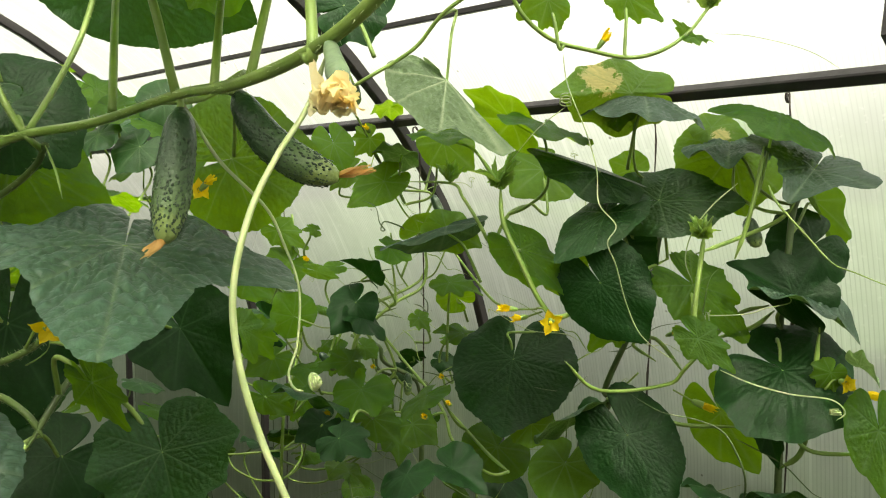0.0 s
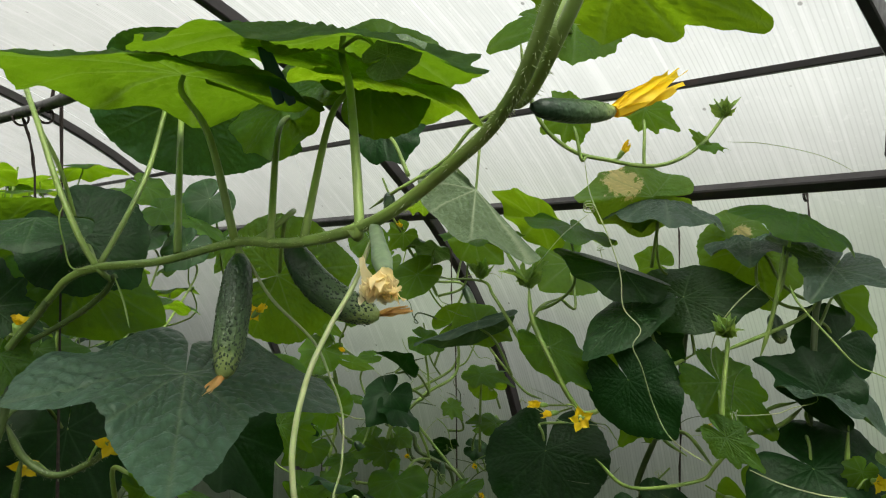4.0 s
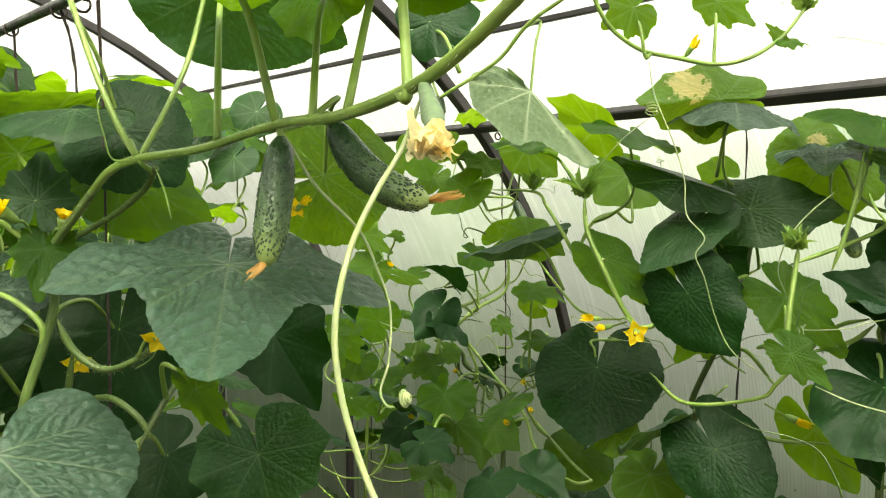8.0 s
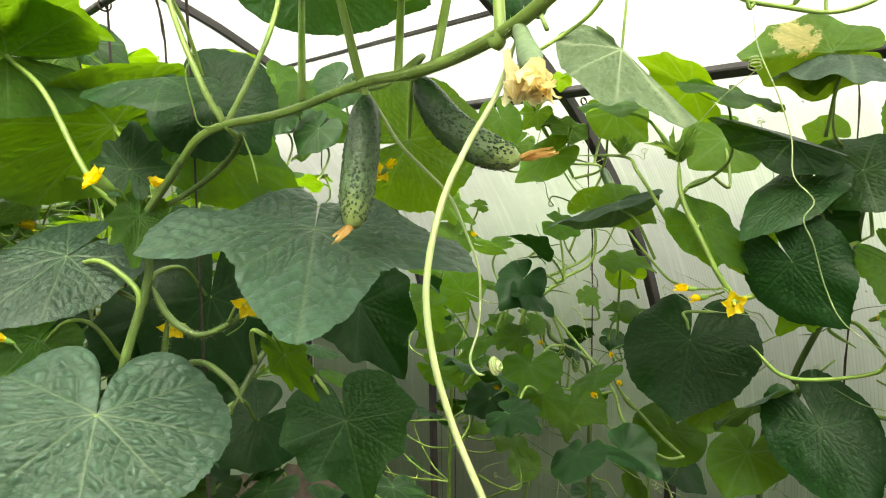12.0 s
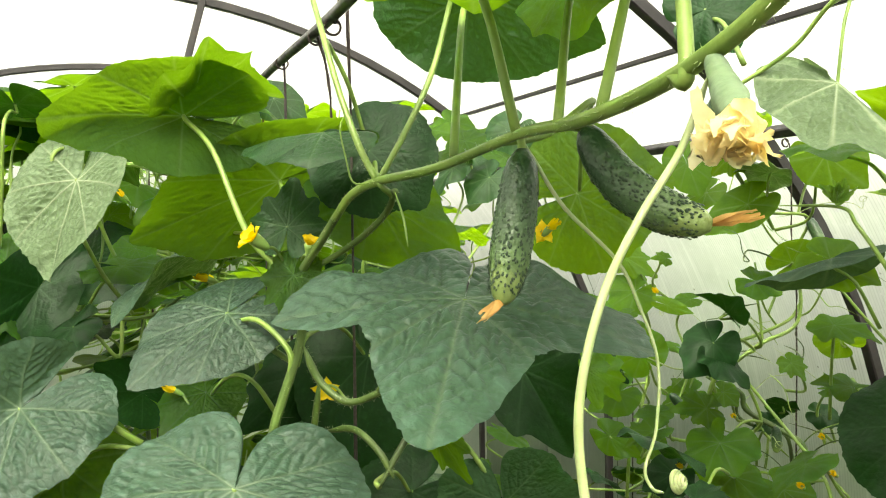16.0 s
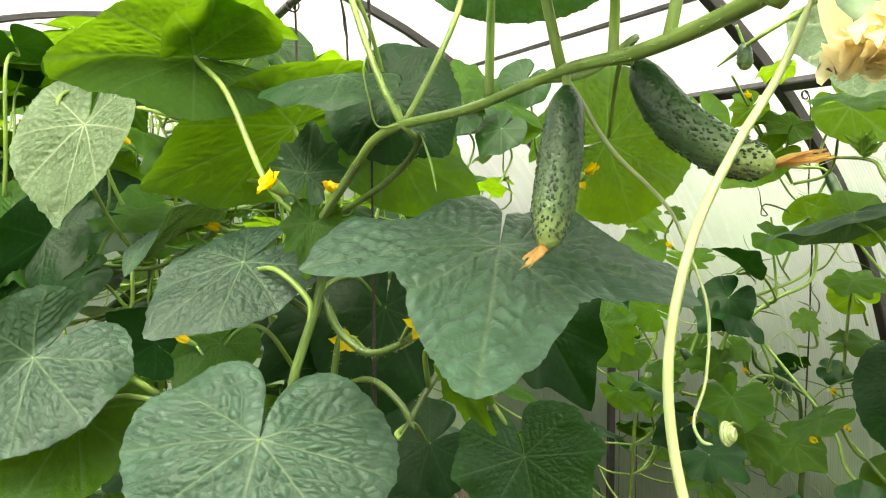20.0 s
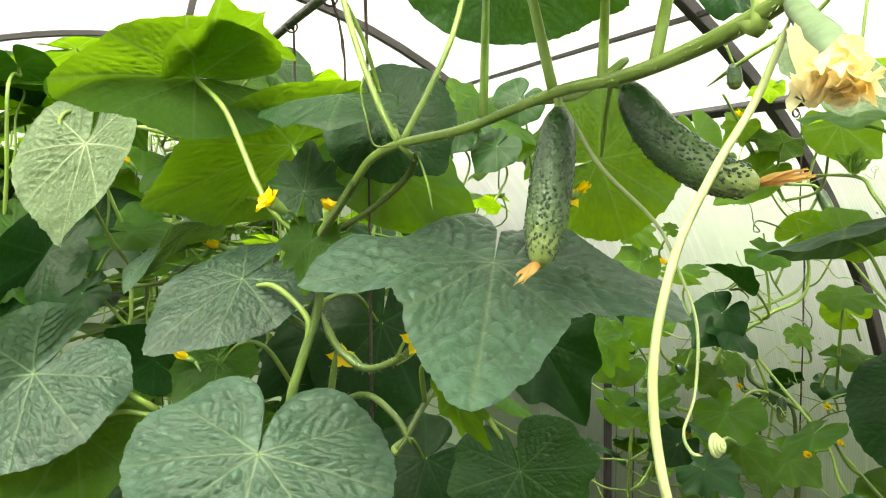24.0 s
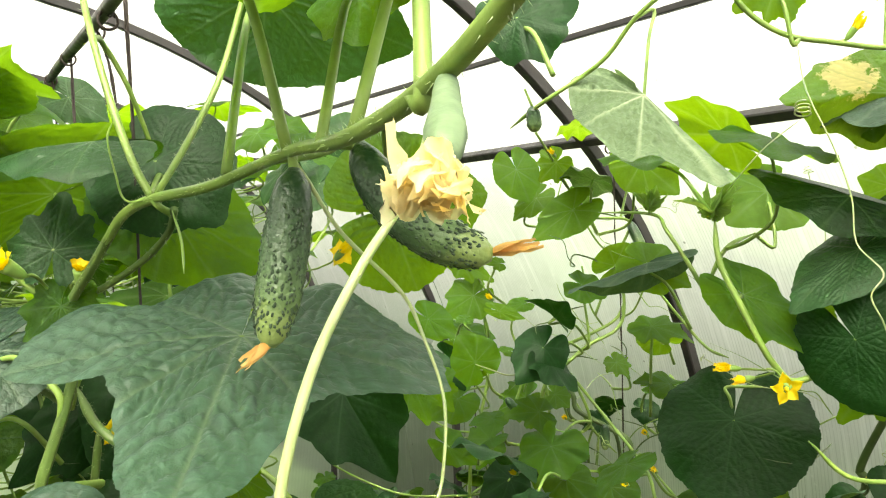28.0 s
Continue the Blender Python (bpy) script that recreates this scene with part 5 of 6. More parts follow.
leaf(wall_a, (0.601, 0.951, 1.295), (0.618, 0.929, 1.253), (-0.73, -0.68, 0.07), 0.072, "leaf", "star")
leaf(wall_a, (0.729, 1.107, 1.288), (0.759, 1.072, 1.255), (-0.73, -0.68, 0.07), 0.050, "old", "fold", seed=1)
flower(wall_a, (0.833, 0.965, 1.272), (-0.53, -0.77, -0.14), 0.0120, 0.60, (0.857, 0.970, 1.289), seed=11)
bud(wall_a, (0.780, 0.971, 1.209), (-0.77, -0.30, 0.45), 0.0080, seed=20)
bud(wall_a, (0.703, 0.902, 1.159), (-0.77, -0.30, 0.45), 0.0080, seed=21)
bud(wall_a, (0.807, 0.790, 1.154), (-0.77, -0.30, 0.45), 0.0080, seed=22)
bud(wall_a, (0.834, 0.763, 1.175), (-0.77, -0.30, 0.45), 0.0080, seed=23)
bud(wall_a, (0.782, 1.060, 1.389), (-0.77, -0.30, 0.45), 0.0080, seed=24)
bud(wall_a, (0.800, 0.918, 1.614), (-0.77, -0.30, 0.45), 0.0080, seed=25)
bud(wall_a, (0.854, 0.964, 1.198), (-0.77, -0.30, 0.45), 0.0080, seed=26)
bud(wall_a, (0.937, 0.874, 1.180), (-0.77, -0.30, 0.45), 0.0080, seed=27)
fruit(wall_a, (0.998, 0.959, 1.507), (1.003, 0.934, 1.459), 0.009, (0, 0, 0), 0.85, 40, "small dark cucumber", 15)
fruit(wall_a, (0.936, 0.962, 1.173), (0.934, 0.960, 1.131), 0.008, (0, 0, 0), 0.85, 30, "small dark cucumber", 16)
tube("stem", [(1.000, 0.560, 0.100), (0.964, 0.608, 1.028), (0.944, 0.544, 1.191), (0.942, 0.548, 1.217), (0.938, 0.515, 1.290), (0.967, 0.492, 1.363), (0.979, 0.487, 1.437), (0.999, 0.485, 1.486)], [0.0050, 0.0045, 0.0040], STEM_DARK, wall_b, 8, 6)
tube("shoot", [(0.939, 0.454, 1.417), (0.877, 0.488, 1.388), (0.806, 0.531, 1.345), (0.778, 0.547, 1.361), (0.759, 0.575, 1.427), (0.756, 0.597, 1.471), (0.764, 0.608, 1.516)], [0.0035, 0.0035, 0.0030], STEM, wall_b, 8, 6)
hairs([(0.939, 0.454, 1.417), (0.877, 0.488, 1.388), (0.806, 0.531, 1.345), (0.778, 0.547, 1.361), (0.759, 0.575, 1.427), (0.756, 0.597, 1.471), (0.764, 0.608, 1.516)], 0.0035, wall_b, 120)
tube("shoot", [(0.775, 0.631, 1.431), (0.766, 0.644, 1.462), (0.767, 0.677, 1.501), (0.772, 0.703, 1.521), (0.770, 0.794, 1.525)], [0.0030, 0.0025, 0.0016], STEM, wall_b, 8, 6)
hairs([(0.775, 0.631, 1.431), (0.766, 0.644, 1.462), (0.767, 0.677, 1.501), (0.772, 0.703, 1.521), (0.770, 0.794, 1.525)], 0.0030, wall_b, 60)
tube("shoot", [(0.775, 0.631, 1.431), (0.833, 0.647, 1.477), (0.897, 0.654, 1.493)], [0.0030, 0.0025], STEM, wall_b, 8, 6)
tube("shoot", [(0.900, 0.408, 1.273), (0.923, 0.460, 1.308), (0.929, 0.497, 1.294), (0.922, 0.458, 1.277)], [0.0030, 0.0025], STEM, wall_b, 8, 6)
tube("shoot", [(0.942, 0.355, 1.203), (0.920, 0.423, 1.197), (0.903, 0.472, 1.214), (0.921, 0.527, 1.224)], [0.0030, 0.0025], STEM, wall_b, 8, 6)
tube("shoot", [(0.753, 0.495, 1.299), (0.797, 0.472, 1.258), (0.884, 0.423, 1.258), (0.894, 0.401, 1.283), (0.929, 0.355, 1.350), (0.949, 0.320, 1.366)], [0.0024, 0.0028], STEM, wall_b, 8, 6)
growing_tip(wall_b, (0.762, 0.610, 1.520), 0.05, 1)
growing_tip(wall_b, (0.770, 0.706, 1.529), 0.03, 2)
leaf(wall_b, (0.647, 0.599, 1.641), (0.604, 0.476, 1.560), (-0.40, -0.40, 0.82), 0.142, "pale", "flat", stalk=(0.682, 0.615, 1.732), fine=1, thick=0.0020, label="wilting leaf that shows its pale underside", seed=1, hinge=60, far=1)
leaf(wall_b, (0.843, 0.651, 1.612), (0.814, 0.714, 1.664), (0.81, -0.13, 0.58), 0.100, "young", "flat", seed=2)
leaf(wall_b, (0.809, 0.568, 1.598), (0.742, 0.502, 1.579), (0.04, -0.31, 0.95), 0.135, "leaf", "flat", stalk=(0.832, 0.580, 1.517))
leaf(wall_b, (0.838, 0.501, 1.535), (0.791, 0.585, 1.571), (-0.54, -0.57, 0.61), 0.095, "deep", "flat", stalk=(0.899, 0.502, 1.463), fine=1, hinge=40, far=-1)
leaf(wall_b, (0.953, 0.673, 1.546), (0.895, 0.691, 1.509), (-0.57, -0.50, 0.65), 0.133, "young", "flat", stalk=(0.913, 0.636, 1.476), seed=2)
leaf(wall_b, (0.779, 0.584, 1.432), (0.793, 0.520, 1.381), (-0.68, -0.54, 0.49), 0.076, "leaf", "wavy", stalk=(0.759, 0.575, 1.427), fine=1, seed=2)
leaf(wall_b, (0.841, 0.493, 1.481), (0.766, 0.524, 1.426), (-0.63, -0.19, 0.75), 0.089, "deep", "round", stalk=(0.909, 0.490, 1.447), fine=2)
leaf(wall_b, (0.922, 0.704, 1.242), (0.848, 0.671, 1.144), (-0.69, -0.35, 0.64), 0.209, "old", "round", stalk=(0.943, 0.730, 1.278), fine=2, thick=0.0024, label="dark heart-shaped leaf", seed=2)
leaf(wall_b, (0.814, 0.483, 1.393), (0.822, 0.423, 1.321), (-0.93, -0.32, 0.16), 0.122, "old", "round", stalk=(0.902, 0.494, 1.409), fine=2)
leaf(wall_b, (0.843, 0.556, 1.401), (0.858, 0.536, 1.368), (-0.73, -0.68, 0.07), 0.073, "young", "flat", seed=1)
leaf(wall_b, (0.846, 0.458, 1.192), (0.837, 0.385, 1.114), (-0.71, -0.47, 0.52), 0.129, "old", "round", stalk=(0.918, 0.529, 1.212), fine=2, seed=2)
leaf(wall_b, (0.853, 0.466, 1.635), (0.759, 0.523, 1.638), (-0.45, -0.75, 0.48), 0.116, "sick", "flat", stalk=(0.916, 0.492, 1.541), fine=1, thick=0.0020, label="yellowing leaf with dry brown patches", hinge=70, far=1)
leaf(wall_b, (0.857, 0.490, 1.624), (0.855, 0.488, 1.588), (-0.98, -0.18, 0.06), 0.067, "sick", "flat", seed=2)
leaf(wall_b, (0.855, 0.449, 1.629), (0.757, 0.389, 1.607), (-0.10, -0.19, 0.98), 0.155, "grey", "cup", stalk=(0.890, 0.490, 1.540), fine=1, seed=1)
leaf(wall_b, (1.005, 0.544, 1.545), (0.981, 0.571, 1.559), (-0.73, -0.68, 0.07), 0.060, "young", "flat", seed=2)
leaf(wall_b, (0.917, 0.457, 1.498), (0.968, 0.358, 1.501), (-0.76, -0.38, 0.54), 0.114, "deep", "flat", stalk=(0.940, 0.454, 1.424), fine=2)
leaf(wall_b, (0.872, 0.570, 1.118), (0.811, 0.563, 1.078), (-0.54, -0.17, 0.83), 0.111, "young", "round", seed=1)
leaf(wall_b, (0.921, 0.666, 1.144), (0.919, 0.625, 1.121), (-0.58, -0.38, 0.72), 0.081, "young", "flat", seed=1)
leaf(wall_b, (0.959, 0.765, 1.074), (0.892, 0.766, 1.038), (-0.41, -0.49, 0.77), 0.126, "leaf", "round")
leaf(wall_b, (0.838, 0.540, 1.198), (0.781, 0.560, 1.193), (0.12, 0.57, 0.81), 0.149, "grey", "flat", seed=1)
leaf(wall_b, (0.903, 0.495, 1.440), (0.914, 0.454, 1.413), (-0.88, -0.39, 0.25), 0.081, "old", "wavy", seed=1)
leaf(wall_b, (0.888, 0.501, 1.339), (0.845, 0.516, 1.299), (-0.66, -0.55, 0.51), 0.084, "leaf", "star", seed=2)
flower(wall_b, (0.768, 0.527, 1.341), (-0.77, -0.58, -0.13), 0.0185, 0.85, (0.773, 0.553, 1.357), seed=31)
bud(wall_b, (0.764, 0.592, 1.353), (-0.83, 0.46, 0.12), 0.0100, (0.781, 0.558, 1.354), seed=32)
bud(wall_b, (0.773, 0.580, 1.341), (-0.84, 0.31, -0.07), 0.0100, (0.786, 0.553, 1.351), seed=33)
bud(wall_b, (0.883, 0.496, 1.238), (-0.85, 0.30, -0.17), 0.0100, (0.905, 0.475, 1.261), seed=34)
bud(wall_b, (0.945, 0.399, 1.222), (0.24, -0.87, -0.27), 0.0120, (0.936, 0.439, 1.238), seed=35)
bud(wall_b, (0.921, 0.434, 1.319), (0.13, -0.70, 0.33), 0.0080, seed=36)
tube("shoot", [(0.642, 0.519, 1.812), (0.660, 0.524, 1.762), (0.679, 0.514, 1.714), (0.710, 0.492, 1.684), (0.747, 0.466, 1.674), (0.787, 0.437, 1.667), (0.813, 0.410, 1.674), (0.846, 0.391, 1.697), (0.874, 0.380, 1.728), (0.878, 0.376, 1.738)], [0.0028, 0.0026, 0.0020], STEM, wall_b, 8, 6)
hairs([(0.642, 0.519, 1.812), (0.660, 0.524, 1.762), (0.679, 0.514, 1.714), (0.710, 0.492, 1.684), (0.747, 0.466, 1.674), (0.787, 0.437, 1.667), (0.813, 0.410, 1.674), (0.846, 0.391, 1.697), (0.874, 0.380, 1.728), (0.878, 0.376, 1.738)], 0.0028, wall_b, 80)
tube("shoot", [(0.592, 0.745, 1.623), (0.598, 0.697, 1.644), (0.628, 0.667, 1.669), (0.641, 0.640, 1.688), (0.651, 0.603, 1.724), (0.671, 0.541, 1.756)], [0.0024, 0.0026], STEM, wall_b, 7, 6)
bud(wall_b, (0.760, 0.453, 1.685), (0.16, -0.53, 0.72), 0.0090, (0.749, 0.464, 1.674), seed=40)
growing_tip(wall_b, (0.878, 0.376, 1.736), 0.028, 5)
leaf(wall_b, (0.847, 0.391, 1.698), (0.837, 0.404, 1.717), (-0.73, -0.68, 0.07), 0.018, "young", "star", seed=1)
leaf(wall_b, (0.851, 0.386, 1.694), (0.871, 0.365, 1.693), (-0.35, -0.37, 0.86), 0.043, "young", "star", seed=2)
leaf(wall_b, (0.710, 0.497, 1.730), (0.684, 0.522, 1.712), (-0.73, -0.68, 0.07), 0.078, "young", "star", stalk=(0.716, 0.485, 1.674), seed=1)
leaf(wall_b, (0.800, 0.445, 1.742), (0.831, 0.410, 1.715), (-0.73, -0.68, 0.07), 0.057, "young", "star", stalk=(0.785, 0.439, 1.672), seed=2)
tube("tendril", [(0.867, 0.369, 1.698), (0.900, 0.334, 1.695), (0.956, 0.287, 1.680), (1.010, 0.256, 1.656)], [0.0005, 0.0004], TENDRIL, wall_b, 5, 6)
tube("tendril", [(0.718, 0.482, 1.674), (0.712, 0.470, 1.630), (0.714, 0.447, 1.578), (0.712, 0.430, 1.533), (0.703, 0.421, 1.495), (0.706, 0.401, 1.471), (0.699, 0.407, 1.452), (0.704, 0.399, 1.428), (0.719, 0.393, 1.383), (0.730, 0.377, 1.346), (0.777, 0.352, 1.311)], [0.0007, 0.0007, 0.0006], TENDRIL, wall_b, 6, 6)
tube("tendril_coil", spiral((0.726, 0.482, 1.610), (0.3, 0.2, 0.9), 0.007, 3.0, 0.004, 0, 0.2), [0.0008, 0.0007], TENDRIL, wall_b, 6, 2)
tube("tendril", [(0.726, 0.482, 1.607), (0.710, 0.511, 1.581), (0.717, 0.558, 1.543)], [0.0007, 0.0006], TENDRIL, wall_b, 6, 6)
tube("tendril", [(0.815, 0.326, 1.305), (0.829, 0.295, 1.292), (0.848, 0.259, 1.283), (0.867, 0.223, 1.280), (0.877, 0.211, 1.266), (0.870, 0.218, 1.257)], [0.0009, 0.0008], TENDRIL, wall_b, 6, 6)
tube("tendril_coil", spiral((0.870, 0.219, 1.263), (0.3, 0.2, 0.9), 0.006, 3.0, 0.002, 0, 0.2), [0.0008, 0.0007], TENDRIL, wall_b, 6, 2)
tube("tendril", [(0.910, 0.349, 1.520), (0.887, 0.371, 1.492), (0.869, 0.387, 1.460), (0.861, 0.392, 1.425), (0.866, 0.384, 1.397)], [0.0009, 0.0008], TENDRIL, wall_b, 6, 6)
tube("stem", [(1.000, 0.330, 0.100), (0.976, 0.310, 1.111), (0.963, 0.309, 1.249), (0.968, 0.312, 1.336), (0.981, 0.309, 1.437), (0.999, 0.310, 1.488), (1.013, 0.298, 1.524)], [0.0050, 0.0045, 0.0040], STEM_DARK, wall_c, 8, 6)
tube("shoot", [(0.923, 0.355, 1.424), (0.935, 0.346, 1.466), (0.947, 0.339, 1.517), (0.955, 0.335, 1.567)], [0.0030, 0.0028], STEM, wall_c, 8, 6)
tube("shoot", [(0.824, 0.364, 1.335), (0.839, 0.367, 1.387), (0.856, 0.369, 1.434), (0.858, 0.368, 1.454)], [0.0032, 0.0028], STEM, wall_c, 8, 6)
hairs([(0.824, 0.364, 1.335), (0.839, 0.367, 1.387), (0.856, 0.369, 1.434), (0.858, 0.368, 1.454)], 0.0032, wall_c, 80)
growing_tip(wall_c, (0.858, 0.369, 1.457), 0.035, 7)
tube("shoot", [(0.870, 0.383, 1.432), (0.924, 0.356, 1.449), (0.970, 0.324, 1.470), (0.996, 0.312, 1.488)], [0.0028, 0.0028], STEM, wall_c, 8, 6)
tube("shoot", [(0.928, 0.293, 1.167), (0.928, 0.268, 1.198), (0.930, 0.259, 1.279), (0.938, 0.257, 1.347)], [0.0035, 0.0032], STEM, wall_c, 8, 6)
tube("shoot", [(0.898, 0.272, 1.222), (0.905, 0.249, 1.205), (0.928, 0.195, 1.209)], [0.0028, 0.0025], STEM, wall_c, 8, 6)
tube("shoot", [(0.879, 0.363, 1.327), (0.913, 0.328, 1.341), (0.954, 0.315, 1.359)], [0.0030, 0.0030], STEM, wall_c, 8, 6)
leaf(wall_c, (0.971, 0.322, 1.607), (0.909, 0.298, 1.584), (-0.15, -0.48, 0.87), 0.167, "leaf", "cup", stalk=(0.960, 0.340, 1.517), fine=1, seed=2)
leaf(wall_c, (0.997, 0.287, 1.538), (0.901, 0.283, 1.499), (-0.26, -0.67, 0.70), 0.180, "grey", "broad", stalk=(0.996, 0.312, 1.488), fine=1, hinge=-35, far=1)
leaf(wall_c, (1.006, 0.399, 1.576), (0.925, 0.367, 1.562), (-0.14, -0.08, 0.99), 0.126, "grey", "wavy", stalk=(1.029, 0.368, 1.518), fine=1, seed=1)
leaf(wall_c, (1.058, 0.416, 1.569), (1.020, 0.375, 1.485), (-0.65, -0.52, 0.55), 0.164, "young", "round", stalk=(1.008, 0.390, 1.510), fine=1, seed=2)
leaf(wall_c, (1.040, 0.439, 1.604), (1.047, 0.389, 1.591), (-0.83, -0.25, 0.50), 0.052, "sick", "flat")
leaf(wall_c, (1.002, 0.396, 1.510), (0.984, 0.418, 1.528), (-0.73, -0.68, 0.07), 0.002, "old", "round", seed=1)
leaf(wall_c, (1.083, 0.309, 1.499), (1.081, 0.260, 1.404), (-0.45, -0.79, 0.41), 0.059, "leaf", "fold", stalk=(1.011, 0.309, 1.466), seed=2)
leaf(wall_c, (1.025, 0.292, 1.442), (0.967, 0.321, 1.408), (-0.59, -0.69, 0.42), 0.117, "old", "round", stalk=(1.006, 0.314, 1.466), fine=1, seed=1)
leaf(wall_c, (0.951, 0.291, 1.378), (0.924, 0.354, 1.432), (-0.50, -0.67, 0.54), 0.111, "old", "fold", stalk=(0.956, 0.312, 1.352), fine=1, seed=2)
leaf(wall_c, (0.948, 0.293, 1.378), (0.968, 0.212, 1.361), (-0.12, -0.23, 0.97), 0.197, "grey", "fold", fine=1, seed=1)
leaf(wall_c, (0.875, 0.388, 1.392), (0.894, 0.317, 1.333), (-0.59, -0.61, 0.53), 0.106, "leaf", "star", stalk=(0.844, 0.373, 1.351), fine=1)
leaf(wall_c, (0.819, 0.355, 1.337), (0.829, 0.311, 1.303), (-0.77, -0.49, 0.41), 0.054, "young", "star", fine=1, seed=1)
leaf(wall_c, (0.906, 0.287, 1.296), (0.911, 0.204, 1.255), (-0.52, -0.40, 0.75), 0.197, "old", "round", stalk=(0.934, 0.304, 1.327), fine=1, seed=2)
leaf(wall_c, (0.921, 0.306, 1.219), (0.906, 0.290, 1.173), (-0.95, -0.03, 0.32), 0.041, "old", "fold", seed=1)
leaf(wall_c, (0.980, 0.389, 1.207), (0.963, 0.333, 1.139), (-0.96, -0.06, 0.29), 0.106, "young", "flat", seed=1)
leaf(wall_c, (0.902, 0.183, 1.246), (0.872, 0.163, 1.179), (-0.70, -0.54, 0.46), 0.074, "leaf", "flat", fine=1)
leaf(wall_c, (0.875, 0.275, 1.152), (0.867, 0.219, 1.177), (0.47, 0.30, 0.83), 0.115, "old", "wavy", seed=2)
leaf(wall_c, (0.874, 0.348, 1.138), (0.858, 0.298, 1.139), (0.40, -0.12, 0.91), 0.113, "old", "wavy", seed=2)
leaf(wall_c, (0.923, 0.239, 1.298), (0.911, 0.249, 1.273), (-0.73, -0.68, 0.07), 0.049, "young", "star", seed=1)
leaf(wall_c, (0.912, 0.207, 1.311), (0.911, 0.181, 1.304), (0.42, -0.26, 0.87), 0.078, "pale", "fold", seed=1)
flower(wall_c, (0.925, 0.221, 1.287), (-0.53, -0.76, -0.04), 0.0150, 0.65, (0.917, 0.243, 1.278), seed=51)
bud(wall_c, (0.929, 0.201, 1.277), (0.40, -0.86, 0.02), 0.0100, (0.924, 0.220, 1.273), seed=52)
bud(wall_c, (1.084, 0.252, 1.244), (-0.47, -0.03, 0.53), 0.0070, seed=53)
fruit(wall_c, (0.967, 0.357, 1.476), (0.964, 0.342, 1.438), 0.010, (0, 0, 0), 0.85, 60, "small spiny cucumber", 55)
wander(wall_a, (1.0, 1.0, 0.85), (0.98, 1.02, 1.55), 40, 201)
wander(wall_b, (1.03, 0.68, 0.85), (1.03, 0.6, 1.5), 26, 202)
wander(wall_c, (0.9, 0.3, 0.75), (0.93, 0.33, 1.5), 10, 203)
wander(vine, (0.15, 0.85, 1.0), (0.12, 0.9, 1.5), 16, 204)
tube("stem", [(1.000, 1.500, 0.100), (0.891, 1.308, 0.952), (0.923, 1.321, 1.074), (0.967, 1.338, 1.197), (0.964, 1.349, 1.354), (0.959, 1.358, 1.463)], [0.0040, 0.0035, 0.0030], STEM, wall_d, 8, 6)
leaf(wall_d, (0.801, 1.200, 1.189), (0.730, 1.185, 1.170), (0.01, -0.81, 0.58), 0.086, "leaf", "flat", stalk=(0.950, 1.317, 1.070), seed=2)
leaf(wall_d, (0.741, 1.179, 1.254), (0.760, 1.115, 1.231), (-0.80, -0.39, 0.45), 0.065, "old", "star", stalk=(0.952, 1.319, 1.130))
leaf(wall_d, (0.920, 1.316, 1.360), (0.843, 1.304, 1.331), (-0.07, -0.85, 0.52), 0.098, "young", "wavy", stalk=(0.960, 1.324, 1.285), seed=2)
leaf(wall_d, (0.841, 1.240, 1.274), (0.862, 1.175, 1.248), (-0.79, -0.43, 0.44), 0.070, "young", "flat", stalk=(0.955, 1.321, 1.178), seed=2)
leaf(wall_d, (0.843, 1.172, 1.104), (0.771, 1.158, 1.087), (0.02, -0.81, 0.59), 0.084, "leaf", "star", stalk=(0.945, 1.314, 0.975), seed=1)
leaf(wall_d, (0.702, 1.081, 1.153), (0.716, 1.020, 1.138), (-0.81, -0.32, 0.49), 0.059, "leaf", "wavy", stalk=(0.945, 1.314, 0.975))
leaf(wall_d, (0.789, 1.030, 1.094), (0.721, 1.014, 1.084), (0.08, -0.77, 0.63), 0.073, "old", "flat", stalk=(0.942, 1.312, 0.904), seed=1)
leaf(wall_d, (0.903, 1.329, 1.431), (0.927, 1.262, 1.396), (-0.78, -0.48, 0.41), 0.075, "young", "star", stalk=(0.963, 1.327, 1.356))
leaf(wall_d, (0.920, 1.073, 1.096), (0.846, 1.060, 1.082), (0.02, -0.81, 0.59), 0.079, "young", "wavy", stalk=(0.944, 1.314, 0.951))
leaf(wall_d, (0.761, 1.230, 1.338), (0.782, 1.165, 1.310), (-0.79, -0.43, 0.43), 0.067, "leaf", "flat", stalk=(0.958, 1.323, 1.237), seed=2)
leaf(wall_d, (0.911, 1.140, 1.186), (0.837, 1.127, 1.167), (-0.01, -0.82, 0.57), 0.085, "leaf", "star", stalk=(0.950, 1.317, 1.070), seed=2)
fruit(wall_b, (0.596, 0.71, 1.643), (0.598, 0.709, 1.615), 0.008, (0, 0, 0), 0.9, 40, "tiny cucumber with a browned end", 57)
tube("fruit_stalk", [(0.590, 0.715, 1.662), (0.596, 0.710, 1.642)], [0.0014, 0.0016], STEM, wall_b, 6, 6)
leaf(wall_a, (0.854, 1.068, 1.372), (0.818, 1.069, 1.371), (-0.04, -0.69, 0.72), 0.033, "young", "flat", stalk=(0.864, 1.116, 1.321), seed=2)
leaf(wall_a, (0.829, 1.077, 1.292), (0.802, 1.073, 1.300), (0.29, -0.76, 0.58), 0.021, "young", "flat", stalk=(0.878, 1.104, 1.236), seed=1)
leaf(wall_a, (0.852, 1.130, 1.438), (0.823, 1.127, 1.442), (0.15, -0.88, 0.45), 0.032, "young", "star", stalk=(0.861, 1.179, 1.387), seed=1)
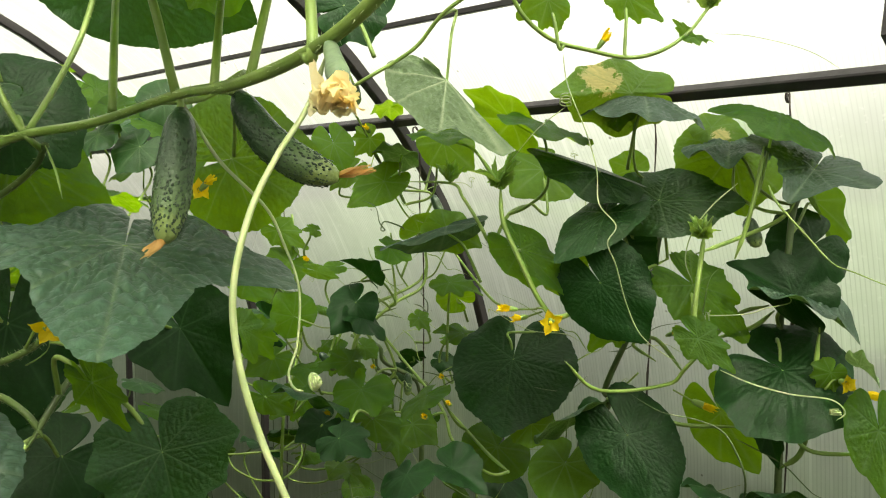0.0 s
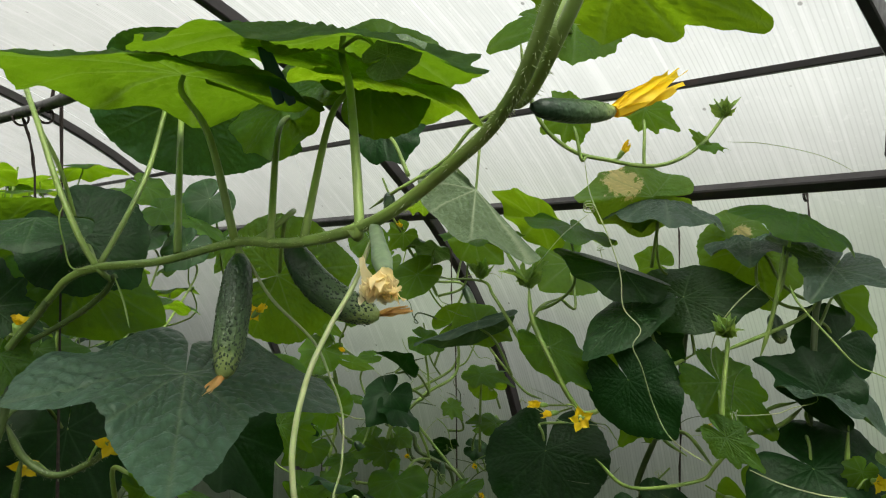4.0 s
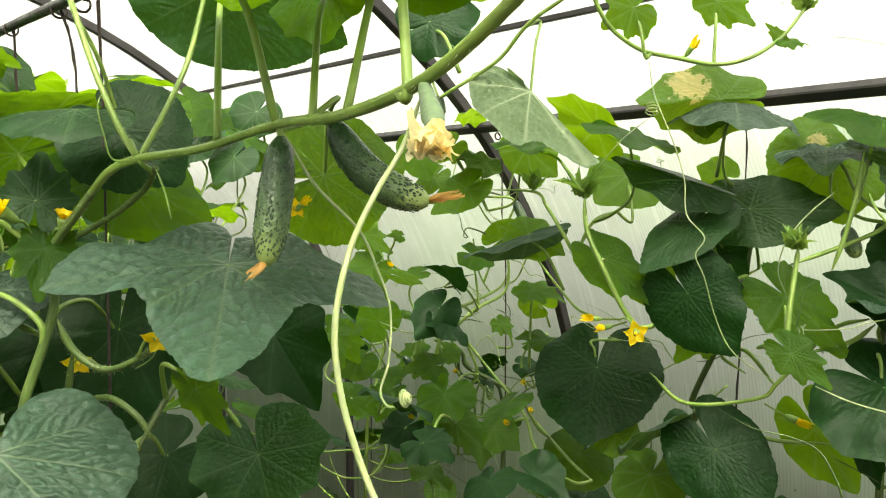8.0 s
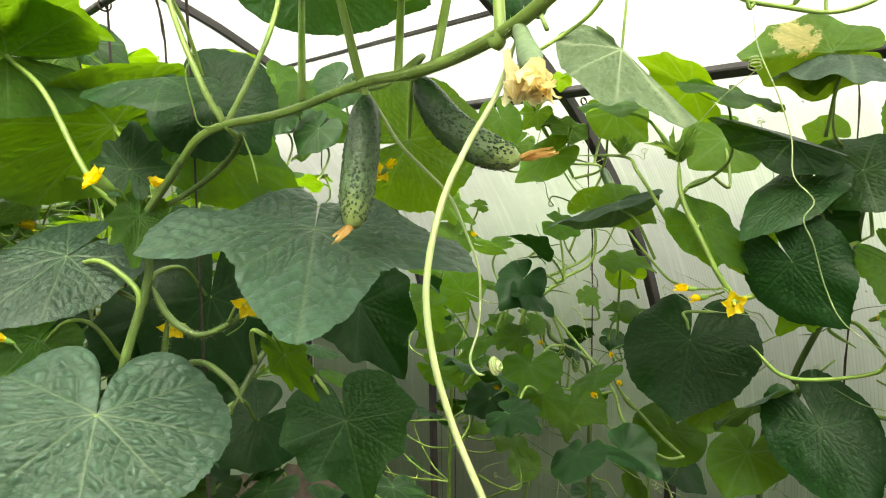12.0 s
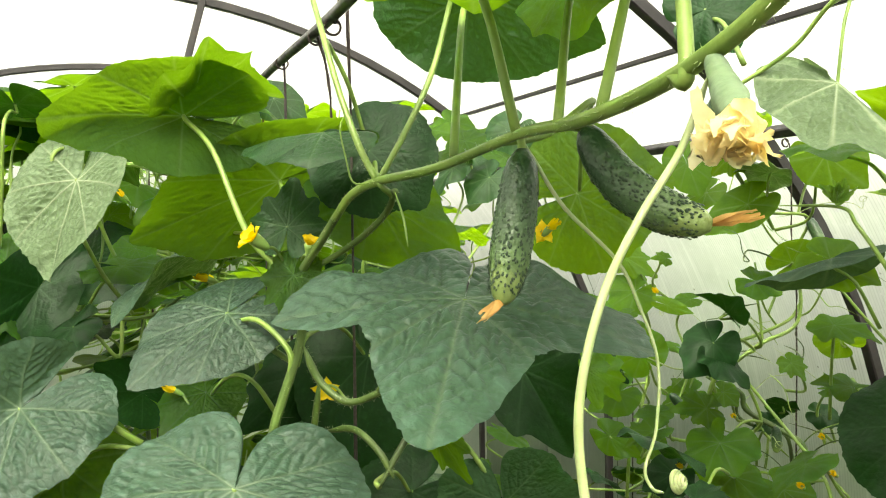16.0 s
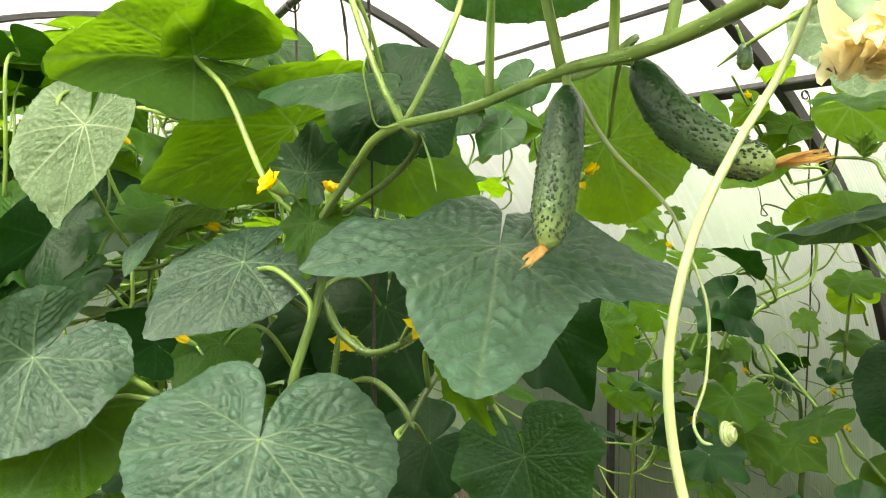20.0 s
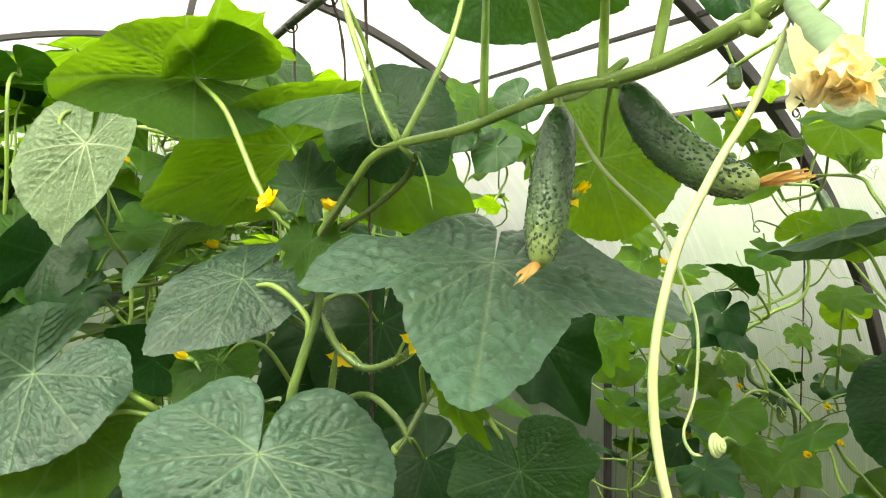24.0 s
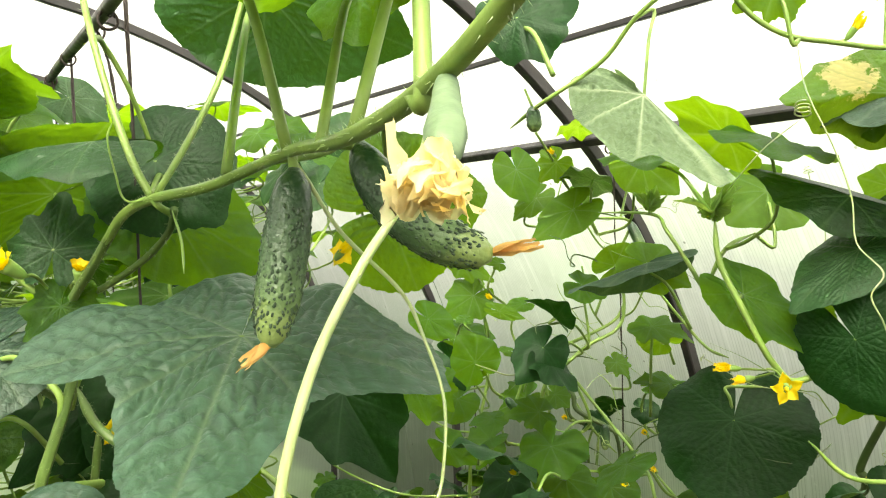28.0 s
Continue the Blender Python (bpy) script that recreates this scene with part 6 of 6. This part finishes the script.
leaf(wall_a, (0.753, 1.061, 1.282), (0.716, 1.063, 1.309), (0.44, 0.73, 0.53), 0.049, "leaf", "flat", stalk=(0.800, 1.089, 1.228), seed=1)
leaf(wall_a, (0.767, 1.114, 1.350), (0.744, 1.108, 1.349), (0.10, -0.55, 0.83), 0.026, "young", "flat", stalk=(0.774, 1.164, 1.298), seed=1)
leaf(wall_a, (0.954, 0.951, 1.276), (0.962, 0.926, 1.255), (-0.29, -0.68, 0.67), 0.052, "young", "star", stalk=(1.009, 0.974, 1.221), seed=2)
leaf(wall_a, (1.005, 0.920, 1.238), (1.024, 0.892, 1.252), (-0.52, 0.08, 0.85), 0.039, "leaf", "wavy", stalk=(1.024, 0.964, 1.182), seed=2)
leaf(wall_a, (0.861, 0.998, 1.228), (0.871, 0.973, 1.211), (-0.26, -0.61, 0.75), 0.055, "young", "flat", stalk=(0.913, 1.024, 1.171), seed=2)
leaf(wall_a, (0.978, 0.990, 1.193), (0.943, 0.992, 1.218), (0.48, 0.62, 0.62), 0.049, "old", "wavy", stalk=(0.993, 1.035, 1.135), seed=2)
leaf(wall_a, (1.029, 0.961, 1.182), (1.050, 0.931, 1.174), (-0.51, -0.54, 0.67), 0.049, "old", "wavy", stalk=(1.086, 0.984, 1.122))
leaf(wall_a, (0.960, 0.998, 1.169), (0.923, 0.999, 1.159), (-0.20, -0.70, 0.68), 0.047, "old", "star", stalk=(0.974, 1.044, 1.110), seed=2)
leaf(wall_a, (0.856, 0.995, 1.116), (0.877, 0.963, 1.094), (-0.34, -0.68, 0.65), 0.065, "young", "flat", stalk=(0.907, 1.020, 1.054), seed=1)
leaf(wall_a, (0.918, 1.018, 1.112), (0.928, 0.994, 1.113), (-0.63, -0.22, 0.74), 0.038, "young", "flat", stalk=(0.932, 1.064, 1.050), seed=1)
leaf(wall_a, (0.741, 1.006, 1.207), (0.699, 1.010, 1.206), (-0.08, -0.46, 0.88), 0.040, "leaf", "flat", stalk=(0.788, 1.034, 1.151), seed=1)
leaf(wall_a, (0.718, 0.983, 1.185), (0.669, 0.990, 1.171), (-0.31, -0.56, 0.76), 0.043, "leaf", "fold", stalk=(0.729, 1.031, 1.129), seed=2)
leaf(wall_a, (1.060, 0.951, 1.303), (1.011, 0.961, 1.334), (0.48, 0.71, 0.52), 0.072, "young", "flat", stalk=(1.119, 0.973, 1.247))
leaf(wall_a, (0.884, 1.062, 1.551), (0.837, 1.067, 1.517), (-0.52, -0.59, 0.62), 0.054, "young", "flat", stalk=(0.895, 1.110, 1.507))
leaf(wall_a, (0.978, 1.068, 1.555), (0.995, 1.039, 1.542), (-0.49, -0.59, 0.64), 0.061, "young", "star", stalk=(1.033, 1.092, 1.508))
leaf(wall_a, (0.961, 0.956, 1.435), (0.994, 0.921, 1.465), (0.72, 0.69, 0.01), 0.070, "young", "round", stalk=(0.978, 1.001, 1.388), seed=1)
leaf(wall_a, (0.825, 1.039, 1.598), (0.833, 1.014, 1.544), (-0.43, -0.83, 0.34), 0.078, "leaf", "round", stalk=(0.875, 1.067, 1.556), seed=1)
leaf(wall_a, (1.040, 0.979, 1.595), (1.077, 0.938, 1.554), (-0.47, -0.80, 0.38), 0.073, "young", "flat", stalk=(1.058, 1.024, 1.553))
tube("side_shoot", [(0.816, 1.023, 1.234), (0.835, 1.016, 1.280), (0.869, 0.999, 1.302), (0.929, 0.990, 1.319), (0.993, 0.990, 1.339), (1.018, 0.990, 1.371)], [0.0030, 0.0030, 0.0026], STEM, wall_a, 8, 6)
tube("side_shoot", [(0.776, 1.041, 1.156), (0.812, 1.021, 1.148), (0.842, 1.005, 1.168), (0.852, 1.002, 1.214), (0.843, 1.011, 1.270), (0.849, 1.033, 1.314)], [0.0026, 0.0026], STEM, wall_a, 8, 6)
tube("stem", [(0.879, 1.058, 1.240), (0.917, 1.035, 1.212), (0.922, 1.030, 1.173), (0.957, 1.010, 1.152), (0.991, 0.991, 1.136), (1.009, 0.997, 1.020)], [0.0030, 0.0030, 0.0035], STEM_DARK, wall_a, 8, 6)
tube("side_shoot", [(0.877, 1.038, 1.271), (0.912, 1.015, 1.212), (0.943, 0.995, 1.153), (0.961, 0.961, 1.120)], [0.0026, 0.0026], STEM, wall_a, 7, 6)
tube("side_shoot", [(0.807, 0.974, 1.277), (0.738, 0.955, 1.285), (0.704, 0.951, 1.298), (0.666, 0.939, 1.314)], [0.0012, 0.0010], TENDRIL, wall_a, 6, 6)
tube("side_shoot", [(0.979, 0.980, 1.033), (0.895, 0.971, 1.071), (0.871, 0.985, 1.083), (0.856, 0.995, 1.121)], [0.0022, 0.0020], STEM, wall_a, 7, 6)
tube("shoot", [(0.831, 0.981, 1.626), (0.886, 1.005, 1.587), (0.949, 1.014, 1.535), (1.025, 1.005, 1.513)], [0.0020, 0.0022], STEM_DARK, wall_a, 7, 6)
tube("shoot", [(0.940, 1.018, 1.525), (0.974, 1.008, 1.471), (1.004, 1.002, 1.448)], [0.0018, 0.0018], STEM, wall_a, 7, 6)
tube("shoot", [(0.931, 0.857, 1.421), (0.952, 0.820, 1.367), (0.961, 0.778, 1.325), (0.946, 0.729, 1.319)], [0.0022, 0.0024], STEM, wall_a, 7, 6)
tube("leaf_stalk", [(0.926, 0.998, 1.435), (0.942, 0.997, 1.367), (0.968, 0.991, 1.326)], [0.0016, 0.0018], STEM, wall_a, 7, 6)
tube("leaf_stalk", [(1.025, 0.943, 1.413), (1.017, 0.967, 1.359), (1.006, 0.983, 1.343)], [0.0016, 0.0018], STEM, wall_a, 7, 6)
tube("tendril", [(0.874, 1.002, 1.410), (0.879, 0.998, 1.391), (0.896, 0.987, 1.362), (0.911, 0.977, 1.334), (0.919, 0.972, 1.315), (0.902, 0.981, 1.304)], [0.0007, 0.0006], TENDRIL, wall_a, 6, 6)
fruit(wall_a, (0.820, 1.077, 1.212), (0.844, 1.062, 1.178), 0.008, (0, 0, 0), 0.85, 30, "small dark cucumber", 58)
tube("side_shoot", [(-0.154, 1.052, 1.488), (-0.128, 1.054, 1.441), (-0.08, 1.058, 1.411), (0.01, 1.063, 1.395)], [0.0024, 0.0024], STEM, vine, 7, 6)
tube("side_shoot", [(-0.134, 1.038, 1.389), (-0.068, 1.048, 1.394), (0.011, 1.053, 1.399), (0.093, 1.05, 1.388)], [0.0021, 0.0021], STEM, vine, 7, 6)
tube("side_shoot", [(-0.067, 1.131, 1.594), (-0.053, 1.135, 1.551), (-0.05, 1.136, 1.484), (-0.071, 1.131, 1.418), (-0.096, 1.124, 1.382)], [0.0018, 0.0018], STEM_SHADE, vine, 7, 6)
tube("side_shoot", [(-0.012, 1.18, 1.645), (0.018, 1.187, 1.585), (0.027, 1.189, 1.538), (0.013, 1.189, 1.474)], [0.0018, 0.0018], STEM, vine, 7, 6)
tube("side_shoot", [(0.112, 0.919, 1.299), (0.126, 0.926, 1.336), (0.116, 0.934, 1.375), (0.079, 0.941, 1.396), (0.054, 0.941, 1.391)], [0.0022, 0.0022], STEM_SHADE, vine, 7, 6)
tube("side_shoot", [(0.241, 0.931, 1.27), (0.238, 0.945, 1.324), (0.248, 0.95, 1.365), (0.27, 0.949, 1.395)], [0.002, 0.002], STEM_SHADE, vine, 7, 6)
tube("side_shoot", [(0.198, 0.898, 1.269), (0.211, 0.907, 1.313), (0.243, 0.906, 1.345), (0.258, 0.91, 1.391)], [0.0022, 0.0022], STEM, vine, 7, 6)
tube("side_shoot", [(0.1, 0.988, 1.326), (0.087, 0.98, 1.287), (0.101, 0.964, 1.233)], [0.0016, 0.0016], STEM, vine, 7, 6)
leaf(vine, (-0.007, 1.108, 1.484), (-0.04, 1.086, 1.471), (0.03, -1.0, 0.52), 0.05, "leaf", "flat", stalk=(-0.001, 1.138, 1.457), fine=1, thick=0.0016, root=0.2)
leaf(vine, (0.021, 1.133, 1.626), (0.084, 1.114, 1.596), (0.01, -0.99, 0.39), 0.09, "deep", "fold", stalk=(0.028, 1.165, 1.603), fine=1, thick=0.0016, root=0.2)
leaf(vine, (0.129, 1.172, 1.672), (0.165, 1.15, 1.655), (-0.09, -0.98, 0.35), 0.06, "leaf", "round", stalk=(0.14, 1.205, 1.649), fine=1, thick=0.0016, root=0.2)
leaf(vine, (0.187, 1.181, 1.7), (0.231, 1.158, 1.67), (-0.14, -0.97, 0.33), 0.07, "deep", "round", stalk=(0.201, 1.214, 1.677), fine=1, thick=0.0016, root=0.2)
leaf(vine, (-0.157, 1.048, 1.422), (-0.178, 1.018, 1.381), (0.19, -0.98, 0.59), 0.08, "deep", "fold", stalk=(-0.157, 1.076, 1.395), fine=1, thick=0.0016, root=0.2)
leaf(vine, (-0.114, 1.16, 1.485), (-0.14, 1.134, 1.443), (0.13, -0.99, 0.52), 0.06, "young", "flat", stalk=(-0.111, 1.189, 1.457), fine=1, thick=0.0016, root=0.2)
leaf(vine, (0.064, 1.089, 1.506), (0.041, 1.068, 1.47), (-0.04, -1.0, 0.5), 0.04, "grey", "flat", stalk=(0.073, 1.118, 1.479), fine=1, thick=0.0016, root=0.2)
leaf(vine, (-0.045, 1.207, 1.53), (-0.008, 1.189, 1.514), (0.07, -1.0, 0.48), 0.06, "leaf", "wavy", stalk=(-0.04, 1.237, 1.502), fine=1, thick=0.0016, root=0.2)
leaf(vine, (0.039, 0.967, 1.308), (-0.011, 0.94, 1.286), (-0.01, -0.97, 0.72), 0.06, "leaf", "star", stalk=(0.046, 0.99, 1.278), fine=1, thick=0.0016, root=0.2)
leaf(vine, (0.173, 0.933, 1.304), (0.123, 0.915, 1.286), (-0.16, -0.96, 0.73), 0.1, "deep", "fold", stalk=(0.184, 0.955, 1.273), fine=1, thick=0.0016, root=0.2)
leaf(vine, (0.282, 0.947, 1.291), (0.257, 0.914, 1.231), (-0.28, -0.93, 0.74), 0.12, "deep", "flat", stalk=(0.296, 0.966, 1.259), fine=1, thick=0.0016, root=0.2)
bud(vine, (-0.022, 1.137, 1.555), (-0.5, -0.3, 0.6), 0.007, (-0.014, 1.148, 1.545), seed=275)
bud(vine, (0.085, 1.035, 1.443), (-0.5, -0.3, 0.6), 0.007, (0.094, 1.044, 1.432), seed=437)
bud(vine, (0.142, 0.945, 1.339), (-0.5, -0.3, 0.6), 0.007, (0.151, 0.952, 1.328), seed=540)
leaf(vine, (0.537, 1.482, 1.696), (0.476, 1.485, 1.664), (0.02, -0.29, 0.75), 0.104, "young", "wavy", stalk=(0.568, 1.519, 1.631), seed=0, root=0.45)
leaf(vine, (0.624, 1.565, 1.723), (0.671, 1.527, 1.689), (-0.5, -0.48, 0.74), 0.088, "leaf", "wavy", stalk=(0.657, 1.602, 1.653), seed=0, root=0.45)
leaf(vine, (0.514, 1.232, 1.648), (0.545, 1.198, 1.638), (-0.42, -0.59, 0.75), 0.081, "leaf", "flat", stalk=(0.544, 1.267, 1.591), seed=2, root=0.45)
leaf(vine, (0.649, 1.435, 1.678), (0.585, 1.444, 1.645), (-0.51, -0.75, 0.75), 0.082, "young", "flat", stalk=(0.683, 1.469, 1.61), seed=0, root=0.45)
leaf(vine, (0.624, 1.306, 1.629), (0.663, 1.266, 1.598), (0.15, -0.42, 0.76), 0.081, "young", "round", stalk=(0.657, 1.338, 1.565), seed=1, root=0.45)
leaf(vine, (0.498, 1.246, 1.604), (0.457, 1.243, 1.563), (-0.26, -0.2, 0.77), 0.077, "deep", "wavy", stalk=(0.527, 1.28, 1.545), seed=2, root=0.45)
leaf(vine, (0.553, 1.216, 1.585), (0.51, 1.214, 1.544), (-0.07, -0.55, 0.78), 0.087, "deep", "round", stalk=(0.583, 1.247, 1.525), seed=2, root=0.45)
leaf(vine, (0.653, 1.305, 1.597), (0.592, 1.314, 1.568), (-0.24, -0.32, 0.77), 0.084, "leaf", "wavy", stalk=(0.686, 1.335, 1.531), seed=1, root=0.45)
leaf(vine, (0.787, 1.474, 1.59), (0.735, 1.481, 1.538), (-0.62, -0.27, 0.78), 0.088, "leaf", "round", stalk=(0.824, 1.502, 1.513), seed=0, root=0.45)
leaf(vine, (0.57, 1.51, 1.649), (0.507, 1.514, 1.616), (-0.08, -0.19, 0.76), 0.101, "leaf", "round", stalk=(0.601, 1.545, 1.579), seed=2, root=0.45)
leaf(vine, (0.582, 1.354, 1.629), (0.522, 1.359, 1.599), (-0.18, -0.29, 0.76), 0.096, "deep", "round", stalk=(0.614, 1.387, 1.565), seed=0, root=0.45)
leaf(vine, (0.662, 1.346, 1.684), (0.616, 1.351, 1.636), (0.16, -0.62, 0.75), 0.107, "deep", "round", stalk=(0.697, 1.379, 1.619), seed=2, root=0.45)
clothes_peg((0.212, 0.383, 1.69), (0.019, 0.0, -0.038), (0.0033, -0.002, 0.0))
twine([(0.177, 0.783, 1.70), (0.19, 0.785, 1.64), (0.185, 0.79, 1.5)])
twine([(0.168, 1.19, 1.727), (0.172, 1.19, 1.66), (0.168, 1.19, 1.3)])
twine([(0.172, 0.98, 1.715), (0.175, 0.98, 1.6), (0.168, 0.98, 0.6)])


def filler(plant, count, box, seed, kinds, size=(0.055, 0.1)):
    """More leaves of a plant, spread in its space with the blades to the light."""
    rng = random.Random(seed)
    (x0, x1), (y0, y1), (z0, z1) = box
    for k in range(count):
        j = Vector((rng.uniform(x0, x1), rng.uniform(y0, y1), rng.uniform(z0, z1)))
        a = rng.uniform(0, 2 * math.pi)
        d = Vector((math.cos(a), math.sin(a), rng.uniform(-0.7, 0.15))).normalized()
        n = Vector((rng.uniform(-0.5, 0.5), rng.uniform(-0.7, 0.3), rng.uniform(0.5, 1.0)))
        s = rng.uniform(*size)
        leaf(plant, j, j + d * s, n, s * rng.uniform(1.0, 1.35), rng.choice(kinds), rng.choice(["flat", "round", "wavy", "star", "cup"]), j - d * 0.05 + Vector((0, 0, -0.06)), seed=k % 3, root=0.42)


def canopy(plant, count, box, seed):
    """Light leaves that lie level under the roof on upright stalks."""
    rng = random.Random(seed)
    (x0, x1), (y0, y1), (z0, z1) = box
    for k in range(count):
        j = Vector((rng.uniform(x0, x1), rng.uniform(y0, y1), rng.uniform(z0, z1)))
        a = rng.uniform(0, 2 * math.pi)
        d = Vector((math.cos(a), math.sin(a), rng.uniform(-0.35, 0.2))).normalized()
        n = Vector((rng.uniform(-0.35, 0.35), rng.uniform(-0.35, 0.35), 1.0))
        s = rng.uniform(0.06, 0.11)
        leaf(plant, j, j + d * s, n, s * rng.uniform(1.1, 1.4), rng.choice(["leaf", "young", "under"]), rng.choice(["flat", "round", "wavy", "cup"]), j - d * 0.02 + Vector((0, 0, -rng.uniform(0.08, 0.16))), seed=k % 3, thick=0.0018, root=0.42)


for n, (x, y) in enumerate([(-0.35, 1.35), (0.0, 1.5), (0.3, 1.75), (-0.7, 1.7), (-0.3, 2.2), (0.2, 2.4), (0.62, 2.2), (-0.75, 2.6), (0.75, 2.7)]):
    p = thing("cucumber_plant", (x, y, 0.0), "bushy cucumber plant trained up a twine in the row behind", "cucumber plant", "cucumber plants")
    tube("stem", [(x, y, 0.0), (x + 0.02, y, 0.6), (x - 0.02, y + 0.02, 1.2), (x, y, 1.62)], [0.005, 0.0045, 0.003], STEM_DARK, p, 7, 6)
    filler(p, 44, ((x - 0.3, x + 0.3), (y - 0.25, y + 0.25), (0.9, 1.66)), 60 + n, ["leaf", "leaf", "young", "deep", "old"])
    twine([(x, y, 1.73), (x, y, 1.2), (x, y, 0.05)])
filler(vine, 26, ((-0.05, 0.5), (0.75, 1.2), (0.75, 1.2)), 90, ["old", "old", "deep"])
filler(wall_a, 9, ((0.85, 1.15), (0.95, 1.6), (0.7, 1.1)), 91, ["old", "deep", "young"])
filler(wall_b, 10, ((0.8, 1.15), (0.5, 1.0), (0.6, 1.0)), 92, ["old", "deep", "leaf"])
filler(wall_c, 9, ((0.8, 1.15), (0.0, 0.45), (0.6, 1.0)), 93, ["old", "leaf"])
for n, (x, y) in enumerate([(-0.3, 1.25), (0.05, 1.35), (0.35, 1.6), (-0.55, 1.8), (0.0, 1.9), (0.45, 2.2), (-0.3, 2.5), (0.2, 2.6)]):
    p = thing("cucumber_plant", (x, y, 0.0), "cucumber plant whose bright top leaves spread under the roof", "cucumber plant", "cucumber plants")
    tube("stem", [(x, y, 0.0), (x + 0.02, y, 0.8), (x - 0.02, y + 0.02, 1.4), (x + 0.03, y, 1.75)], [0.005, 0.004, 0.002], STEM, p, 7, 6)
    canopy(p, 26, ((x - 0.3, x + 0.3), (y - 0.25, y + 0.3), (1.38, 1.76 if y < 1.7 else 1.82)), 120 + n)
twine([(0.176, 0.70, 1.69), (0.19, 0.70, 1.6), (0.17, 0.72, 0.05)])
# dark leaf kinds picked so the gaps behind the vine read as shade
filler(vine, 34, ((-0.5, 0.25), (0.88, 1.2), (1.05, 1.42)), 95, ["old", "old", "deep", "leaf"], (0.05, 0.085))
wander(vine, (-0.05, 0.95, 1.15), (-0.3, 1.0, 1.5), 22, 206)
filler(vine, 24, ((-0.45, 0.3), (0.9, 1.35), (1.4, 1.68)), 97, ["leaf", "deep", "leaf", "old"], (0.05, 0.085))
# low fill: leaf colours kept very dark to stand in for deep shade
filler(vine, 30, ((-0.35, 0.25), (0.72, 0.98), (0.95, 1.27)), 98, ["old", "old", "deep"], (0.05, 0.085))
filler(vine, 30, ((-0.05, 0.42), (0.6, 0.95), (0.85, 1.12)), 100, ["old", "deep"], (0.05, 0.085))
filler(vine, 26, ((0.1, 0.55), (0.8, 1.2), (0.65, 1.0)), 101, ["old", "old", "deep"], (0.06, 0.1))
filler(wall_d, 18, ((0.7, 1.1), (1.45, 1.95), (0.8, 1.3)), 102, ["old", "leaf", "young", "deep"], (0.05, 0.085))
grow_stalks()
